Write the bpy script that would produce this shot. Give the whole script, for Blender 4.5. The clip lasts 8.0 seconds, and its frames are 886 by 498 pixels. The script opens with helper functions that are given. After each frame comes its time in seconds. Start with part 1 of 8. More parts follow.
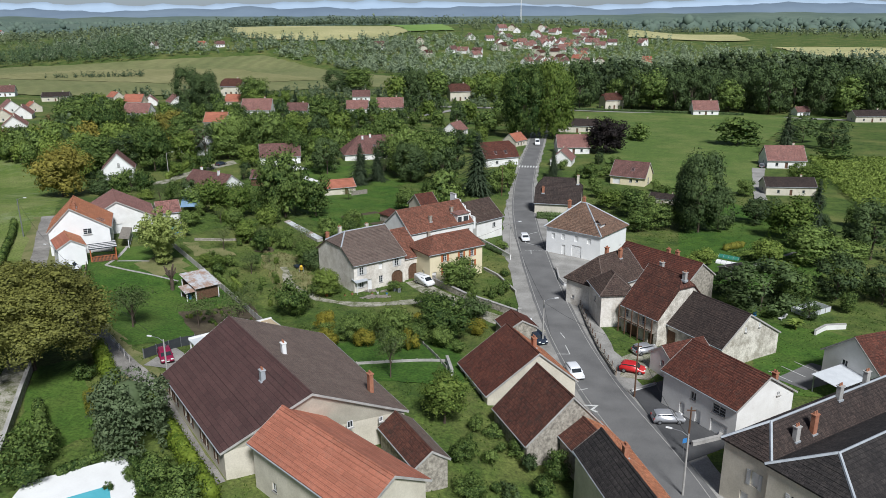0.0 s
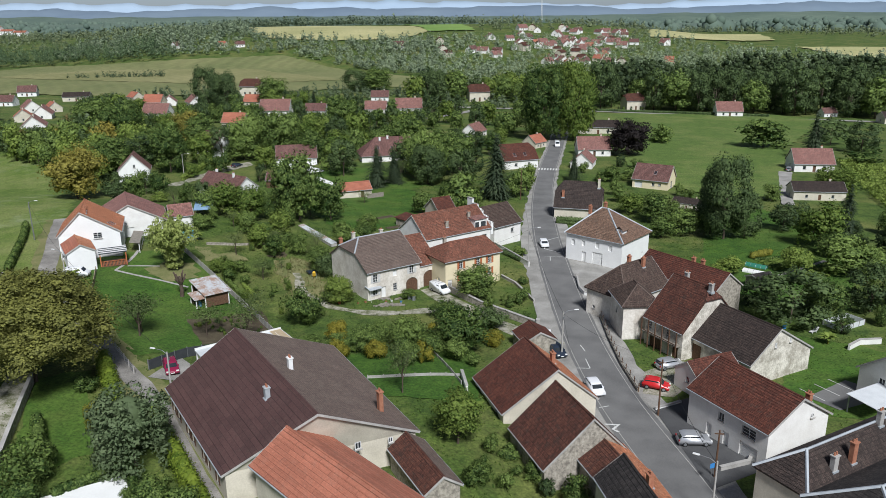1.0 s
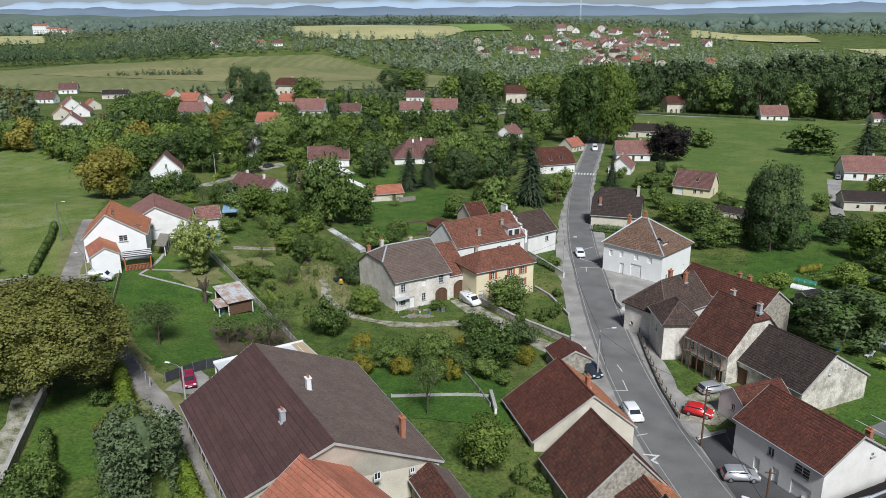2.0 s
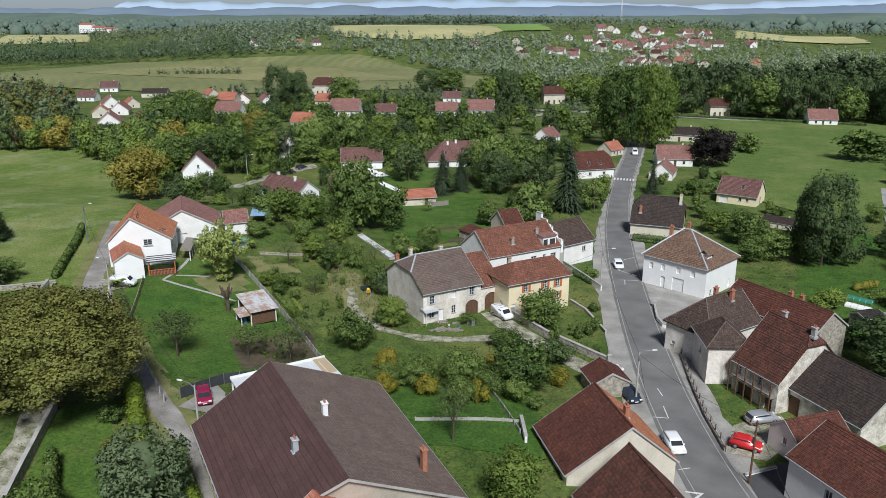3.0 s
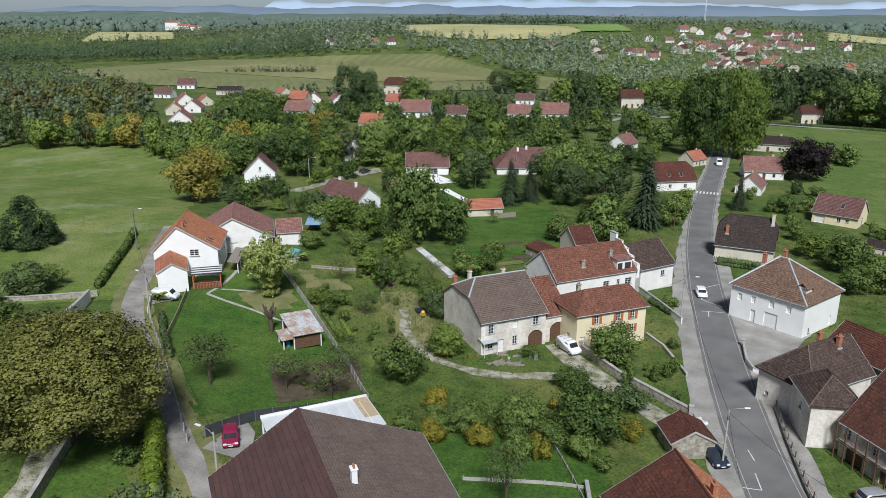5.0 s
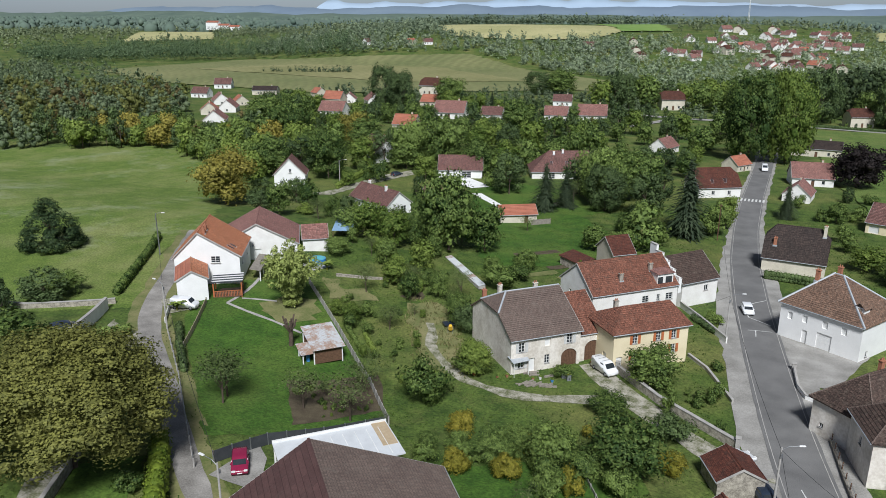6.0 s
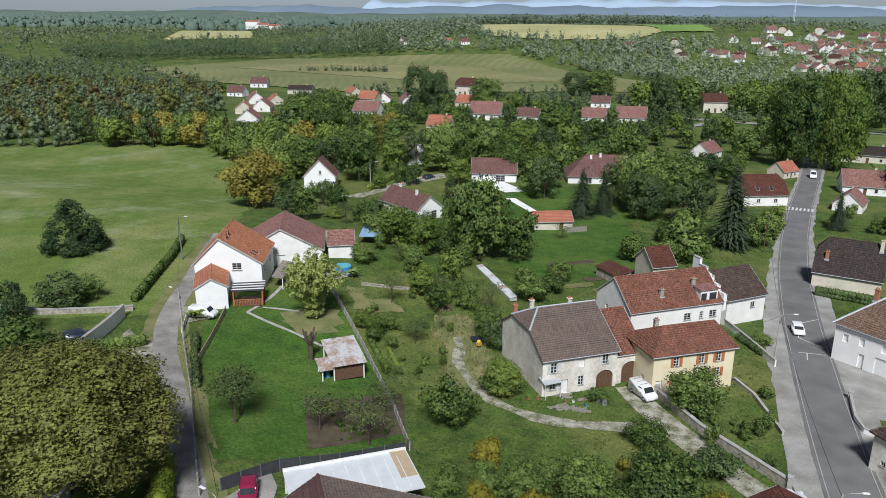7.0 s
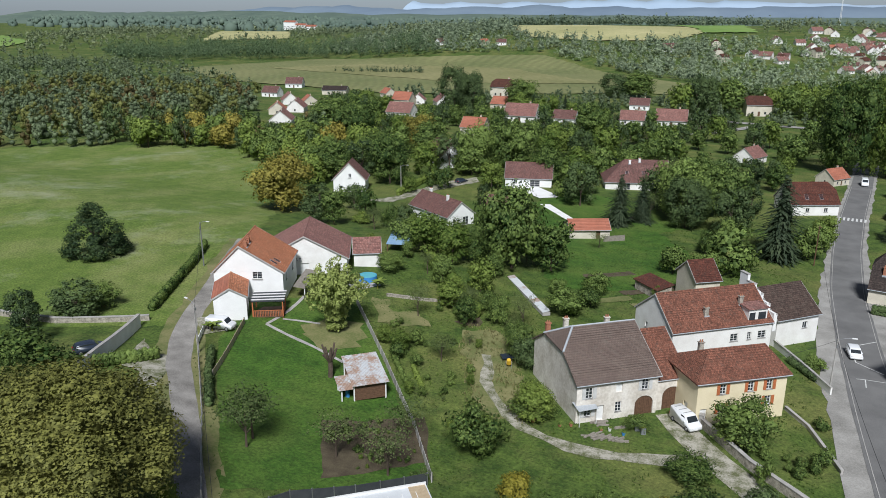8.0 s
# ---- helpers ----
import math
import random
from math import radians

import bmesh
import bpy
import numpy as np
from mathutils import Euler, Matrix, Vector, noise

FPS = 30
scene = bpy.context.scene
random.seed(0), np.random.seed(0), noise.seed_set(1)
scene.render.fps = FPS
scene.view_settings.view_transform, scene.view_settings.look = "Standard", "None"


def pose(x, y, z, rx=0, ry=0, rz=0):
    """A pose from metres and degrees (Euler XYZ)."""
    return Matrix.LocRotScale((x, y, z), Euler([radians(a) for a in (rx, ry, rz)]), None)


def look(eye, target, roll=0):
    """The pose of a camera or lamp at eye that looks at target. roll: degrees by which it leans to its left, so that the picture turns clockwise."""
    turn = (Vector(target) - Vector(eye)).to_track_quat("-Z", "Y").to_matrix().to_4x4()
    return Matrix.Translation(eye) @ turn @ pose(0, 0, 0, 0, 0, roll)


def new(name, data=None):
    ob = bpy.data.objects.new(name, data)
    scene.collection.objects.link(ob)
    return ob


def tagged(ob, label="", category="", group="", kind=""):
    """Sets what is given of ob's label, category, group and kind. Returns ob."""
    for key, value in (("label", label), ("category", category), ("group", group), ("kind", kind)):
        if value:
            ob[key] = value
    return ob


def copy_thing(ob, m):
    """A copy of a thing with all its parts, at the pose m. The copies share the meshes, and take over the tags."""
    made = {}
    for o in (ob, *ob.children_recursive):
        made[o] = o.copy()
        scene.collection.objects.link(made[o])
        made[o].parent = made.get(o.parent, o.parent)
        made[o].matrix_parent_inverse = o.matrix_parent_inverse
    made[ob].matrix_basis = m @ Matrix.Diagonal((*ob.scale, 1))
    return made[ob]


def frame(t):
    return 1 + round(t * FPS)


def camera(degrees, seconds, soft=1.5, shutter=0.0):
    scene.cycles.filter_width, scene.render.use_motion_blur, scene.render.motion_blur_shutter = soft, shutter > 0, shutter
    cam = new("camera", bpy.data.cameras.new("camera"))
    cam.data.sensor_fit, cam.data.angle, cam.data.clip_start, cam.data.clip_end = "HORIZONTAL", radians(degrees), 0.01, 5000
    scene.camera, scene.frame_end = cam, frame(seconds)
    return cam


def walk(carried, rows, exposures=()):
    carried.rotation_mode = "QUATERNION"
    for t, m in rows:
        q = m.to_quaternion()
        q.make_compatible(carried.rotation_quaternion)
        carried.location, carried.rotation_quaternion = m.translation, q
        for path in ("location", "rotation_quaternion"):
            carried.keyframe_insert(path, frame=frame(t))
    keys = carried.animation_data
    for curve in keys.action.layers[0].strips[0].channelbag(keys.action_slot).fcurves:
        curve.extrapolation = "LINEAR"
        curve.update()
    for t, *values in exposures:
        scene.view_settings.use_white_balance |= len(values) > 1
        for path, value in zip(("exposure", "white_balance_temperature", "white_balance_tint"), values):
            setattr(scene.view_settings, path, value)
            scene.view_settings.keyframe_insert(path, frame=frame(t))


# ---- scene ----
cam = camera(60.0, 8.0, 0.6)
PATH = [
    (0, (-6.639, 0.632, 51.004), (-9.109, 19.572, 45.044), -0.3),
    (0.5, (-6.575, 2.336, 50.963), (-9.225, 21.246, 45.003), -0.4),
    (1, (-6.704, 5.217, 50.982), (-9.664, 24.077, 45.022), -0.4),
    (1.5, (-6.934, 8.05, 51.029), (-10.314, 26.84, 45.069), -0.3),
    (3, (-7.708, 17.202, 51.001), (-12.438, 35.702, 45.031), -0.1),
    (3.5, (-8.115, 20.291, 50.942), (-13.285, 38.671, 44.982), -0.1),
    (4, (-8.654, 23.382, 50.934), (-14.244, 41.642, 44.974), 0.0),
    (4.5, (-9.219, 26.48, 50.952), (-15.239, 44.59, 44.982), 0.1),
    (6, (-11.242, 36.266, 50.67), (-18.552, 53.896, 44.69), 0.1),
    (6.5, (-12.082, 39.439, 50.545), (-19.802, 56.889, 44.565), 0.1),
    (7, (-13.065, 42.637, 50.427), (-21.195, 59.907, 44.437), 0.2),
    (7.5, (-14.211, 45.909, 50.188), (-22.741, 62.989, 44.218), 0.2),
    (8, (-15.354, 49.099, 50.026), (-24.274, 65.969, 44.056), 0.2),
]
walk(cam, [(t, look(eye, target, roll)) for t, eye, target, roll in PATH], [(0, 0.3, 5900, 10), (8, 0.3, 5900, 10)])

# ---- world and sun ----
W_ = bpy.data.worlds.new("sky")
scene.world = W_
W_.use_nodes = True
nt = W_.node_tree
sky = nt.nodes.new("ShaderNodeTexSky")
sky.sky_type, sky.sun_disc = 'NISHITA', False
sky.sun_elevation, sky.sun_rotation, sky.air_density, sky.dust_density, sky.ozone_density = radians(47), radians(156), 0.7, 0.3, 6.0
veil = nt.nodes.new("ShaderNodeHueSaturation")
veil.inputs["Saturation"].default_value = 0.5
nt.links.new(sky.outputs[0], veil.inputs["Color"])
nt.links.new(veil.outputs[0], nt.nodes["Background"].inputs[0])
nt.nodes["Background"].inputs[1].default_value = 0.045
sun = new("sun", bpy.data.lights.new("sun", 'SUN'))
sun.data.energy, sun.data.angle, sun.data.color = 3.75, radians(11), (1.0, 0.96, 0.9)
sun.matrix_world = look((33, -73, 86), (0, 0, 0))


# ---- terrain ----
def S(v):
    v = min(1.0, max(0.0, v))
    return v * v * (3 - 2 * v)


def hill(x, y, cx, cy, rx, ry, h):
    d = ((x - cx) / rx) ** 2 + ((y - cy) / ry) ** 2
    return h * S(1 - d) if d < 1 else 0.0


def ground(x, y):
    z = 1.0 * S((118 - y) / 48)
    z += 4.2 * S((-x - 50) / 50) * S((225 - y) / 60)
    z += 3.3 * S((-x - 2) / 22) * S((125 - y) / 35)
    z -= 2.4 * S((y - 142) / 106) + 7.5 * S((y - 248) / 300)
    if y > 560:
        z += hill(x, y, -330, 1330, 620, 560, 34) + hill(x, y, 420, 1500, 700, 600, 14) + hill(x, y, -1100, 1250, 500, 500, 12)
    return z


# ---- materials ----
def mat(name, a, b, scale=1.0, rough=0.85, bump=0.3, fine=12.0, metal=0.0, spread=0.25, spec=0.3, rand=0.0, island=0.0):
    """Two colours mixed by coarse stains and fine grain, with relief from the grain."""
    m = bpy.data.materials.new(name)
    m.use_nodes = True
    t = m.node_tree
    p = t.nodes["Principled BSDF"]
    co = t.nodes.new("ShaderNodeTexCoord")
    n1, n2 = t.nodes.new("ShaderNodeTexNoise"), t.nodes.new("ShaderNodeTexNoise")
    n1.inputs["Scale"].default_value, n1.inputs["Detail"].default_value = scale, 6
    n2.inputs["Scale"].default_value, n2.inputs["Detail"].default_value = fine, 4
    for n in (n1, n2):
        t.links.new(co.outputs["Object"], n.inputs["Vector"])
    add = t.nodes.new("ShaderNodeMath")
    add.operation = 'MULTIPLY_ADD'
    t.links.new(n2.outputs[0], add.inputs[0])
    add.inputs[1].default_value = 0.6
    t.links.new(n1.outputs[0], add.inputs[2])
    mp = t.nodes.new("ShaderNodeMapRange")
    mp.inputs[1].default_value, mp.inputs[2].default_value = 0.8 - spread, 0.8 + spread
    src = add.outputs[0]
    for amount, node, sock in ((rand, "ShaderNodeObjectInfo", "Random"), (island, "ShaderNodeNewGeometry", "Random Per Island")):
        if amount:
            extra = t.nodes.new(node)
            ad2, sub = t.nodes.new("ShaderNodeMath"), t.nodes.new("ShaderNodeMath")
            ad2.operation, sub.operation = 'MULTIPLY_ADD', 'SUBTRACT'
            t.links.new(src, sub.inputs[0])
            sub.inputs[1].default_value = amount / 2
            t.links.new(extra.outputs[sock], ad2.inputs[0])
            ad2.inputs[1].default_value = amount
            t.links.new(sub.outputs[0], ad2.inputs[2])
            src = ad2.outputs[0]
    t.links.new(src, mp.inputs[0])
    mix = t.nodes.new("ShaderNodeMix")
    mix.data_type = 'RGBA'
    t.links.new(mp.outputs[0], mix.inputs[0])
    mix.inputs[6].default_value, mix.inputs[7].default_value = (*a, 1), (*b, 1)
    t.links.new(mix.outputs[2], p.inputs["Base Color"])
    p.inputs["Roughness"].default_value, p.inputs["Metallic"].default_value = rough, metal
    p.inputs["Specular IOR Level"].default_value = spec
    if bump:
        bp = t.nodes.new("ShaderNodeBump")
        bp.inputs["Strength"].default_value, bp.inputs["Distance"].default_value = bump, 0.05
        t.links.new(n2.outputs[0], bp.inputs["Height"])
        t.links.new(bp.outputs[0], p.inputs["Normal"])
    return m


def tile_mat(name, a, b, c, row=0.33, col=0.22, lichen=0.5, rough=0.8, vary=0.34):
    """Roof tiles: courses across the slope (local y), columns along the ridge (local x), each tile with a tone of its own."""
    m = mat(name, a, b, scale=0.5, fine=5.0, bump=0, rough=rough, spread=0.35)
    t = m.node_tree
    p = t.nodes["Principled BSDF"]
    co = t.nodes.new("ShaderNodeTexCoord")
    br = t.nodes.new("ShaderNodeTexBrick")
    t.links.new(co.outputs["Object"], br.inputs["Vector"])
    br.inputs["Scale"].default_value = 1.0
    br.inputs["Brick Width"].default_value, br.inputs["Row Height"].default_value = col, row
    br.inputs["Mortar Size"].default_value, br.inputs["Mortar Smooth"].default_value = 0.03, 0.6
    br.inputs["Color1"].default_value, br.inputs["Color2"].default_value = (1 - vary, 1 - vary, 1 - vary, 1), (1 + vary * 0.9, 1 + vary * 0.75, 1 + vary * 0.65, 1)
    br.inputs["Mortar"].default_value = (0.55, 0.55, 0.55, 1)
    mul = t.nodes.new("ShaderNodeMix")
    mul.data_type, mul.blend_type = 'RGBA', 'MULTIPLY'
    mul.inputs[0].default_value = 1.0
    old = p.inputs["Base Color"].links[0].from_socket
    t.links.new(old, mul.inputs[6])
    t.links.new(br.outputs["Color"], mul.inputs[7])
    n = t.nodes.new("ShaderNodeTexNoise")
    n.inputs["Scale"].default_value, n.inputs["Detail"].default_value = 1.6, 8
    t.links.new(co.outputs["Object"], n.inputs["Vector"])
    mp = t.nodes.new("ShaderNodeMapRange")
    mp.inputs[1].default_value, mp.inputs[2].default_value, mp.inputs[4].default_value = 0.52, 0.72, lichen
    t.links.new(n.outputs[0], mp.inputs[0])
    mx = t.nodes.new("ShaderNodeMix")
    mx.data_type = 'RGBA'
    t.links.new(mp.outputs[0], mx.inputs[0])
    t.links.new(mul.outputs[2], mx.inputs[6])
    mx.inputs[7].default_value = (*c, 1)
    sp, mq, my = t.nodes.new("ShaderNodeTexNoise"), t.nodes.new("ShaderNodeMapRange"), t.nodes.new("ShaderNodeMix")
    sp.inputs["Scale"].default_value, sp.inputs["Detail"].default_value, sp.inputs["Roughness"].default_value = 4.5, 6, 0.72
    t.links.new(co.outputs["Object"], sp.inputs["Vector"])
    mq.inputs[1].default_value, mq.inputs[2].default_value, mq.inputs[3].default_value, mq.inputs[4].default_value = 0.3, 0.7, 1 - 1.5 * vary, 1 + 1.7 * vary
    t.links.new(sp.outputs[0], mq.inputs[0])
    my.data_type, my.blend_type = 'RGBA', 'MULTIPLY'
    my.inputs[0].default_value = 1.0
    t.links.new(mx.outputs[2], my.inputs[6])
    t.links.new(mq.outputs[0], my.inputs[7])
    t.links.new(my.outputs[2], p.inputs["Base Color"])
    bp2 = t.nodes.new("ShaderNodeBump")
    bp2.inputs["Strength"].default_value, bp2.inputs["Distance"].default_value = 0.5, 0.04
    t.links.new(br.outputs["Fac"], bp2.inputs["Height"])
    bp2.invert = True
    t.links.new(bp2.outputs[0], p.inputs["Normal"])
    return m


def ground_mat(name, a, b, c, flowers=0.0):
    """Grass: dark tufts, mid green and dry tips mixed by noise at three scales, with fine relief."""
    m = mat(name, a, b, scale=0.35, fine=2.2, rough=0.95, bump=0.9, spread=0.2)
    t = m.node_tree
    p = t.nodes["Principled BSDF"]
    co = t.nodes.new("ShaderNodeTexCoord")
    n, n2 = t.nodes.new("ShaderNodeTexNoise"), t.nodes.new("ShaderNodeTexNoise")
    n.inputs["Scale"].default_value, n.inputs["Detail"].default_value = 0.045, 9
    n.inputs["Roughness"].default_value = 0.68
    n2.inputs["Scale"].default_value, n2.inputs["Detail"].default_value = 0.02, 10
    n2.inputs["Roughness"].default_value = 0.8
    mp, mix = t.nodes.new("ShaderNodeMapRange"), t.nodes.new("ShaderNodeMix")
    mp.inputs[1].default_value, mp.inputs[2].default_value, mp.inputs[4].default_value = 0.46, 0.68, 0.85
    mix.data_type = 'RGBA'
    for q in (n, n2):
        t.links.new(co.outputs["Object"], q.inputs["Vector"])
    t.links.new(n.outputs[0], mp.inputs[0])
    t.links.new(mp.outputs[0], mix.inputs[0])
    t.links.new(p.inputs["Base Color"].links[0].from_socket, mix.inputs[6])
    mix.inputs[7].default_value = (*c, 1)
    n3, mp3, mul = t.nodes.new("ShaderNodeTexNoise"), t.nodes.new("ShaderNodeMapRange"), t.nodes.new("ShaderNodeMix")
    n3.inputs["Scale"].default_value, n3.inputs["Detail"].default_value, n3.inputs["Roughness"].default_value = 2.6, 8, 0.75
    t.links.new(co.outputs["Object"], n3.inputs["Vector"])
    mp3.inputs[1].default_value, mp3.inputs[2].default_value, mp3.inputs[3].default_value, mp3.inputs[4].default_value = 0.3, 0.7, 0.36, 1.55
    t.links.new(n3.outputs[0], mp3.inputs[0])
    mul.data_type, mul.blend_type = 'RGBA', 'MULTIPLY'
    mul.inputs[0].default_value = 1.0
    t.links.new(mix.outputs[2], mul.inputs[6])
    t.links.new(mp3.outputs[0], mul.inputs[7])
    out = mul.outputs[2]
    if flowers:
        mp2, mx2 = t.nodes.new("ShaderNodeMapRange"), t.nodes.new("ShaderNodeMix")
        mp2.inputs[1].default_value, mp2.inputs[2].default_value, mp2.inputs[4].default_value = 0.52, 0.72, flowers
        mx2.data_type = 'RGBA'
        t.links.new(n2.outputs[0], mp2.inputs[0])
        t.links.new(mp2.outputs[0], mx2.inputs[0])
        t.links.new(out, mx2.inputs[6])
        mx2.inputs[7].default_value = (0.42, 0.43, 0.32, 1)
        out = mx2.outputs[2]
    t.links.new(out, p.inputs["Base Color"])
    return m


def field_mat(name, a, b, turn, freq):
    """Far farmland: two tones in patches, drawn out along the drilling lines, with faint tramlines."""
    m = mat(name, a, b, scale=0.012, fine=0.2, rough=0.95, bump=0.2)
    t = m.node_tree
    p = t.nodes["Principled BSDF"]
    co, mp, wv, rg, mul = (t.nodes.new(k) for k in ("ShaderNodeTexCoord", "ShaderNodeMapping", "ShaderNodeTexWave", "ShaderNodeMapRange", "ShaderNodeMix"))
    mp.inputs["Rotation"].default_value = (0, 0, turn)
    t.links.new(co.outputs["Object"], mp.inputs["Vector"])
    wv.inputs["Scale"].default_value, wv.inputs["Distortion"].default_value, wv.inputs["Detail"].default_value = freq, 2.0, 3
    wv.bands_direction = 'Y'
    t.links.new(mp.outputs[0], wv.inputs["Vector"])
    rg.inputs[3].default_value, rg.inputs[4].default_value = 0.72, 1.18
    t.links.new(wv.outputs["Fac"], rg.inputs[0])
    mul.data_type, mul.blend_type = 'RGBA', 'MULTIPLY'
    mul.inputs[0].default_value = 1.0
    t.links.new(p.inputs["Base Color"].links[0].from_socket, mul.inputs[6])
    t.links.new(rg.outputs[0], mul.inputs[7])
    t.links.new(mul.outputs[2], p.inputs["Base Color"])
    return m


def leaf_mat(name, a, b, scale=0.35, gain=1.4):
    a, b = tuple(c * gain for c in a), tuple(c * gain for c in b)
    m = mat(name, a, b, scale=scale, fine=2.5, bump=0, rough=0.65, spread=0.36, island=0.5, rand=0.4, spec=0.2)
    t = m.node_tree
    p = t.nodes["Principled BSDF"]
    thin, mx = t.nodes.new("ShaderNodeBsdfTranslucent"), t.nodes.new("ShaderNodeMixShader")
    t.links.new(p.inputs["Base Color"].links[0].from_socket, thin.inputs["Color"])
    mx.inputs[0].default_value = 0.3
    t.links.new(p.outputs[0], mx.inputs[1])
    t.links.new(thin.outputs[0], mx.inputs[2])
    t.links.new(mx.outputs[0], t.nodes["Material Output"].inputs["Surface"])
    return m


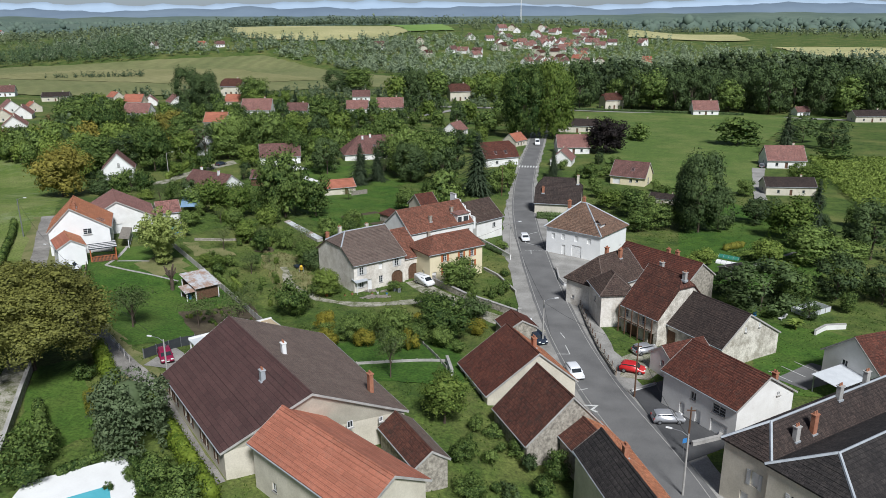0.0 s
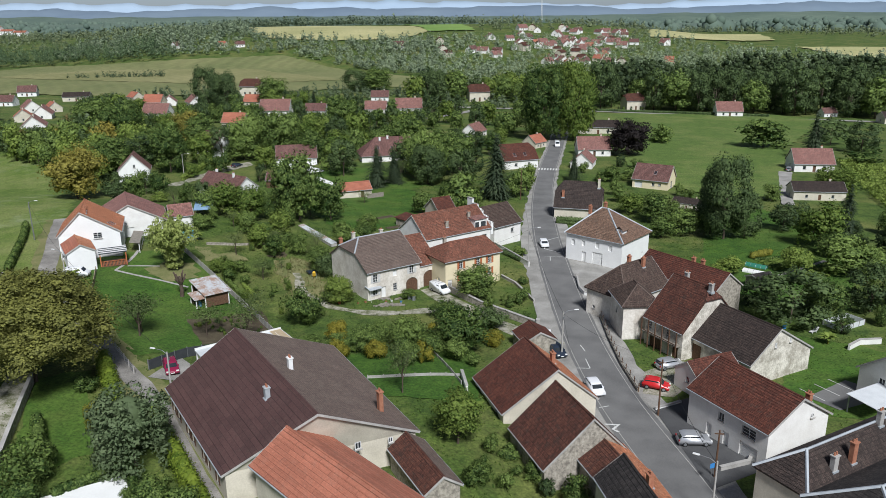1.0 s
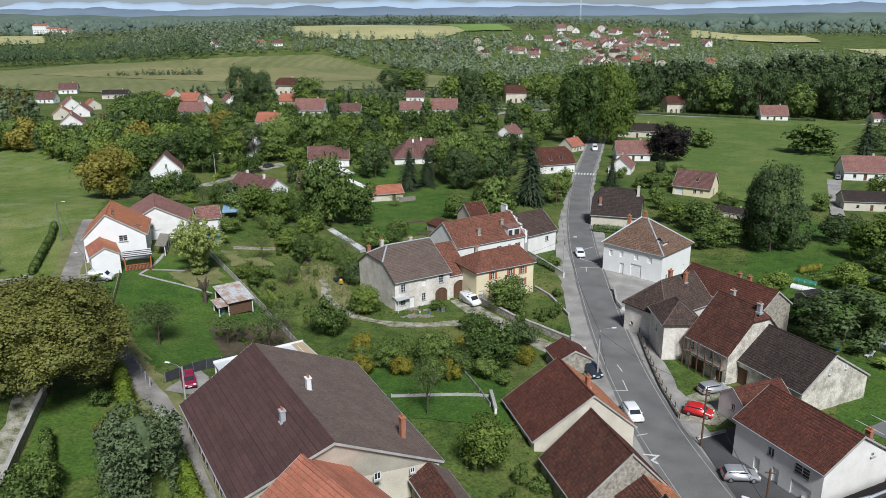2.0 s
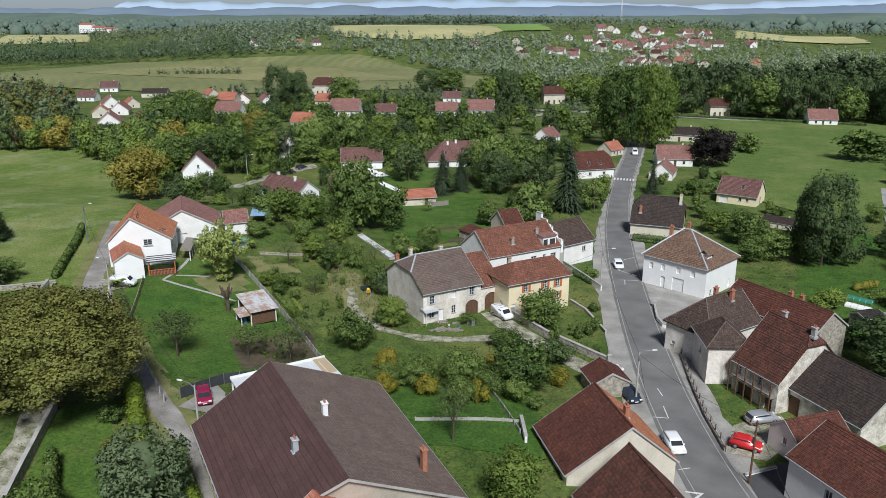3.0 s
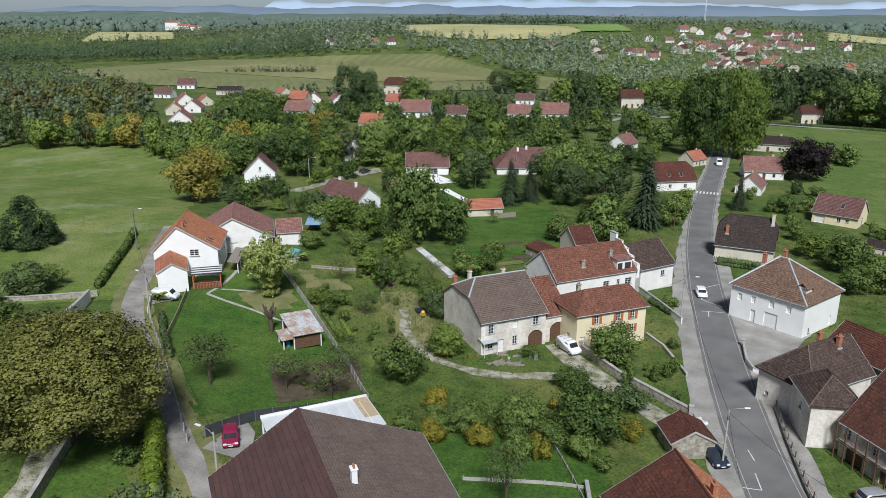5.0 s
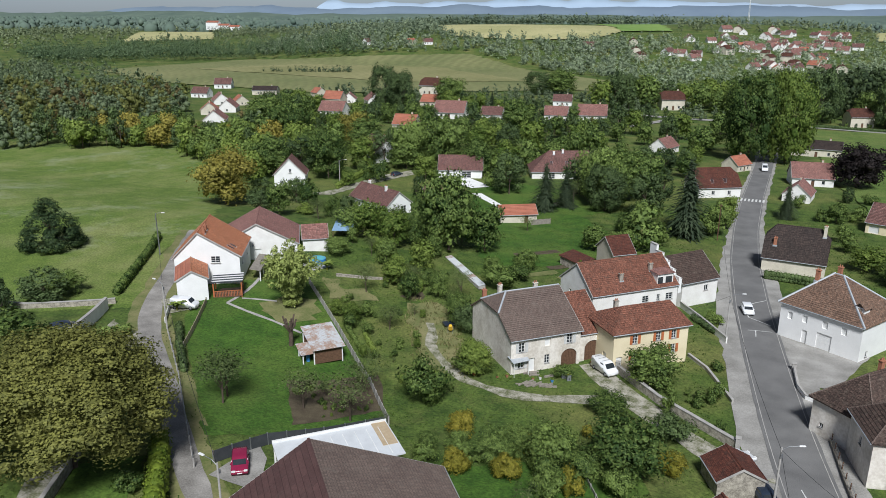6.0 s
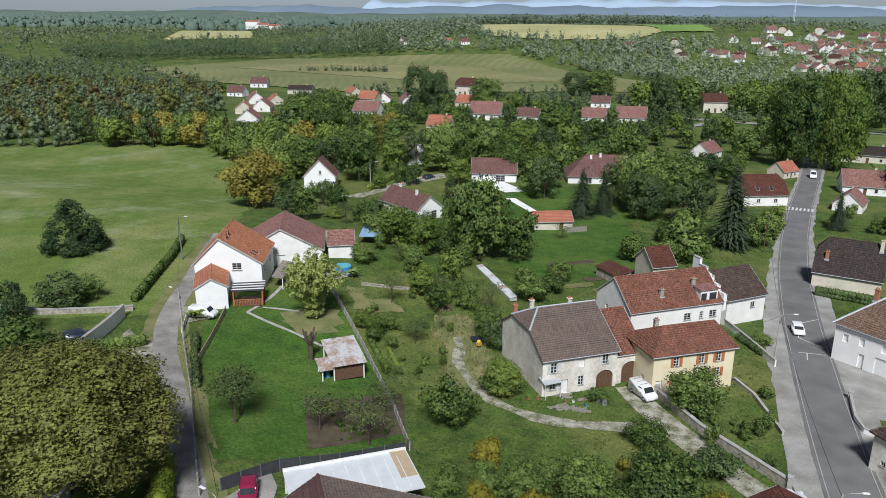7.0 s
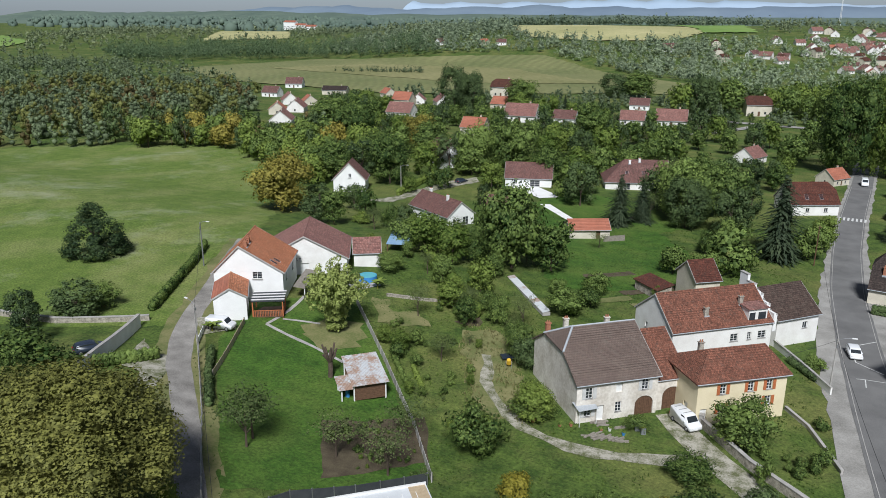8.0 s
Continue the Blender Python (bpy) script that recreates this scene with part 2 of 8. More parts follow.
M = {
    "grass": ground_mat("grass", (0.038, 0.073, 0.012), (0.098, 0.147, 0.027), (0.187, 0.189, 0.057)),
    "lawn": ground_mat("lawn", (0.035, 0.086, 0.010), (0.068, 0.139, 0.017), (0.117, 0.166, 0.031)),
    "meadow": ground_mat("meadow", (0.091, 0.146, 0.024), (0.143, 0.201, 0.038), (0.229, 0.249, 0.086), 0.6),
    "crop": field_mat("crop", (0.14, 0.165, 0.06), (0.235, 0.235, 0.1), 0.35, 0.055),
    "stripe": field_mat("crop_strip", (0.19, 0.195, 0.075), (0.29, 0.275, 0.125), 0.35, 0.05),
    "stubble": field_mat("stubble", (0.33, 0.33, 0.14), (0.52, 0.48, 0.24), 0.2, 0.04),
    "greenfield": mat("greenfield", (0.14, 0.24, 0.05), (0.22, 0.32, 0.08), scale=0.01, fine=0.1, rough=0.95, bump=0.2),
    "dry": mat("dry", (0.1, 0.13, 0.035), (0.24, 0.22, 0.1), scale=0.3, fine=3, rough=0.95, bump=0.5),
    "soil": mat("soil", (0.06, 0.045, 0.03), (0.12, 0.1, 0.06), scale=0.8, fine=6, rough=0.95, bump=0.8),
    "asphalt": mat("asphalt", (0.125, 0.123, 0.12), (0.2, 0.197, 0.19), scale=0.25, fine=9, rough=0.9, bump=0.2),
    "newasphalt": mat("dark_asphalt", (0.06, 0.06, 0.062), (0.1, 0.1, 0.1), scale=0.3, fine=9, rough=0.9, bump=0.2),
    # leaf colours lightened and blued to paint in the haze of distance
    "midwood": leaf_mat("hazed_far_trees", (0.062, 0.09, 0.06), (0.24, 0.29, 0.175), 0.08),
    "oldroad": mat("oldroad", (0.15, 0.14, 0.125), (0.36, 0.34, 0.31), scale=0.35, fine=6, rough=0.92, bump=0.3),
    "gravel": mat("gravel", (0.12, 0.13, 0.06), (0.42, 0.395, 0.33), scale=0.7, fine=5, rough=0.95, bump=0.5, spread=0.16),
    "paving": mat("paving", (0.19, 0.183, 0.165), (0.42, 0.405, 0.375), scale=0.3, fine=5, rough=0.92, bump=0.2, spread=0.3),
    "whiteline": mat("whiteline", (0.5, 0.5, 0.48), (0.75, 0.75, 0.72), scale=1.5, fine=12, rough=0.7, bump=0.1),
    "white": mat("white_render", (0.7, 0.68, 0.64), (0.84, 0.83, 0.8), scale=0.6, fine=7, rough=0.9, bump=0.15),
    "bright": mat("bright_render", (0.76, 0.76, 0.74), (0.85, 0.85, 0.83), scale=0.5, fine=7, rough=0.9, bump=0.1),
    "cream": mat("cream_render", (0.5, 0.46, 0.37), (0.68, 0.63, 0.52), scale=0.5, fine=6, rough=0.92, bump=0.2),
    "yellow": mat("yellow_render", (0.68, 0.59, 0.39), (0.78, 0.69, 0.48), scale=0.6, fine=7, rough=0.9, bump=0.12),
    "oldwall": mat("old_render", (0.36, 0.33, 0.27), (0.74, 0.7, 0.61), scale=0.8, fine=4, rough=0.95, bump=0.35, spread=0.18),
    "oldwhite": mat("old_whitewash", (0.46, 0.41, 0.34), (0.84, 0.8, 0.73), scale=0.45, fine=3, rough=0.95, bump=0.3, spread=0.3),
    "stone": mat("stone_wall", (0.2, 0.18, 0.15), (0.46, 0.42, 0.35), scale=2.2, fine=7, rough=0.95, bump=0.8, spread=0.2),
    "t_red": tile_mat("red_tiles", (0.070, 0.026, 0.019), (0.143, 0.052, 0.034), (0.070, 0.048, 0.038)),
    "t_redold": tile_mat("old_red_tiles", (0.066, 0.028, 0.021), (0.135, 0.056, 0.038), (0.049, 0.038, 0.031), lichen=0.65),
    "t_orange": tile_mat("orange_tiles", (0.38, 0.15, 0.075), (0.5, 0.21, 0.11), (0.42, 0.24, 0.15), lichen=0.5),
    "t_salmon": tile_mat("salmon_tiles", (0.32, 0.12, 0.075), (0.42, 0.165, 0.105), (0.33, 0.18, 0.13), row=0.44, col=4.0, lichen=0.3, vary=0.13),
    "t_barn": tile_mat("barn_sheets", (0.07, 0.037, 0.035), (0.1, 0.055, 0.05), (0.085, 0.063, 0.055), row=0.52, col=4.0, lichen=0.25, vary=0.13),
    "t_grey": tile_mat("grey_brown_tiles", (0.13, 0.095, 0.08), (0.19, 0.145, 0.12), (0.18, 0.15, 0.125), row=0.3, lichen=0.5, vary=0.14),
    "t_brown": tile_mat("brown_tiles", (0.057, 0.039, 0.033), (0.102, 0.071, 0.057), (0.115, 0.090, 0.070), row=0.3, lichen=0.7),
    "t_tan": tile_mat("tan_tiles", (0.14, 0.09, 0.064), (0.235, 0.15, 0.105), (0.17, 0.13, 0.1), row=0.3, lichen=0.6),
    "t_dark": tile_mat("dark_tiles", (0.034, 0.027, 0.025), (0.066, 0.048, 0.041), (0.074, 0.061, 0.051), row=0.33, lichen=0.35),
    "t_slate": tile_mat("slates", (0.022, 0.02, 0.02), (0.045, 0.04, 0.038), (0.07, 0.06, 0.052), row=0.4, col=0.3, lichen=0.3),
    "t_maroon": tile_mat("maroon_tiles", (0.13, 0.066, 0.058), (0.2, 0.108, 0.094), (0.19, 0.135, 0.118), lichen=0.45),
    "t_rose": tile_mat("rose_tiles", (0.21, 0.105, 0.09), (0.31, 0.165, 0.14), (0.28, 0.19, 0.165), row=0.4, lichen=0.45),
    "tarp": mat("green_tarp", (0.03, 0.16, 0.11), (0.05, 0.22, 0.15), rough=0.5, bump=0.1),
    "t_terra": tile_mat("terracotta_tiles", (0.14, 0.06, 0.04), (0.25, 0.11, 0.072), (0.11, 0.08, 0.062), lichen=0.5),
    "pasture": ground_mat("pasture", (0.075, 0.127, 0.025), (0.120, 0.182, 0.037), (0.181, 0.212, 0.061)),
    "zinc": mat("zinc", (0.4, 0.43, 0.46), (0.55, 0.58, 0.6), scale=1, rough=0.5, bump=0.05, metal=0.3),
    "rust": mat("rusty_sheet", (0.6, 0.61, 0.62), (0.42, 0.29, 0.22), scale=0.55, fine=3, rough=0.6, bump=0.2, spread=0.1, metal=0.2),
    "brick": mat("brick", (0.3, 0.12, 0.07), (0.42, 0.2, 0.12), scale=3, fine=20, rough=0.9, bump=0.5),
    "glass": mat("window_glass", (0.02, 0.025, 0.03), (0.04, 0.045, 0.05), rough=0.08, bump=0, spec=0.6),
    "frame": mat("white_frame", (0.7, 0.7, 0.68), (0.8, 0.8, 0.78), rough=0.5, bump=0.05),
    "wood": mat("brown_wood", (0.09, 0.05, 0.03), (0.16, 0.09, 0.055), scale=3, rough=0.7, bump=0.3),
    "greywood": mat("grey_wood", (0.18, 0.16, 0.13), (0.32, 0.29, 0.25), scale=3, rough=0.85, bump=0.4),
    "shutter": mat("orange_shutter", (0.4, 0.13, 0.05), (0.48, 0.17, 0.07), rough=0.6, bump=0.1),
    "paleshutter": mat("pale_shutter", (0.48, 0.48, 0.47), (0.6, 0.6, 0.58), rough=0.6, bump=0.1),
    "concrete": mat("concrete", (0.3, 0.29, 0.27), (0.48, 0.46, 0.43), scale=0.8, fine=8, rough=0.93, bump=0.3),
    "metal": mat("galvanised", (0.3, 0.31, 0.32), (0.42, 0.43, 0.44), rough=0.45, metal=0.7, bump=0.05),
    "black": mat("black_rubber", (0.015, 0.015, 0.016), (0.03, 0.03, 0.03), rough=0.7, bump=0.1),
    "bark": mat("bark", (0.06, 0.045, 0.033), (0.13, 0.1, 0.075), scale=2, fine=10, rough=0.95, bump=0.8),
    "leaf": leaf_mat("leaf_green", (0.026, 0.052, 0.012), (0.19, 0.255, 0.065)),
    "leaf_l": leaf_mat("leaf_light", (0.055, 0.092, 0.016), (0.2, 0.255, 0.055)),
    "leaf_d": leaf_mat("leaf_dark", (0.02, 0.038, 0.015), (0.11, 0.155, 0.055)),
    "leaf_o": leaf_mat("leaf_olive", (0.032, 0.04, 0.011), (0.21, 0.212, 0.054)),
    "leaf_a": leaf_mat("leaf_autumn", (0.1, 0.1, 0.02), (0.32, 0.275, 0.06)),
    "leaf_p": leaf_mat("leaf_purple", (0.012, 0.01, 0.01), (0.035, 0.026, 0.024)),
    "leaf_y": leaf_mat("leaf_yellow", (0.12, 0.12, 0.015), (0.3, 0.26, 0.04)),
    "leaf_b": leaf_mat("bamboo_leaf", (0.15, 0.19, 0.05), (0.34, 0.38, 0.12)),
    "leaf_h": leaf_mat("hedge_leaf", (0.06, 0.1, 0.012), (0.19, 0.24, 0.03)),
    "leaf_s": leaf_mat("leaf_silver", (0.07, 0.1, 0.045), (0.16, 0.2, 0.1)),
    "leaf_s2": leaf_mat("leaf_grey_green", (0.05, 0.075, 0.025), (0.14, 0.17, 0.06)),
    "tuft": leaf_mat("grass_tuft", (0.03, 0.062, 0.01), (0.075, 0.115, 0.02)),
    "tuft_d": leaf_mat("dry_tuft", (0.08, 0.09, 0.035), (0.22, 0.2, 0.09)),
    "needle": leaf_mat("needle", (0.018, 0.032, 0.016), (0.06, 0.082, 0.038)),
    # some blue haze is blended into the next two leaf colours
    "farwood": leaf_mat("hazed_far_wood", (0.026, 0.044, 0.024), (0.15, 0.19, 0.1), 0.1),
    "poplar": leaf_mat("hazed_poplar_leaves", (0.026, 0.05, 0.024), (0.14, 0.195, 0.095), 0.1),
    "wood_y": leaf_mat("yellowing_wood", (0.05, 0.06, 0.014), (0.19, 0.2, 0.06), 0.1),
    "wood_b": leaf_mat("browning_wood", (0.05, 0.042, 0.016), (0.17, 0.14, 0.055), 0.1),
    "darkwood": leaf_mat("dark_wood", (0.012, 0.024, 0.011), (0.07, 0.098, 0.038), 0.1),
    # distance haze is painted into the colours of these four materials
    "hazewood": leaf_mat("hazed_green_wood", (0.075, 0.105, 0.06), (0.2, 0.23, 0.12), 0.06),
    "haze1": mat("hazed_wood", (0.085, 0.125, 0.1), (0.14, 0.185, 0.14), scale=0.004, fine=0.03, rough=1, bump=0),
    "haze2": mat("hazed_hills", (0.15, 0.2, 0.26), (0.19, 0.245, 0.3), scale=0.002, fine=0.01, rough=1, bump=0),
    "haze3": mat("hazed_far_hills", (0.33, 0.42, 0.52), (0.37, 0.46, 0.56), scale=0.001, fine=0.01, rough=1, bump=0),
    "p_white": mat("white_paint", (0.72, 0.73, 0.74), (0.78, 0.79, 0.8), rough=0.25, bump=0, spec=0.5),
    "p_silver": mat("silver_paint", (0.42, 0.43, 0.45), (0.5, 0.51, 0.53), rough=0.3, bump=0, metal=0.4, spec=0.5),
    "p_red": mat("red_paint", (0.5, 0.02, 0.025), (0.58, 0.03, 0.03), rough=0.25, bump=0, spec=0.5),
    "p_burg": mat("burgundy_paint", (0.2, 0.015, 0.05), (0.26, 0.02, 0.06), rough=0.25, bump=0, spec=0.5),
    "p_dark": mat("dark_blue_paint", (0.02, 0.028, 0.045), (0.03, 0.04, 0.06), rough=0.25, bump=0, spec=0.5),
    "p_blue": mat("blue_plastic", (0.05, 0.2, 0.5), (0.07, 0.26, 0.58), rough=0.4, bump=0.05),
    "p_grey": mat("grey_plastic", (0.16, 0.17, 0.18), (0.22, 0.23, 0.24), rough=0.5, bump=0.05),
    "p_yellow": mat("yellow_paint", (0.6, 0.38, 0.03), (0.7, 0.45, 0.05), rough=0.5, bump=0.1),
    "redlamp": mat("red_lamp", (0.4, 0.01, 0.01), (0.5, 0.02, 0.02), rough=0.2, bump=0),
    "beige": mat("beige_boards", (0.42, 0.32, 0.2), (0.52, 0.42, 0.28), scale=2, rough=0.8, bump=0.3),
    "darkpanel": mat("dark_panel", (0.04, 0.045, 0.05), (0.065, 0.07, 0.075), rough=0.6, bump=0.1),
    "zincpale": mat("pale_sheet", (0.55, 0.57, 0.58), (0.66, 0.68, 0.69), scale=0.8, rough=0.45, bump=0.05),
    "bluesheet": mat("blue_sheet", (0.2, 0.33, 0.5), (0.3, 0.43, 0.58), scale=0.8, rough=0.45, bump=0.05),
    "leaf_y2": leaf_mat("leaf_yellow_green", (0.09, 0.1, 0.015), (0.22, 0.21, 0.035)),
    "water": mat("pool_water", (0.1, 0.42, 0.5), (0.14, 0.5, 0.58), rough=0.08, bump=0.05),
}


def part(name, bm, material, parent=None, label="", smooth=False):
    me = bpy.data.meshes.new(name)
    bm.normal_update()
    bm.to_mesh(me)
    bm.free()
    for mm in (material if isinstance(material, (list, tuple)) else [material]):
        me.materials.append(M[mm] if isinstance(mm, str) else mm)
    if smooth:
        me.polygons.foreach_set("use_smooth", [True] * len(me.polygons))
    ob = new(name, me)
    ob.parent = parent
    if label:
        ob["label"] = label
    return ob


def thing(name, x, y, yaw=0, z=None, label="", category="", group="", kind=""):
    ob = new(name)
    ob.empty_display_size = 0.2
    ob.matrix_world = pose(x, y, ground(x, y) if z is None else z, 0, 0, yaw)
    return tagged(ob, label, category, group, kind)


def box(bm, x0, y0, z0, x1, y1, z1):
    v = [bm.verts.new(p) for p in ((x0, y0, z0), (x1, y0, z0), (x1, y1, z0), (x0, y1, z0), (x0, y0, z1), (x1, y0, z1), (x1, y1, z1), (x0, y1, z1))]
    for f in ((3, 2, 1, 0), (4, 5, 6, 7), (0, 1, 5, 4), (1, 2, 6, 5), (2, 3, 7, 6), (3, 0, 4, 7)):
        bm.faces.new([v[i] for i in f])
    return v


def quad(bm, *pts):
    return bm.faces.new([bm.verts.new(p) for p in pts])


def tube(bm, pts, r0, r1, n=6):
    rings = []
    for i, p in enumerate(pts):
        p = Vector(p)
        d = (Vector(pts[min(i + 1, len(pts) - 1)]) - Vector(pts[max(i - 1, 0)])).normalized()
        a = d.cross(Vector((0.3, 1, 0.2))).normalized()
        b = d.cross(a)
        r = r0 + (r1 - r0) * i / max(1, len(pts) - 1)
        rings.append([bm.verts.new(p + a * (r * math.cos(k * math.tau / n)) + b * (r * math.sin(k * math.tau / n))) for k in range(n)])
    for p, q in zip(rings, rings[1:]):
        for k in range(n):
            bm.faces.new((p[k], p[(k + 1) % n], q[(k + 1) % n], q[k]))
    bm.faces.new(rings[-1])
    bm.faces.new(rings[0][::-1])


# ---- ground sheet ----
def lines(lo, hi, near0, near1, step, grow):
    v, out = near0, []
    while v <= near1:
        out.append(v)
        v += step
    s, a = step, near0
    while a > lo:
        s *= grow
        a -= s
        out.insert(0, a)
    s, a = step, out[-1]
    while a < hi:
        s *= grow
        a += s
        out.append(a)
    return out


GX, GY = lines(-4700, 4700, -160, 80, 4, 1.09), lines(-300, 4700, 30, 300, 4, 1.07)
verts = [(x, y, ground(x, y)) for y in GY for x in GX]
nx = len(GX)
faces = [(j * nx + i, j * nx + i + 1, (j + 1) * nx + i + 1, (j + 1) * nx + i) for j in range(len(GY) - 1) for i in range(nx - 1)]
me = bpy.data.meshes.new("ground")
me.from_pydata(verts, [], faces)
me.materials.append(M["grass"])
me.polygons.foreach_set("use_smooth", [True] * len(me.polygons))
tagged(new("ground", me), "rough green grassland rolling to the horizon", "ground", kind="structure")


def drape(name, pts, material, lift=0.05, step=4.0, label="", category="", kind="structure", edge=0.0):
    """A sheet with the outline pts, laid over the ground; edge gives it the wavy border of grown or worn ground."""
    if edge:
        rich = []
        for a, b in zip(pts, pts[1:] + pts[:1]):
            n = max(1, int(math.dist(a, b) / max(1.5, edge * 2.5)))
            rich += [(a[0] + (b[0] - a[0]) * i / n + random.uniform(-edge, edge), a[1] + (b[1] - a[1]) * i / n + random.uniform(-edge, edge)) for i in range(n)]
        pts = rich
    bm = bmesh.new()
    bm.faces.new([bm.verts.new((x, y, 0)) for x, y in pts])
    xs, ys = [p[0] for p in pts], [p[1] for p in pts]
    for lo, hi, n, k in ((min(xs), max(xs), (1, 0, 0), 0), (min(ys), max(ys), (0, 1, 0), 1)):
        c = lo + step
        while c < hi:
            co = [0, 0, 0]
            co[k] = c
            bmesh.ops.bisect_plane(bm, geom=bm.verts[:] + bm.edges[:] + bm.faces[:], plane_co=co, plane_no=n)
            c += step
    bmesh.ops.triangulate(bm, faces=bm.faces[:])
    for v in bm.verts:
        v.co.z = ground(v.co.x, v.co.y) + lift
    for f in bm.faces:
        if f.normal.z < 0:
            f.normal_flip()
    bm.normal_update()
    for f in bm.faces:
        if f.normal.z < 0:
            f.normal_flip()
    return tagged(part(name, bm, material), label, category, kind=kind)


def strip(name, rows, material, lift=0.07, label="", category="", side=0.0, wob=0.0, z_edge=0.0, kind="structure"):
    """A band along rows of (x, y, half width); wob roughens its borders, side shifts it sideways."""
    pts = []
    for a, b in zip(rows, rows[1:]):
        n = max(1, int(math.dist(a[:2], b[:2]) / 2.5))
        pts += [tuple(a[k] + (b[k] - a[k]) * i / n for k in range(3)) for i in range(n)]
    pts.append(rows[-1])
    for _ in range(6):
        pts = [pts[0]] + [tuple((pts[i - 1][k] + 2 * pts[i][k] + pts[i + 1][k]) / 4 for k in range(3)) for i in range(1, len(pts) - 1)] + [pts[-1]]
    bm = bmesh.new()
    prev = None
    for i, (x, y, w) in enumerate(pts):
        a, b = pts[max(0, i - 1)], pts[min(len(pts) - 1, i + 1)]
        d = Vector((b[0] - a[0], b[1] - a[1])).normalized()
        nrm = Vector((-d.y, d.x))
        row = []
        for k in (-1, -0.33, 0.33, 1):
            o = side + k * w + (random.uniform(-wob, wob) if abs(k) == 1 else 0)
            px, py = x + nrm.x * o, y + nrm.y * o
            row.append(bm.verts.new((px, py, ground(px, py) + lift)))
        if prev:
            for k in range(3):
                bm.faces.new((prev[k + 1], prev[k], row[k], row[k + 1]))
        prev = row
    bm.normal_update()
    if bm.faces[:][0].normal.z < 0:
        bmesh.ops.reverse_faces(bm, faces=bm.faces[:])
    return tagged(part(name, bm, material), label, category, kind=kind)

# ---- roads, lanes and fields ----
ROAD = [(13.0, 55, 3.6), (9.4, 76, 3.5), (6.6, 85, 3.5), (2.6, 98, 3.4), (-1.4, 116.6, 3.2), (-3.8, 131.3, 3.2), (-6.3, 150.1, 3.2), (-9.1, 176.2, 3.2), (-11.3, 207, 3.1), (-12.0, 239, 3.1), (-11.4, 272, 3.1), (-9.5, 319, 3.1), (-7.5, 380, 3.0), (-6.3, 453, 3.0), (-5.7, 505, 3.0)]
strip("pavement", [(x, y, 6.2 if y < 180 else (5.0 if y < 230 else 4.0)) for x, y, w in ROAD], "paving", 0.06, "worn pale gravelly pavement along the village street", "pavement", wob=0.35)
strip("road", ROAD, "asphalt", 0.10, "grey asphalt village street curving between houses", "road", wob=0.06)
for s, name in ((-1, "kerb"), (1, "kerb")):
    strip(name, [(x, y, 0.05) for x, y, w in ROAD[:12]], "concrete", 0.125, "thin pale kerb line along the street edge", "kerb", side=s * 2.75)
strip("main_road", [(-130, 506, 4.2), (-78, 501, 4.2), (-53, 496, 4.2), (-24, 494, 4.0), (15, 485, 3.4), (81, 468, 3.4), (160, 445, 3.4), (300, 420, 3.4)], "paving", 0.3, "pale main road crossing beyond the village", "road")
strip("side_road", [(-83, 429, 2.6), (-75, 445, 2.6), (-65, 469, 2.6), (-58, 495, 2.6)], "paving", 0.34, "pale road bending up to the main road", "road")
LANE = [(-38.5, 65.6, 0.5), (-43, 70.7, 0.5), (-48, 76.4, 0.55), (-52.9, 82.1, 0.8), (-55.2, 85.2, 1.3), (-62.4, 90.2, 1.45), (-70.1, 97.2, 1.45), (-76.5, 103.4, 1.45), (-85.3, 110.9, 1.5), (-92.4, 116.7, 1.7), (-98.0, 123.4, 1.7), (-101.4, 127.9, 1.6), (-108.8, 140.9, 1.5), (-115, 150.5, 1.5), (-124, 166, 1.5)]
strip("verge", [(x, y, w + 1.6) for x, y, w in LANE], "dry", 0.05, "yellowish trampled grass verge beside the lane", "verge", wob=0.5)
strip("lane", LANE, "oldroad", 0.09, "narrow cracked grey asphalt lane with sandy patches", "lane", wob=0.12)
strip("track", [(-64.4, 58.8, 1.4), (-68.0, 73.4, 1.4), (-74.5, 84.2, 1.4), (-79.6, 95.2, 1.4), (-87.3, 107.0, 1.5), (-94.5, 115.9, 2.0)], "gravel", 0.08, "pale gravel track joining the lane", "track", wob=0.3)
DRIVE = [(-4.6, 117, 2.2), (-11.6, 121.2, 1.6), (-17.1, 126.4, 1.5), (-21.1, 130.3, 1.8), (-25.2, 133.4, 2.2), (-28.5, 137.1, 2.2), (-31.0, 141.0, 1.6)]
strip("driveway", DRIVE, "gravel", 0.07, "pale gravel driveway up to the arched barn doors", "driveway", wob=0.25)
PATH_ = [(-26.4, 131.4, 1.2), (-33.5, 127.6, 1.0), (-38.7, 126.6, 0.8), (-43.3, 126.5, 0.8), (-46.9, 128, 0.8), (-50.3, 131.1, 0.9), (-53.9, 135.4, 0.9), (-57.1, 140.3, 0.8), (-58.6, 145.5, 0.6)]
strip("path", PATH_, "gravel", 0.065, "narrow pale gravel path worn through grass", "path", wob=0.4)

drape("meadow", [(-302, 236), (-268, 262), (-229, 280), (-196, 262), (-157, 212), (-141, 196), (-127, 173), (-116, 153), (-109.5, 141.5), (-103, 131), (-103, 124), (-118, 113), (-160, 92), (-320, 106)], "meadow", 0.035, 6, "open green hillside meadow flecked with pale flowers", "meadow", edge=0.8)
drape("lawn", [(-92, 124), (-97, 141), (-84, 149), (-69.5, 134), (-50.8, 113.3), (-52.9, 108.1), (-65.6, 96.8)], "lawn", 0.05, 5, "mown green garden lawn", "lawn", edge=0.4)
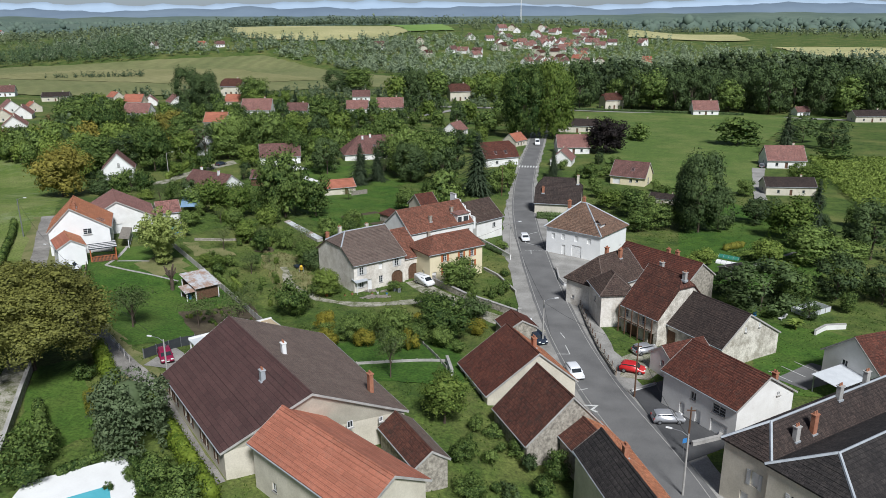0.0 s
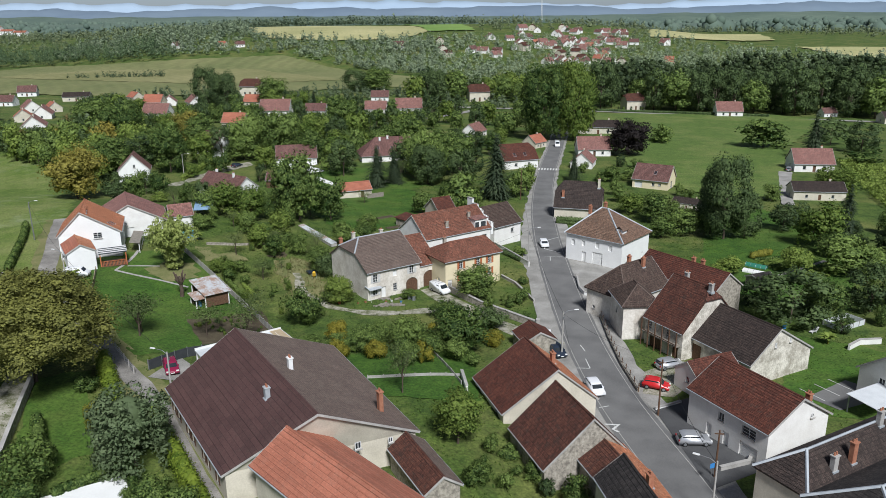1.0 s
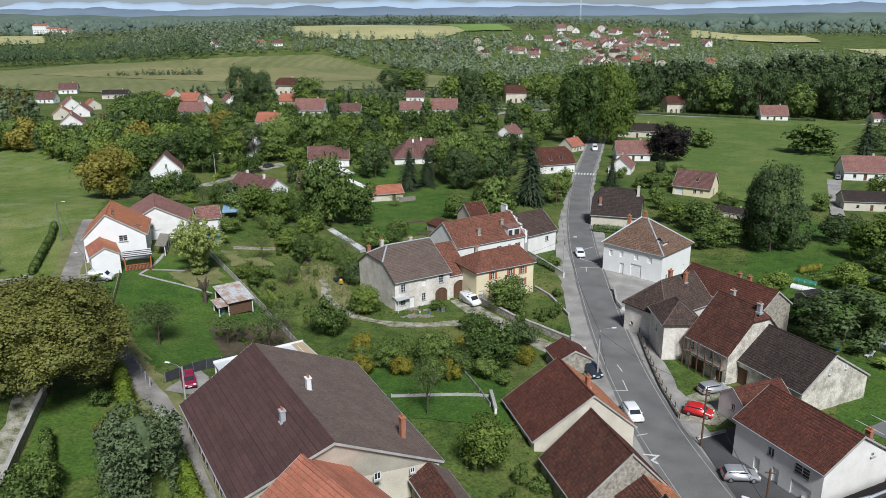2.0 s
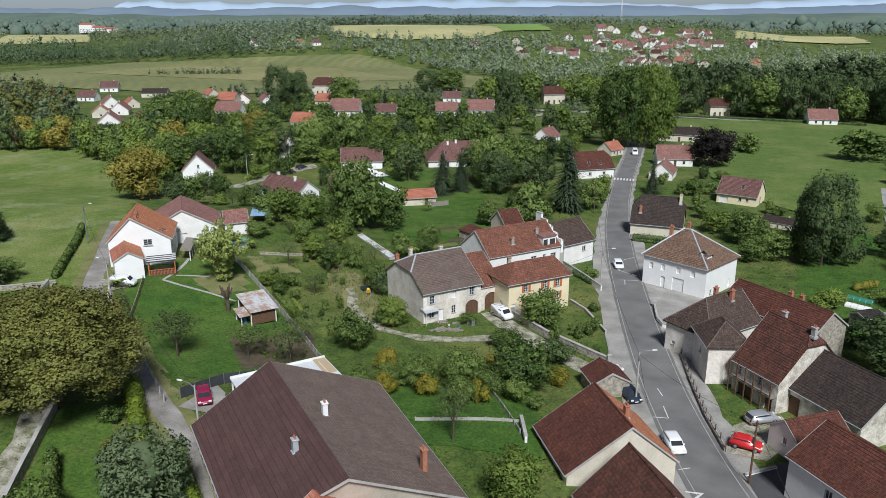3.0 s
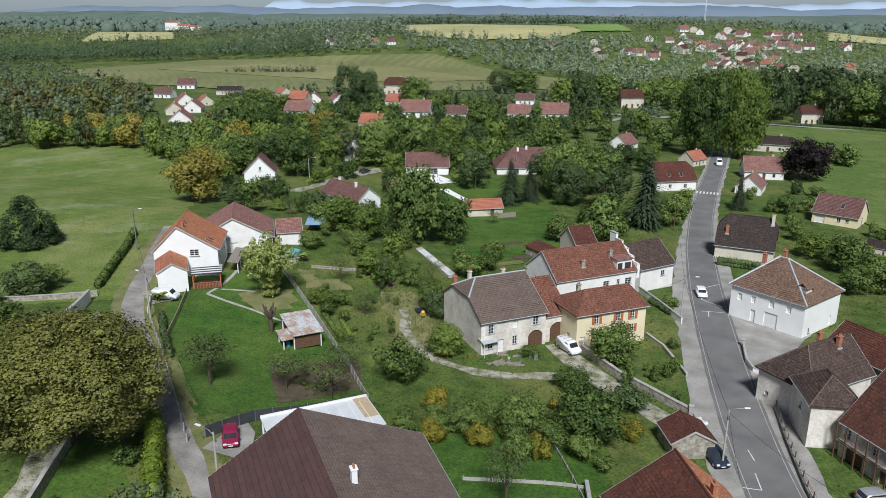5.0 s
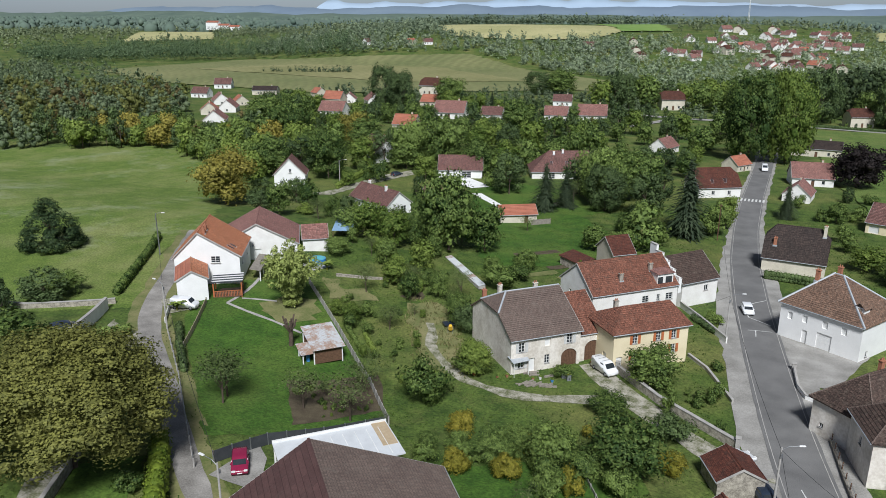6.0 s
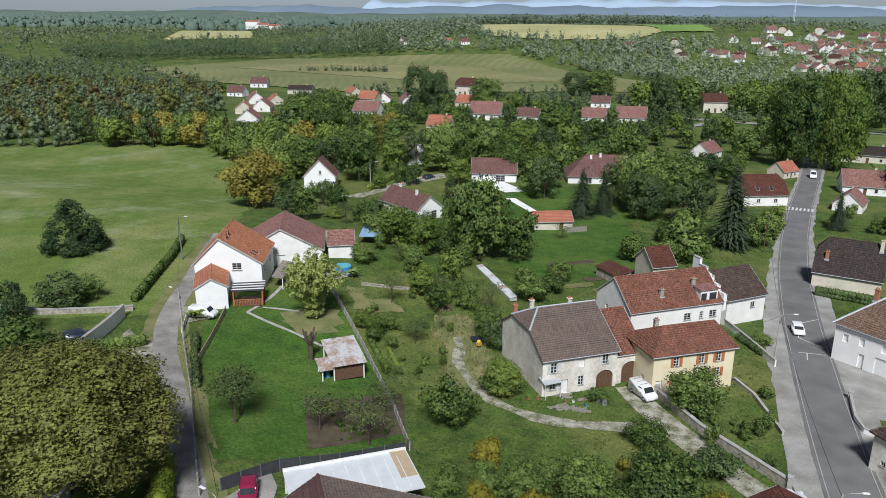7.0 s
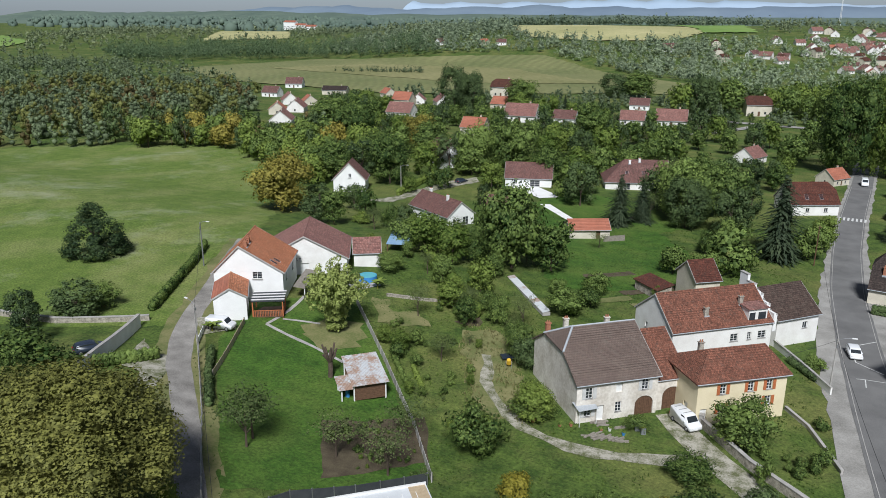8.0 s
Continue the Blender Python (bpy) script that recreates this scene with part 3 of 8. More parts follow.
drape("parking_lot", [(6.6, 99), (12, 103), (19.5, 88.3), (16.8, 85), (10.8, 80.5)], "newasphalt", 0.12, 4, "dark asphalt parking yard beside the white house", "parking lot")
drape("forecourt", [(-5.2, 172), (-2.4, 178), (8.0, 160), (2.5, 146), (-2.4, 146)], "paving", 0.085, 4, "pale gravelly forecourt in front of the white house", "forecourt", edge=0.2)
drape("pasture", [(19, 262), (14, 300), (6.5, 473), (112, 478), (135, 450), (82, 330), (62, 246), (43, 225)], "pasture", 0.3, 12, "wide green pasture behind the houses", "pasture", edge=1.2)
drape("lawn", [(22, 158), (30, 200), (48, 222), (60, 190), (48, 150), (30, 140)], "lawn", 0.06, 6, "striped mown lawn behind the farmhouse", "lawn", edge=0.6)
drape("lawn", [(-80, 205), (-70, 258), (-40, 215), (-32, 195), (-60, 180)], "lawn", 0.06, 6, "mown lawn in a large garden", "lawn", edge=0.8)
drape("lawn", [(-15.6, 91.4), (-20.0, 121.9), (-31.4, 110.7), (-42.2, 101.5), (-28.5, 90.6)], "lawn", 0.06, 5, "shady mown lawn behind the long house", "lawn", edge=0.5)
drape("lawn", [(24, 100), (30, 128), (52, 120), (48, 104), (38, 100)], "lawn", 0.06, 5, "green lawn between sheds and the white house", "lawn", edge=0.5)
CROP = [(-640, 640), (-605, 835), (-451, 868), (-331, 886), (-143, 726), (-125, 640), (-237, 585), (-318, 540), (-500, 560)]
STUB = [(-400, 1010), (-560, 1290), (-430, 1340), (-255, 1300), (-200, 1120), (-215, 1010), (-300, 985)]
drape("crop_field", CROP, "crop", 0.6, 30, "broad dull green crop field", "field", edge=3)
drape("crop_strip", [(-560, 690), (-500, 790), (-330, 800), (-200, 690), (-300, 640)], "stripe", 0.9, 30, "paler yellow-green strip of the crop field", "field", edge=3)
drape("stubble_field", STUB, "stubble", 1.2, 25, "sunlit pale yellow stubble field on a low hill", "field", edge=4)
drape("green_field", [(-255, 1300), (-300, 1420), (-190, 1400), (-140, 1160), (-200, 1120)], "greenfield", 1.4, 25, "bright green field on the low hill", "field", edge=4)
drape("stubble_field", [(110, 1180), (150, 1500), (330, 1480), (300, 1250)], "stubble", 1.5, 25, "pale yellow stubble field beyond the village", "field", edge=4)
drape("stubble_field", [(330, 1000), (300, 1130), (620, 1100), (640, 1000)], "stubble", 1.2, 25, "pale yellow stubble field before dark woods", "field", edge=4)
drape("stubble_field", [(-960, 1000), (-1250, 1350), (-1100, 1400), (-880, 1120)], "stubble", 1.2, 25, "pale field in front of far woods", "field", edge=4)
drape("green_field", [(-1500, 900), (-1150, 760), (-1250, 900), (-1700, 1150)], "greenfield", 1.2, 30, "pale green field far across the plain", "field", edge=4)
drape("stubble_field", [(150, 585), (330, 520), (420, 560), (260, 640)], "greenfield", 0.8, 25, "bright field glimpsed behind the dark wood", "field", edge=3)

# ---- far hills ----
def ridge(name, y0, zs, material, label, depth=260, x0=-4600, x1=4600, seed=0.0):
    bm = bmesh.new()
    prev = None
    n = 220
    for i in range(n + 1):
        x = x0 + (x1 - x0) * i / n
        h = zs * (0.74 + 0.3 * noise.noise((x / 900 + seed, seed, 0)) + 0.16 * noise.noise((x / 210 + seed, 3, 0)) + 0.07 * noise.noise((x / 60, seed, 5)))
        row = [bm.verts.new((x, y0 - depth, -14)), bm.verts.new((x, y0 - depth * 0.35, max(-8, h * 0.72 - 6))), bm.verts.new((x, y0, max(-6, h))), bm.verts.new((x, y0 + depth, -14))]
        if prev:
            for k in range(3):
                bm.faces.new((prev[k], row[k], row[k + 1], prev[k + 1]))
        prev = row
    return tagged(part(name, bm, material, smooth=True), label, "hills", kind="structure")


# ridges behind the plain; their pale and blue tones are haze put into the colour
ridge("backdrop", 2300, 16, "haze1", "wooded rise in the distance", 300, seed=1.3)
ridge("backdrop", 3300, 40, "haze1", "wooded plain towards the horizon, blue-green with painted haze", 400, seed=7.7)
ridge("backdrop", 4150, 84, "haze2", "hills on the horizon, tinted blue with painted haze", 300, seed=4.1)
ridge("backdrop", 4600, 118, "haze3", "far hills paled to blue by painted haze", 90, seed=9.4)


# ---- houses ----
KEEP, FAR = [], []

def slab(bm, pts, t=0.16):
    n = (Vector(pts[1]) - Vector(pts[0])).cross(Vector(pts[2]) - Vector(pts[0])).normalized()
    if n.z < 0:
        pts = pts[::-1]
    up = [bm.verts.new(p) for p in pts]
    dn = [bm.verts.new((p[0], p[1], p[2] - t)) for p in pts]
    bm.faces.new(up)
    bm.faces.new(dn[::-1])
    for i in range(len(pts)):
        j = (i + 1) % len(pts)
        bm.faces.new((up[i], dn[i], dn[j], up[j]))


COURSE = {"t_barn": 0.52, "t_salmon": 0.44, "t_maroon": 0.42, "t_orange": 0.38, "t_slate": 0.42}


def cut(poly, c, keep_above):
    """The part of a flat outline [(x, v)] with v above or below c."""
    out = []
    for p, q in zip(poly, poly[1:] + poly[:1]):
        ip, iq = (p[1] >= c) == keep_above, (q[1] >= c) == keep_above
        if ip:
            out.append(p)
        if ip != iq:
            k = (c - p[1]) / (q[1] - p[1])
            out.append((p[0] + (q[0] - p[0]) * k, c))
    return out


def courses(bm, pts, step, lift=0.05):
    """Overlapping tile courses over a roof plane: each course stands proud at its lower edge."""
    P = [Vector(p) for p in pts]
    n = (P[1] - P[0]).cross(P[2] - P[0]).normalized()
    if n.z < 0:
        n = -n
    ax = Vector((0, 0, 1)).cross(n).normalized()
    up = n.cross(ax).normalized()
    o = P[0]
    flat = [((p - o).dot(ax), (p - o).dot(up)) for p in P]
    lo, hi = min(v for _, v in flat), max(v for _, v in flat)
    k = max(1, int((hi - lo) / step))
    st = (hi - lo) / k
    for i in range(k):
        a, b = lo + i * st, lo + (i + 1) * st
        band = cut(cut(flat, a, True), b, False)
        if len(band) < 3:
            continue
        area = [p for p in band]
        wob = random.uniform(-0.006, 0.006)
        top = [bm.verts.new(o + ax * u + up * v + n * (0.012 + (lift + wob) * (b - v) / st)) for u, v in area]
        try:
            f = bm.faces.new(top)
        except ValueError:
            continue
        f.normal_update()
        if f.normal.dot(n) < 0:
            f.normal_flip()
        low = sorted(u for u, v in area if v < a + 1e-4)
        if len(low) >= 2 and low[-1] - low[0] > 0.05:
            quad(bm, *[tuple(o + ax * u + up * a + n * d) for u, d in ((low[0], 0.012), (low[-1], 0.012), (low[-1], 0.012 + lift + wob), (low[0], 0.012 + lift + wob))])


def wall_side(bm, w, h, holes, place, gable=None):
    """One wall face of width w and height h with openings (u, z, width, height), each with a reveal; place maps (u, depth, z) to the house."""
    us = sorted({-w / 2, w / 2, *[o[0] - o[2] / 2 for o in holes], *[o[0] + o[2] / 2 for o in holes]})
    zs = sorted({-0.6, h, *[o[1] for o in holes], *[o[1] + o[3] for o in holes]})
    for a, b in zip(us, us[1:]):
        for c, d in zip(zs, zs[1:]):
            mu, mz = (a + b) / 2, (c + d) / 2
            if any(abs(mu - o[0]) < o[2] / 2 and o[1] < mz < o[1] + o[3] for o in holes):
                continue
            quad(bm, place(a, 0, c), place(b, 0, c), place(b, 0, d), place(a, 0, d))
    for u, z, ow, oh in holes:
        l, r = u - ow / 2, u + ow / 2
        for p, q in (((l, z), (l, z + oh)), ((r, z + oh), (r, z)), ((r, z), (l, z)), ((l, z + oh), (r, z + oh))):
            quad(bm, place(p[0], 0, p[1]), place(q[0], 0, q[1]), place(q[0], 0.25, q[1]), place(p[0], 0.25, p[1]))
    if gable:
        bm.faces.new([bm.verts.new(place(u, 0, z)) for u, z in gable])


DETAIL = True


def fill_opening(parent, place, u, z, w, h, kind):
    """Window, door or gate in an opening."""
    def slab_at(bm, u0, u1, z0, z1, d0, d1):
        p = [place(u0, d0, z0), place(u1, d0, z0), place(u1, d1, z0), place(u0, d1, z0), place(u0, d0, z1), place(u1, d0, z1), place(u1, d1, z1), place(u0, d1, z1)]
        v = [bm.verts.new(q) for q in p]
        for f in ((3, 2, 1, 0), (4, 5, 6, 7), (0, 1, 5, 4), (1, 2, 6, 5), (2, 3, 7, 6), (3, 0, 4, 7)):
            bm.faces.new([v[i] for i in f])
    l, r = u - w / 2, u + w / 2
    base = kind.split("+")[0]
    if base == "win":
        bm = bmesh.new()
        f = 0.07
        ring = []
        for d in (0.12, 0.18):
            for o in (0, f):
                ring.append([bm.verts.new(place(*q)) for q in ((l + o, d, z + o), (r - o, d, z + o), (r - o, d, z + h - o), (l + o, d, z + h - o))])
        oo, oi, io, ii = ring
        for k in range(4):
            j = (k + 1) % 4
            bm.faces.new((oo[k], oo[j], oi[j], oi[k]))
            bm.faces.new((oi[k], oi[j], ii[j], ii[k]))
            bm.faces.new((io[j], io[k], ii[k], ii[j]))
        wob = part("window", bm, "frame", parent)
        if DETAIL:
            bm = bmesh.new()
            slab_at(bm, u - f / 2, u + f / 2, z + f, z + h - f, 0.12, 0.17)
            part("mullion", bm, "frame", wob)
            if h > 1.15:
                for k in (1, 2):
                    bm = bmesh.new()
                    zz = z + h * k / 3
                    slab_at(bm, l + f, r - f, zz - 0.02, zz + 0.02, 0.13, 0.16)
                    part("glazing_bar", bm, "frame", wob)
        bm = bmesh.new()
        slab_at(bm, l + 0.02, r - 0.02, z + 0.02, z + h - 0.02, 0.15, 0.2)
        part("pane", bm, "glass", wob)
        bm = bmesh.new()
        slab_at(bm, l - 0.08, r + 0.08, z - 0.09, z, -0.07, 0.12)
        part("sill", bm, "concrete", wob)
    elif base in ("door", "garage", "gate", "wdoor"):
        m = {"door": "wood", "garage": "frame", "gate": "wood", "wdoor": "frame"}[base]
        bm = bmesh.new()
        slab_at(bm, l, r, z, z + h, 0.2, 0.24)
        leafd = part("door" if base != "garage" else "garage_door", bm, m, parent)
        if base in ("gate", "door") and DETAIL:
            n = max(2, int(w / 0.28))
            for i in range(n):
                bm = bmesh.new()
                slab_at(bm, l + w * i / n + 0.012, l + w * (i + 1) / n - 0.012, z, z + h, 0.16, 0.198)
                part("plank", bm, m, leafd)
        if base == "garage":
            for i in range(5):
                bm = bmesh.new()
                slab_at(bm, l + 0.02, r - 0.02, z + h * i / 5 + 0.015, z + h * (i + 1) / 5 - 0.015, 0.17, 0.198)
                part("panel", bm, m, leafd)
    elif base == "arch":
        bm = bmesh.new()
        n = 10
        slab_at(bm, l, r, z, z + h, 0.22, 0.25)
        leafd = part("barn_door", bm, "wood", parent, "weathered brown plank barn door")
        for i in range(n):
            bm = bmesh.new()
            slab_at(bm, l + w * i / n + 0.012, l + w * (i + 1) / n - 0.012, z, z + h, 0.18, 0.215)
            part("plank", bm, "wood", leafd)
        bm = bmesh.new()
        pts = [(u + w / 2 * math.cos(a), z + h - w * 0.42 + w * 0.42 * math.sin(a)) for a in [math.pi * i / 12 for i in range(13)]]
        for p, q in zip(pts, pts[1:]):
            quad(bm, place(p[0], 0.01, p[1]), place(p[0], 0.01, z + h + 0.02), place(q[0], 0.01, z + h + 0.02), place(q[0], 0.01, q[1]))
            quad(bm, place(p[0], 0.01, p[1]), place(q[0], 0.01, q[1]), place(q[0], 0.22, q[1]), place(p[0], 0.22, p[1]))
        part("arch", bm, "oldwhite", parent, "plastered round arch")
    if "+" in kind:
        m = kind.split("+")[1]
        for s in (-1, 1):
            bm = bmesh.new()
            c = u + s * (w / 2 + w / 4 + 0.03)
            slab_at(bm, c - w / 4, c + w / 4, z - 0.03, z + h + 0.03, -0.06, -0.015)
            leaf_ = part("shutter", bm, m, parent)
            for i in range(8):
                bm = bmesh.new()
                zz = z + 0.1 + (h - 0.2) * i / 8
                slab_at(bm, c - w / 4 + 0.06, c + w / 4 - 0.06, zz, zz + (h - 0.2) / 16, -0.075, -0.06)
                part("slat", bm, m, leaf_)


def house(name, x, y, yaw, L, W, e, r, wall, roof, hip=(0, 0), inset=(0, 0), openings=(), chimneys=(), label="", category="house", roof_b=None, over=0.4, z=None, group="", skylights=(), shift=0.0, hipmat=None):
    """A pitched-roof building: ridge along local x, camera side at -y. hip: part of each gable end that is hipped; shift moves the ridge across."""
    h = thing(name, x, y, yaw, z, label, category, group)
    KEEP.append((x, y, (L + W) / 4 + 1.0))
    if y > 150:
        # gap towards the camera's path, so trees don't hide the house
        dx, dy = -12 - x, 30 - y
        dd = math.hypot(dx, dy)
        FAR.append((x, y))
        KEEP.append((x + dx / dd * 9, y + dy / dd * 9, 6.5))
    kf, kb = (r - e) / (W / 2 + shift), (r - e) / (W / 2 - shift)
    side = {"f": (L, lambda u, d, zz: (u, -W / 2 + d, zz)), "b": (L, lambda u, d, zz: (-u, W / 2 - d, zz)), "l": (W, lambda u, d, zz: (-L / 2 + d, -u, zz)), "r": (W, lambda u, d, zz: (L / 2 - d, u, zz))}
    bm = bmesh.new()
    for s, (w, place) in side.items():
        holes = [(o[1], o[2], o[3], o[4]) for o in openings if o[0] == s and o[2] + o[4] < e]
        gable = None
        if s in "lr":
            f = hip[0 if s == "l" else 1]
            sgn = -1 if s == "l" else 1
            if f < 1:
                zt = e + (1 - f) * (r - e)
                yf, yb = -W / 2 + (1 - f) * (W / 2 + shift), W / 2 - (1 - f) * (W / 2 - shift)
                gable = [(sgn * -W / 2, e - 0.02), (sgn * W / 2, e - 0.02), (sgn * yb, zt - 0.02)] + ([(sgn * yf, zt - 0.02)] if f > 0 else [])
                gable = [(u, zz) for u, zz in gable]
                if s == "l":
                    gable = gable
        wall_side(bm, w, e, holes, place, gable)
    # rear faces inside keep the rooms dark
    box(bm, -L / 2 + 0.26, -W / 2 + 0.26, -0.5, L / 2 - 0.26, W / 2 - 0.26, e - 0.3)
    part("wall", bm, wall, h)
    for s, u, zz, w, hh, kind in openings:
        put = side[s][1]
        fill_opening(h, put if zz + hh < e else (lambda a, d, c: put(a, d - 0.16, c)), u, zz, w, hh, kind)
    o = over
    ends = []
    for i, sgn in ((0, -1), (1, 1)):
        f, ins = hip[i], inset[i]
        xe = sgn * (L / 2 + (o * 0.6 if f < 1 else o))
        xr = sgn * (L / 2 - ins) if f > 0 else xe
        ends.append((f, xe, xr))
    (fl, xl, rl), (fr, xr_, rr) = ends
    for sgn, k, m, nm in ((-1, kf, roof, "roof_slope"), (1, kb, roof_b or roof, "roof_slope")):
        ye, ze = sgn * (W / 2 + o), e - o * k + 0.12
        yr, zr = shift, r + 0.12
        half = W / 2 + (shift if sgn < 0 else -shift)
        pts = [(xl, ye, ze), (xr_, ye, ze)]
        if 0 < fr < 1:
            pts.append((xr_, sgn * W / 2 - sgn * (1 - fr) * half, e + (1 - fr) * (r - e) + 0.12))
        pts.append((rr, yr, zr))
        if abs(rl - rr) > 0.05:
            pts.append((rl, yr, zr))
        if 0 < fl < 1:
            pts.append((xl, sgn * W / 2 - sgn * (1 - fl) * half, e + (1 - fl) * (r - e) + 0.12))
        bm = bmesh.new()
        slab(bm, pts)
        courses(bm, pts, COURSE.get(m, 0.36))
        bmesh.ops.remove_doubles(bm, verts=bm.verts[:], dist=0.002)
        part(nm, bm, m, h)
        if o > 0.15:
            bm = bmesh.new()
            tube(bm, [(xl, ye + sgn * 0.05, ze - 0.06), (xr_, ye + sgn * 0.05, ze - 0.06)], 0.07, 0.07, 6)
            part("gutter", bm, "zinc", h)
    for (f, xe, xr2) in ends:
        if f > 0:
            k = kf
            zt = e + (1 - f) * (r - e) + 0.12 - (o * (r - e) / max(0.5, inset[0 if xe < 0 else 1]) if f == 1 else 0)
            yf, yb = -W / 2 - o + (1 - f) * (W / 2 + shift) + (o if f < 1 else 0), W / 2 + o - (1 - f) * (W / 2 - shift) - (o if f < 1 else 0)
            zt = e + (1 - f) * (r - e) + 0.12 - (o * kf if f == 1 else 0)
            bm = bmesh.new()
            slab(bm, [(xe, yf, zt), (xe, yb, zt), (xr2, shift, r + 0.12)])
            courses(bm, [(xe, yf, zt), (xe, yb, zt), (xr2, shift, r + 0.12)], COURSE.get(roof, 0.36))
            bmesh.ops.remove_doubles(bm, verts=bm.verts[:], dist=0.002)
            part("roof_hip", bm, roof, h)
            for yy in (yf, yb):
                bm = bmesh.new()
                tube(bm, [(xe, yy, zt + 0.03), (xr2, shift, r + 0.15)], 0.17 if hipmat else 0.1, 0.17 if hipmat else 0.1, 5)
                part("hip_cap", bm, hipmat or ("t_grey" if roof in ("t_grey", "t_brown") else roof), h)
        else:
            for sgn, kk in ((-1, kf), (1, kb)):
                bm = bmesh.new()
                ye, ze = sgn * (W / 2 + o), e - o * kk + 0.12
                d = 0.07 if xe > 0 else -0.07
                slab(bm, [(xe, ye, ze + 0.03), (xe + d, ye, ze + 0.03), (xe + d, shift, r + 0.16), (xe, shift, r + 0.16)], 0.26)
                part("verge_board", bm, "concrete", h)
    if abs(rl - rr) > 0.05:
        bm = bmesh.new()
        tube(bm, [(rl, shift, r + 0.12), (rr, shift, r + 0.12)], 0.14, 0.14, 6)
        part("ridge_cap", bm, hipmat or roof, h)
    for cx, cy, ch, cm in chimneys:
        zb = r - (abs(cy - shift)) * (kf if cy < shift else kb)
        bm = bmesh.new()
        box(bm, cx - 0.32, cy - 0.25, zb - 0.4, cx + 0.32, cy + 0.25, zb + ch)
        box(bm, cx - 0.4, cy - 0.33, zb + ch, cx + 0.4, cy + 0.33, zb + ch + 0.12)
        bmesh.ops.bevel(bm, geom=bm.edges[:], offset=0.015, segments=1, affect='EDGES')
        c = part("chimney", bm, cm, h)
        bm = bmesh.new()
        for px in (-0.15, 0.15):
            tube(bm, [(cx + px, cy, zb + ch + 0.1), (cx + px, cy, zb + ch + 0.42)], 0.11, 0.09, 8)
        part("chimney_pot", bm, "brick", c)
        bm = bmesh.new()
        box(bm, cx - 0.42, cy - 0.36, zb - 0.25, cx + 0.42, cy + 0.36, zb + 0.06)
        part("flashing", bm, "zinc", c)
    for sx, sy, sw, sl in skylights:
        k, sg = (kf, -1) if sy < shift else (kb, 1)
        bm = bmesh.new()
        z0 = r + 0.14 - abs(sy - sl / 2 - shift) * k
        ya, yb = sy - sl / 2, sy + sl / 2
        za, zb = r + 0.16 - abs(ya - shift) * k, r + 0.16 - abs(yb - shift) * k
        slab(bm, [(sx - sw / 2, ya, za), (sx + sw / 2, ya, za), (sx + sw / 2, yb, zb), (sx - sw / 2, yb, zb)], 0.1)
        s_ = part("skylight", bm, "zinc", h)
        bm = bmesh.new()
        slab(bm, [(sx - sw / 2 + .1, ya + .1, za - .1 * k * (1 if ya > shift else -1) + .02), (sx + sw / 2 - .1, ya + .1, za - .1 * k * (1 if ya > shift else -1) + .02), (sx + sw / 2 - .1, yb - .1, zb + .1 * k * (1 if ya > shift else -1) + .02), (sx - sw / 2 + .1, yb - .1, zb + .1 * k * (1 if ya > shift else -1) + .02)], 0.05)
        part("pane", bm, "glass", s_)
    return h


# ---- the houses of the village ----
house("longhouse", -36.7, 79.6, -48.6, 24.9, 19.7, 3.6, 9.02, "cream", "t_barn", roof_b="t_grey", shift=-1.25, label="long cream house under a broad dark red and grey tiled roof",
      openings=[("f", u, 1.0, 0.9, 1.5, "win+wood") for u in (-10.8, -8.6, -4.6, -2.6, 2.0, 4.2, 8.6)] + [("r", 3.0, 3.7, 0.7, 0.8, "win"), ("r", 6.8, 3.2, 0.5, 0.6, "win")], chimneys=[(-0.2, 1.0, 1.5, "bright"), (4.6, -3.4, 1.3, "zinc"), (8.6, 7.7, 2.5, "brick")], skylights=[(-2.4, 6.9, 1.2, 1.4), (1.9, 7.2, 1.2, 1.4)])
for q in bpy.data.objects["longhouse"].children_recursive:
    for v in q.data.vertices:
        if v.co.x > 0 and v.co.y < -1.25:
            v.co.x -= 3.3 * v.co.x / 12.5 * (-1.25 - v.co.y) / 8.6
        elif v.co.x < 0 and v.co.y > -1.25:
            v.co.y += 1.4 * -v.co.x / 12.5 * (v.co.y + 1.25) / 11.1
house("extension", -25.4, 63.3, -38.1, 17.1, 7.8, 5.4, 7.6, "cream", "t_salmon", label="cream house extension with salmon-red tiled roof", over=0.5,
      openings=[("f", u, 1.2, 0.8, 1.0, "win") for u in (-5, 1, 6)] + [("r", -2.5, 1.5, 1.0, 1.2, "win+wood")])
house("annex", -19.3, 71.9, -55.0, 8.9, 3.7, 2.9, 4.2, "stone", "t_redold", roof_b="t_grey", label="small stone annex with brown and grey tiled roof", over=0.25)
house("roadside_house", -9.1, 96.6, -63.6, 10.2, 12.7, 2.5, 7.2, "cream", "t_red", roof_b="t_orange", shift=0.8, label="low cream roadside house with steep mossy red roof", over=0.3,
      openings=[("f", -3.6, 0.2, 1.1, 2.0, "win"), ("f", 2.8, 0.9, 1.0, 1.2, "win"), ("l", 1, .2, 1, 2.0, "door")], chimneys=[(1.5, 1.8, 1.4, "brick")])
house("barn", -4.7, 83.3, -62.6, 9.0, 10.3, 3.3, 8.2, "stone", "t_redold", shift=0.48, label="roadside barn with sagging mossy red tiles", over=0.25)
house("barn", -0.2, 78.6, -64.9, 5.6, 5.7, 3.7, 5.4, "stone", "t_redold", roof_b="t_orange", label="small stone roadside barn with old red tiles", over=0.25)
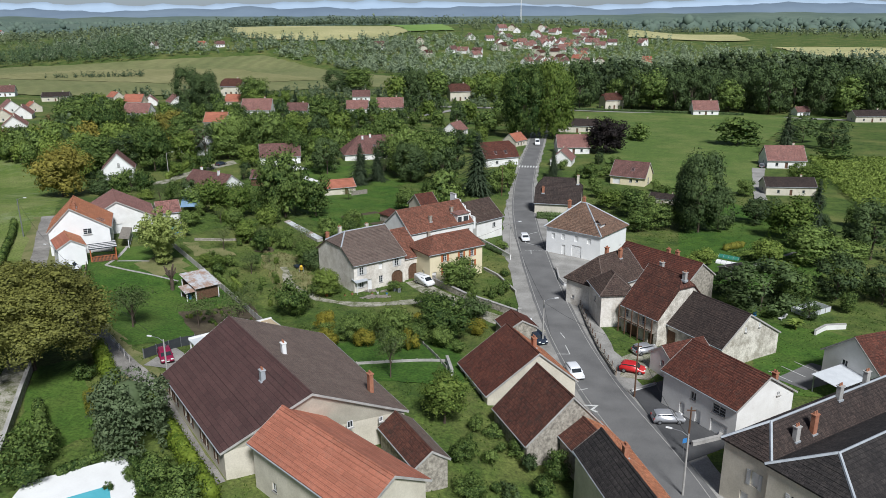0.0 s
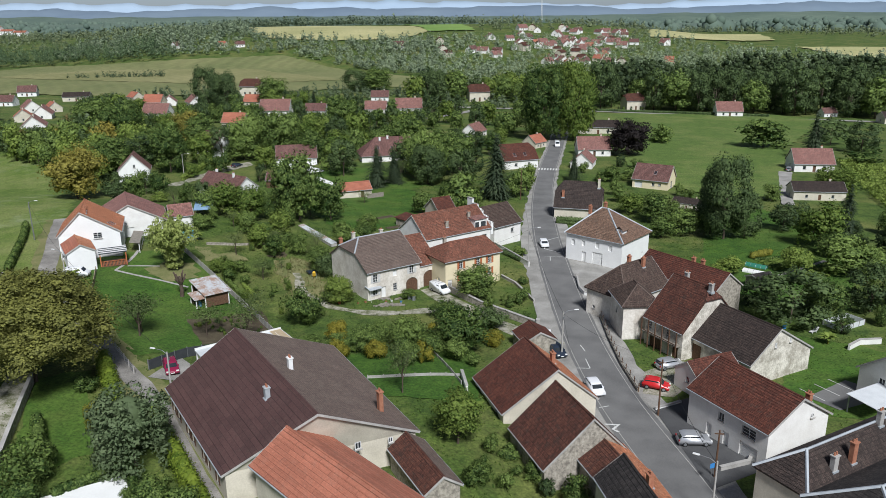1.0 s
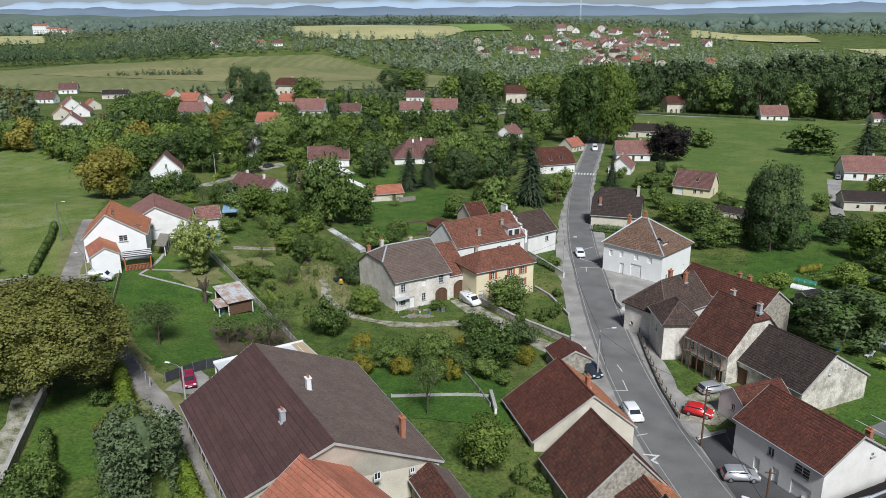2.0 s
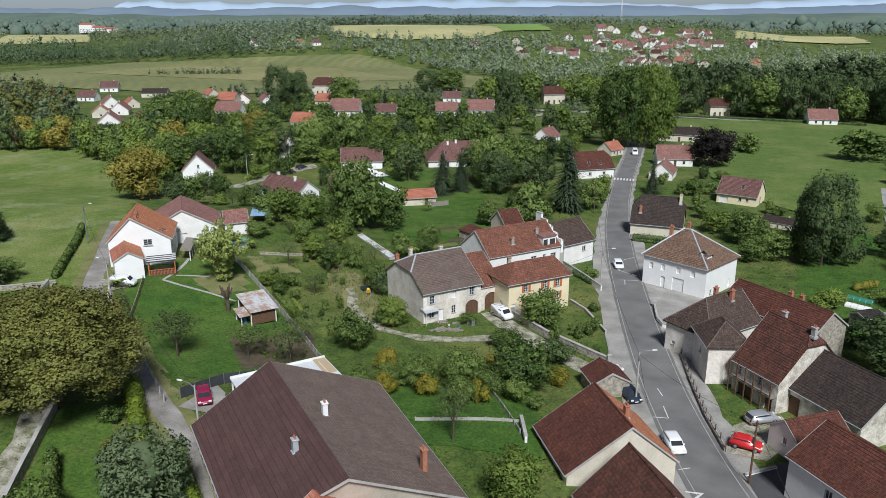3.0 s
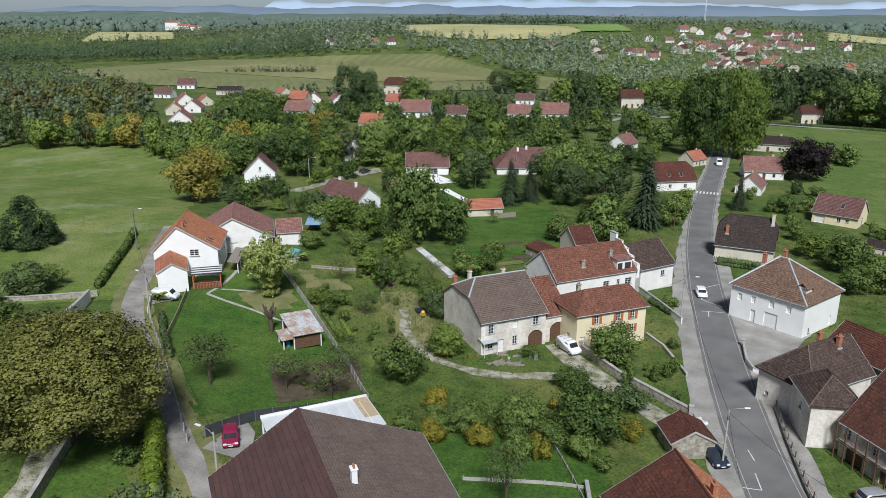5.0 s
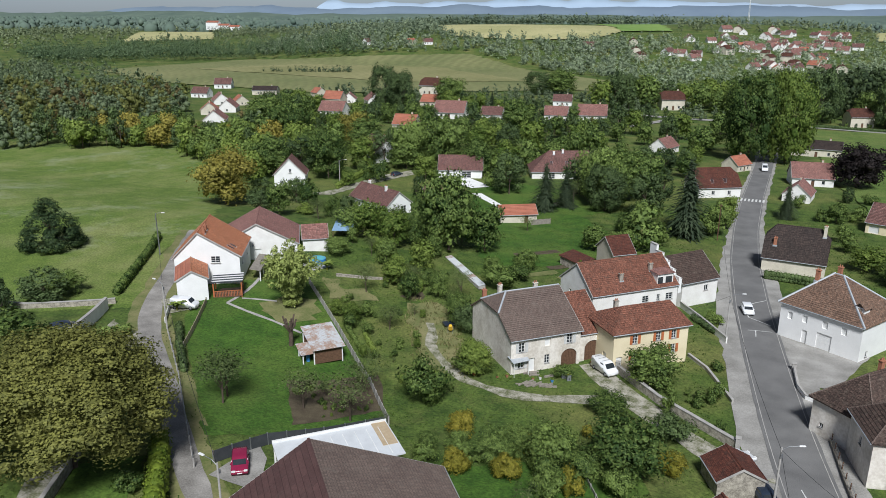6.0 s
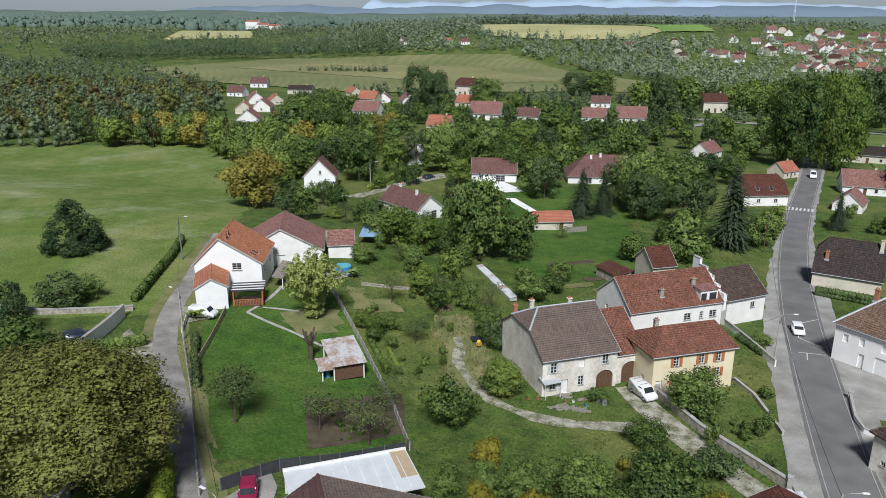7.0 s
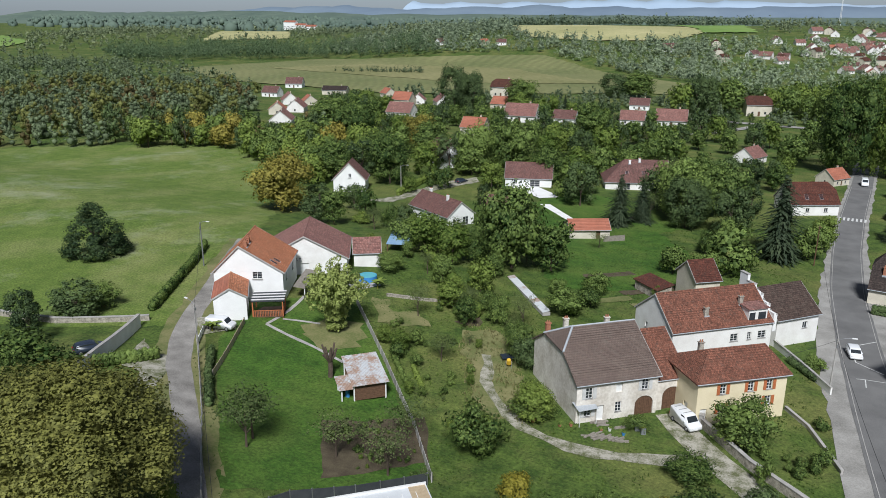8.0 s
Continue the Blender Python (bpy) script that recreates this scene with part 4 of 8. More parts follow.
house("roadside_house", 3.0, 66.0, -70.8, 15.0, 5.5, 5.9, 8.0, "cream", "t_slate", roof_b="t_orange", label="roadside house with half slate, half red tile roof", over=0.25, chimneys=[(-2.6, 0.4, 1.3, "brick")])
house("white_house", 17.9, 93.4, -54.6, 12.2, 9.8, 5.1, 8.1, "white", "t_red", label="white two-storey house with red tiled roof and garage",
      openings=[("f", -2.5, 0.3, 0.9, 1.5, "wdoor"), ("f", 0.2, 0.0, 0.9, 2.0, "wdoor"), ("f", 3.6, 0.0, 2.6, 2.1, "garage"), ("f", 3.4, 3.0, 2.0, 1.2, "win"), ("f", -0.8, 3.0, 0.9, 1.1, "win"), ("r", 2, 5.2, .5, .5, "win")], chimneys=[(5.2, 2.2, 1.0, "brick")])
house("garage", 14.6, 106.6, 32, 7.4, 4.8, 2.9, 4.6, "white", "t_red", label="small white gabled garage with red tiles", category="garage", openings=[("l", 0.2, 1.6, 0.7, 0.9, "win")], over=0.25)
house("stone_barn", 22.0, 115.8, -53.5, 11.4, 12.3, 3.6, 7.8, "oldwall", "t_dark", shift=-0.9, label="large stone barn with dark brown tiled roof and weathered gable", category="barn", over=0.3,
      openings=[("r", -1.5, 5.2, 0.35, 0.7, "win"), ("r", 1.5, 5.4, 0.35, 0.7, "win"), ("f", -4.6, 0, 2.4, 2.6, "gate")])
house("farmhouse", 14.3, 121.6, -52.1, 7.9, 11.3, 4.8, 10.6, "oldwall", "t_redold", hip=(0, 0.3), inset=(0, 1.0), label="old farmhouse with brownish red tiles and timber gallery", chimneys=[(-2.2, 0.8, 1.4, "concrete"), (3.8, -0.4, 1.2, "concrete")],
      openings=[("f", -3, 2.8, 0.9, 1.2, "win"), ("f", 1, 2.8, 0.9, 1.2, "win"), ("f", -1.6, 0, 2.4, 2.4, "gate"), ("f", 2.6, 0, 1.2, 2.2, "door")])
house("farmhouse", 5.6, 134.4, 47, 11.5, 8.4, 5.0, 8.9, "oldwhite", "t_brown", hip=(1, 0), inset=(3.4, 0), label="white farmhouse wing with brown hipped roof", chimneys=[(0.5, 0.5, 1.5, "brick"), (2.5, -1.0, 1.6, "brick")],
      openings=[("l", -2.6, 1.2, 0.6, 0.6, "win"), ("f", -2.0, 1.6, 0.8, 0.9, "win")])
house("farmhouse", 6.0, 126.0, -77.4, 7.1, 5.7, 6.0, 8.4, "oldwhite", "t_brown", hip=(1, 1), inset=(2.6, 2.6), label="square white corner house with pyramid roof of brown tiles",
      openings=[("l", 0, 3.6, 0.5, 1.0, "win"), ("l", 1.4, 0, 0.9, 2, "door"), ("f", 0, 3.4, 0.7, 1.0, "win"), ("l", -1.2, 1.4, 0.5, 0.9, "win")])
house("long_barn", 16.2, 139.8, -46.0, 17.0, 7.6, 5.3, 8.0, "stone", "t_red", label="long stone barn with dark red tiled roof", category="barn", chimneys=[(1, 0.3, 1.0, "brick"), (3, 0.2, 1.0, "brick")], over=0.3)
house("white_building", 3.7, 165.7, -32.5, 13.2, 11.6, 6.1, 10.8, "bright", "t_tan", hip=(1, 1), inset=(4.8, 7.0), hipmat="zinc", label="big white building with tan brown hipped roof and dormer",
      openings=[("f", -2.2, 0.1, 0.9, 2.3, "wdoor"), ("f", 1.0, 0.1, 2.4, 2.7, "garage"), ("f", 3.9, 3.7, 0.9, 1.2, "wdoor"), ("f", 0.9, 3.7, 0.9, 1.2, "wdoor"), ("r", -3.6, 0.5, 0.8, 1.0, "win"), ("r", 3.2, 0.4, 0.8, 1.6, "wdoor"), ("f", -2.4, 3.6, 0.8, 1.2, "wdoor"), ("f", -4.9, 3.4, 0.8, 1.2, "wdoor")], chimneys=[(-3.6, -1.6, 1.7, "brick"), (-1.6, 1.2, 1.9, "brick")])
house("brown_house", -1.6, 206.5, -6, 12.0, 9.5, 3.3, 9.0, "cream", "t_dark", hip=(0.45, 0.45), inset=(1.8, 1.8), label="house with big dark brown half-hipped roof", chimneys=[(-4, -3, 1.5, "brick"), (5.0, -1, 2.2, "cream")], openings=[("r", 0, 1, 1, 1.2, "win")])
house("white_bungalow", 41.9, 106.4, 27, 11.0, 9.7, 3.9, 7.6, "white", "t_red", label="white gabled house with red roof and garage", openings=[("l", 2.5, 0.1, 2.6, 2.1, "garage"), ("l", -1.2, 2.6, 1.0, 1.1, "win"), ("l", -1.0, .8, .7, .8, "win")])
house("stone_house", 24.8, 80.0, 37.5, 24.2, 5.6, 7.1, 9.3, "cream", "t_dark", hip=(1, 0), inset=(3.2, 0), label="tall cream stone house with dark tiled roof and chimneys", chimneys=[(-7.4, -2.0, 1.6, "concrete"), (-4.6, -2.0, 2.2, "brick"), (2.0, -0.3, 1.6, "concrete"), (8, 0.4, 1.6, "concrete")], over=0.3, hipmat="zinc",
      openings=[("l", 1.2, 3.4, 0.9, 1.7, "wdoor+paleshutter"), ("l", 0.2, 0.1, 1.0, 2.1, "wdoor")])
house("stone_house", 27.2, 72.2, 37.5, 19.4, 9.4, 7.1, 9.7, "cream", "t_slate", hip=(1, 0), inset=(3.4, 0), label="cream house wing with slate hipped roof and zinc ridges", over=0.3, hipmat="zinc",
      openings=[("l", 2.6, 3.4, 0.9, 1.7, "win+paleshutter"), ("l", -1.6, 3.4, 0.9, 1.7, "win+paleshutter"), ("l", 0.6, 0.1, 1.0, 2.1, "wdoor")])
house("orange_house", -101.0, 143.4, 118.1, 11.6, 11.2, 5.1, 9.37, "bright", "t_orange", shift=1.26, label="bright white house with orange tiled roof on the lane", chimneys=[(-4.5, 0.4, 1.0, "brick"), (-2.5, 0.5, 0.9, "brick")], skylights=[(-3, -4.2, 0.8, 1.2), (-4.4, -4.0, 0.8, 1.2)],
      openings=[("l", 1.5, 3.9, 1.6, 1.2, "win"), ("f", -3, 2.8, 0.7, 1.6, "win"), ("f", 2.5, 2.8, 0.8, 1.3, "win")])
house("annex", -97.8, 133.6, 130.3, 7.6, 4.9, 3.7, 5.1, "bright", "t_orange", roof_b="t_salmon", label="small white annex with orange tiled gable roof", over=0.25)
house("red_barn", -102.2, 159.0, 122.5, 13.3, 15.1, 3.1, 7.2, "white", "t_rose", label="whitish barn with wide faded red metal roof and stone gable", category="barn", openings=[("l", -1.5, 2.8, 0.4, 0.5, "win"), ("l", -0.8, 2.8, .4, .5, "win"), ("l", 0, 0.1, 1.4, 2.1, "wdoor")])
house("barn_wing", -93.6, 166.0, 34, 5.0, 6.0, 2.7, 4.7, "white", "t_rose", label="low wing of the barn with faded red roof", category="barn", over=0.3)
house("cottage", -146.7, 237.8, 116.6, 8.0, 9.55, 3.9, 8.7, "bright", "t_maroon", label="white cottage with dark red steep roof and terrace", openings=[("l", -2.6, 0.9, 0.9, 1.0, "win"), ("l", 2.0, 0.1, 2.2, 2.1, "win"), ("l", 0.2, 4.4, 0.8, 1.2, "win"), ("l", .4, 0.1, .9, 2.1, "wdoor")])
house("bungalow", -105.3, 218.2, -26.1, 16.7, 8.1, 3.0, 6.17, "bright", "t_maroon", label="white bungalow with dark red tiled roof", chimneys=[(-5, 0.3, 1.1, "bright"), (3.5, -0.5, 1.2, "bright")], openings=[("r", 1.5, 0.2, 1.8, 2.1, "win"), ("r", -2, 1.0, 0.9, 1.0, "win"), ("f", 0, 1, 1, 1, "win")])
house("carport", -95.5, 233.5, 10, 6.0, 6.5, 2.6, 4.6, "wood", "t_maroon", label="open timber carport with dark red roof", category="carport")
house("bungalow", -102.3, 271.1, 20, 14.3, 8.5, 2.9, 6.8, "bright", "t_maroon", label="white house with brownish red tiled roof and patio", openings=[("f", 2, 0.2, 3, 2.0, "win"), ("f", -4, 1, 1, 1.1, "win")])
house("garden_shed", -67.7, 222.2, 30, 9.5, 6.0, 2.4, 4.1, "cream", "t_salmon", label="low cream outbuilding with bright red roof", category="shed", openings=[("f", 2, 0.1, 1, 2, "door")])
house("farmhouse", -41.5, 142.1, 43.0, 11.3, 14.4, 5.55, 9.85, "oldwhite", "t_grey", hip=(0.45, 0), inset=(2.5, 0), shift=0.4, hipmat="zinc", label="old whitewashed farmhouse with brown tiled half-hipped roof",
      openings=[("f", -3.95, 3.3, 0.95, 1.5, "win+paleshutter"), ("f", -4.05, 0.8, 0.95, 1.5, "win+paleshutter"), ("f", 0.2, 0.95, 0.85, 1.4, "win"), ("f", 3.85, 3.6, 0.95, 1.5, "win+paleshutter"), ("f", -2.3, 0.05, 1.0, 2.1, "wdoor"), ("f", 3.85, 0.0, 2.6, 2.7, "arch"), ("f", 0.2, 3.7, 0.9, 1.2, "wdoor")], chimneys=[(-3.6, 1.6, 1.5, "oldwall"), (-5.0, 4.2, 1.6, "brick"), (2.2, 1.2, 1.0, "oldwall")])
house("gateway_wing", -35.6, 147.3, 43.0, 4.6, 13.0, 4.4, 8.6, "oldwhite", "t_terra", label="link building with arched gate and red tiled roof", category="house", over=0.2, openings=[("f", 0.3, 0.0, 2.8, 3.2, "arch")], chimneys=[(-1, 2, 1.0, "brick")])
house("yellow_house", -25.2, 146.6, 40.7, 12.5, 8.0, 6.1, 8.3, "yellow", "t_terra", hip=(1, 1), inset=(3.5, 0.9), label="pale yellow house with orange shutters and red hipped roof",
      openings=[("f", -2.75, 4.1, 0.85, 1.35, "win+shutter"), ("f", 1.15, 4.1, 0.85, 1.35, "win+shutter"), ("f", 3.8, 4.1, 0.85, 1.35, "win+shutter"), ("f", 3.8, 1.9, 0.85, 1.3, "win+shutter"), ("l", 1.5, 0.1, 1.0, 2.1, "wdoor"), ("f", -5.2, 0.1, 1.0, 2.2, "wdoor"), ("f", -2.75, 1.5, 0.85, 1.3, "win+shutter")], chimneys=[(-3.0, 1.5, 1.3, "stone")])
house("rear_house", -31.3, 164.8, 43.3, 16.8, 10.8, 5.7, 9.7, "white", "t_terra", label="whitish terrace house with old red tiled roof", over=0.25, chimneys=[(-2, -3.6, 1.2, "stone"), (4.5, -2.6, 1.3, "stone")],
      openings=[("f", 2.0, 3.2, 1.3, 1.2, "win"), ("f", 4.6, 3.2, 0.7, 1.2, "win"), ("f", 6.8, 3.2, 1.4, 1.2, "win"), ("f", 2.0, 0.9, 2.6, 1.2, "win"), ("l", -2.0, 3.6, .7, .9, "win"), ("l", 2, 2.6, 0.7, 1.0, "win"), ("f", 6.5, 0.1, 1.6, 2.1, "door")])
house("corner_house", -21.8, 177.2, 49, 8.4, 9.5, 4.9, 8.4, "white", "t_brown", label="white street-corner house with brown tiled roof", openings=[("f", 1.5, 2.6, 1.0, 1.1, "win"), ("r", -1, 2.6, 1, 1.2, "win")])
house("small_house", -36.2, 189.5, 39.9, 4.8, 6.9, 4.5, 7.2, "cream", "t_red", label="small gabled house with red tiled roof", openings=[("f", 0.5, 1.2, 0.8, 1.0, "win")])
house("street_house", -23.0, 276.0, 30, 13.0, 10.0, 3.3, 8.0, "white", "t_red", hip=(0, 0.4), inset=(0, 1.5), label="white street house with big red tiled roof", skylights=[(-2, -3.5, 1, 1.2), (2, -3.5, 1, 1.2)], openings=[("f", 3, 1, 1, 1.1, "win"), ("f", -2, 1, 1, 1.1, "win")])
house("red_roof_house", 22.2, 248.4, -21.9, 11.0, 9.0, 2.9, 6.8, "yellow", "t_maroon", label="pale yellow house with dark red roof and terrace", openings=[("f", -3.6, 0.1, 2.4, 2.0, "garage"), ("f", 1, 1, 0.9, 1.1, "win"), ("f", 3, 1.2, 0.8, 0.8, "win"), ("r", 0, 0.2, 2, 2, "win")], skylights=[(1.0, -2.4, 1.0, 1.2)])

house("red_hip_house", -72.5, 285.0, 22, 19.0, 12.0, 2.6, 8.2, "white", "t_maroon", hip=(1, 0), inset=(6, 0), label="white house with sweeping deep red hipped roof", chimneys=[(-2, -1, 1.0, "bright"), (1, -0.5, 1.0, "bright")], skylights=[(-3, -3.6, 0.9, 1.1), (2, -3.6, 0.9, 1.1)], openings=[("f", -3, 0.2, 2, 2.0, "win"), ("f", 4, 0.9, 1, 1.2, "win")])


# ---- plants ----
def unit(v):
    return v / np.maximum(np.linalg.norm(v, axis=1)[:, None], 1e-6)


def cards(n, lobes, leaf, rng, middle=None):
    """Leaf sprays scattered over the skin of round lobes, as corners, faces and the soft outward direction of each corner."""
    L = np.array(lobes)
    w = L[:, 3] ** 2
    q = L[rng.choice(len(L), n, p=w / w.sum())]
    d = rng.normal(size=(n, 3))
    d[:, 2] = np.where(rng.uniform(size=n) < 0.6, np.abs(d[:, 2]), d[:, 2])
    d = unit(d)
    c = q[:, :3] + d * q[:, 3:] * rng.uniform(0.6, 1.12, (n, 1))
    nr = d + rng.normal(size=(n, 3)) * 0.4
    nr = unit(nr)
    a = unit(np.cross(nr, rng.normal(size=(n, 3))))
    b = np.cross(nr, a)
    s = leaf * rng.uniform(0.6, 1.35, (n, 1))
    v = np.stack([c + a * s * 1.1, c - a * s * 0.6 + b * s * 0.72, c - a * s * 0.6 - b * s * 0.72], 1).reshape(-1, 3)
    soft = d * 0.8 + nr * 0.25
    if middle is not None:
        soft = soft + unit(c - np.array(middle)) * 0.55
    return v, np.arange(3 * n).reshape(-1, 3), np.repeat(unit(soft), 3, 0)


def ball(c, r, rng, sub=1):
    bm = bmesh.new()
    bmesh.ops.create_icosphere(bm, subdivisions=sub, radius=1)
    d = np.array([x.co[:] for x in bm.verts])
    v = d * r * (1 + 0.12 * rng.normal(size=(len(bm.verts), 1))) + np.array(c)
    f = np.array([[q.index for q in x.verts] for x in bm.faces])
    bm.free()
    return v, f, d


def mesh_of(name, pieces, material):
    """Joins pieces of corners, faces and corner directions into one mesh."""
    fs, k = [], 0
    for v, f, n in pieces:
        fs += (f + k).tolist()
        k += len(v)
    me = bpy.data.meshes.new(name)
    me.from_pydata(np.concatenate([q[0] for q in pieces]).tolist(), [], fs, shade_flat=False)
    if pieces[0][2] is not None:
        me.normals_split_custom_set_from_vertices(np.concatenate([q[2] for q in pieces]).tolist())
    me.materials.append(M[material])
    return me


def crown_mesh(seed, n, leaf, shape="round", nl=20):
    """A crown that fills x, y -0.5..0.5 and z 0..1."""
    rng = np.random.default_rng(seed)
    lobes, core = [], []
    if shape == "round":
        for i in range(nl):
            d = rng.normal(size=3)
            d /= np.linalg.norm(d)
            k = rng.uniform(0.55, 1.0)
            r = rng.uniform(0.12, 0.21)
            lobes.append((d[0] * 0.36 * k, d[1] * 0.36 * k, 0.52 + d[2] * 0.36 * k, r))
        for i in range(nl // 3):
            a = rng.uniform(0, math.tau)
            lobes.append((0.27 * math.cos(a), 0.27 * math.sin(a), rng.uniform(0.1, 0.26), rng.uniform(0.11, 0.17)))
        lobes.append((0, 0, 0.55, 0.3))
        core = [((0, 0, 0.53), 0.27)] + [((l[0] * 0.9, l[1] * 0.9, l[2]), l[3] * 0.6) for l in lobes[:-1]]
    elif shape == "tall":
        for i in range(nl):
            z = rng.uniform(0.06, 0.93)
            k = math.sin(math.pi * min(1, z * 0.85 + 0.12)) ** 0.6
            a = rng.uniform(0, math.tau)
            lobes.append((0.33 * k * math.cos(a), 0.33 * k * math.sin(a), z, rng.uniform(0.1, 0.18)))
        core = [((l[0] * 0.7, l[1] * 0.7, l[2]), l[3] * 0.8) for l in lobes]
    elif shape == "big":
        for i in range(nl):
            zz = 1 - 1.45 * (i + 0.5) / nl
            aa = i * 2.39996 + rng.uniform(-0.3, 0.3)
            rr = math.sqrt(max(0, 1 - zz * zz))
            k = rng.uniform(0.74, 1.0)
            lobes.append((rr * math.cos(aa) * 0.43 * k, rr * math.sin(aa) * 0.43 * k, 0.42 + zz * 0.5 * k, rng.uniform(0.065, 0.105)))
        core = [((0, 0, 0.42), 0.4), ((0, 0, 0.62), 0.3)]
    elif shape == "dome":
        for i in range(nl):
            z = rng.uniform(0, 1) ** 1.5 * 0.86 + 0.06
            a, k = rng.uniform(0, math.tau), 0.4 * (1 - z) ** 0.55 * rng.uniform(0.8, 1.05)
            lobes.append((k * math.cos(a), k * math.sin(a), z, rng.uniform(0.07, 0.12)))
        core = [((0, 0, z), 0.4 * (1 - z) ** 0.6) for z in (0.12, 0.3, 0.5, 0.7)]
    elif shape == "bush":
        for i in range(nl):
            a, k = rng.uniform(0, math.tau), rng.uniform(0.1, 1) ** 0.5
            lobes.append((0.34 * k * math.cos(a), 0.34 * k * math.sin(a), rng.uniform(0.15, 0.72) * (1.15 - 0.5 * k), rng.uniform(0.14, 0.24)))
        core = [((l[0], l[1], l[2]), l[3] * 0.65) for l in lobes]
    elif shape == "sparse":
        for i in range(nl):
            d = rng.normal(size=3)
            d /= np.linalg.norm(d)
            k = rng.uniform(0.3, 1.0)
            lobes.append((d[0] * 0.4 * k, d[1] * 0.4 * k, 0.58 + d[2] * 0.3 * k, rng.uniform(0.1, 0.17)))
    elif shape == "bamboo":
        for i in range(nl):
            a, k = rng.uniform(0, math.tau), rng.uniform(0, 1) ** 0.5
            top = rng.uniform(0.75, 0.98) - 0.25 * k
            for j in range(6):
                q = (j + 0.6) / 6
                d = (0.12 + 0.34 * q ** 2.2) * k
                lobes.append((d * math.cos(a), d * math.sin(a), top * (1.3 * q - 0.3 * q ** 3 * (0.6 + k)), 0.034 + 0.02 * q))
    elif shape == "willow":
        for i in range(nl):
            a, k = rng.uniform(0, math.tau), rng.uniform(0.2, 1) ** 0.5
            top = 0.95 - 0.35 * k * k
            for j in range(5):
                lobes.append((0.4 * k * math.cos(a), 0.4 * k * math.sin(a), top - j * 0.13 * (0.5 + k), 0.085))
        core = [((0, 0, 0.5), 0.3), ((0, 0, 0.65), 0.28), ((0.12, 0, 0.4), 0.22), ((-0.1, 0.1, 0.4), 0.22)]
    mid = (0, 0, 0.42)
    pieces = [cards(n, lobes, leaf, rng, mid)]
    if shape in ("round", "tall", "bush", "dome", "big"):
        pieces += [ball(l[:3], l[3] * 0.38, rng) for l in lobes]
    if core:
        pieces += [ball(c, r * (0.3 if shape == "dome" else 0.66), rng, 2) for c, r in core[:2]]
    return mesh_of("crown", pieces, "leaf")


def conifer_mesh(seed, rows=46, leaf=0.02, wide=0.5):
    """Drooping sprays on uneven whorls, with gaps between the branches."""
    rng = np.random.default_rng(seed)
    v, f, nn = [], [], []
    ph = rng.uniform(0, math.tau, 3)
    for i in range(rows):
        z = 0.02 + 0.95 * i / rows
        R = (wide * (1 - z) ** 0.8 + 0.012) * (0.82 + 0.2 * math.sin(i * 1.7 + ph[2]) + rng.uniform(-0.1, 0.1))
        n = max(6, int(30 * R / wide + 5))
        for j in range(n):
            a = math.tau * (j + rng.uniform(0, 1)) / n
            r = R * (0.9 + 0.2 * math.sin(2 * a + ph[0] + 7 * z) + 0.16 * math.sin(5 * a + ph[1] - 14 * z)) * rng.uniform(0.6, 1.15)
            d, s = np.array((math.cos(a), math.sin(a), 0)), np.array((-math.sin(a), math.cos(a), 0))
            zz = z + rng.uniform(-0.014, 0.014)
            for q in (0.35, 0.55, 0.75, 0.95):
                c = d * r * q + s * rng.uniform(-0.02, 0.02) + np.array((0, 0, zz - 0.075 * q * q * r / wide))
                w, l = leaf * rng.uniform(0.6, 1.3), r * 0.13 + 0.012
                k = len(v)
                v += [c + d * l - np.array((0, 0, 0.4 * l)), c - d * l * 0.6 + s * w, c - d * l * 0.6 - s * w]
                f.append((k, k + 1, k + 2))
                nn += [d * (0.3 + 0.5 * q) + np.array((0, 0, 0.75))] * 3
    pieces = [(np.array(v), np.array(f), unit(np.array(nn)))]
    for i in range(6):
        z = 0.1 + 0.13 * i
        pieces.append(ball((0, 0, z), wide * (1 - z) * 0.5, rng))
    return mesh_of("crown", pieces, "needle")


def trunk_mesh(seed, limbs=5):
    rng = random.Random(seed)
    bm = bmesh.new()
    tube(bm, [(0, 0, -0.05), (0.01, 0, 0.15), (0.02, 0.01, 0.35), (0.0, 0.02, 0.6)], 0.035, 0.015, 7)
    for i in range(limbs):
        a, z = rng.uniform(0, math.tau), rng.uniform(0.2, 0.42)
        tube(bm, [(0, 0, z), (0.13 * math.cos(a), 0.13 * math.sin(a), z + 0.12), (0.3 * math.cos(a), 0.3 * math.sin(a), z + 0.3)], 0.016, 0.005, 5)
    me = bpy.data.meshes.new("trunk")
    bm.to_mesh(me)
    bm.free()
    me.materials.append(M["bark"])
    return me


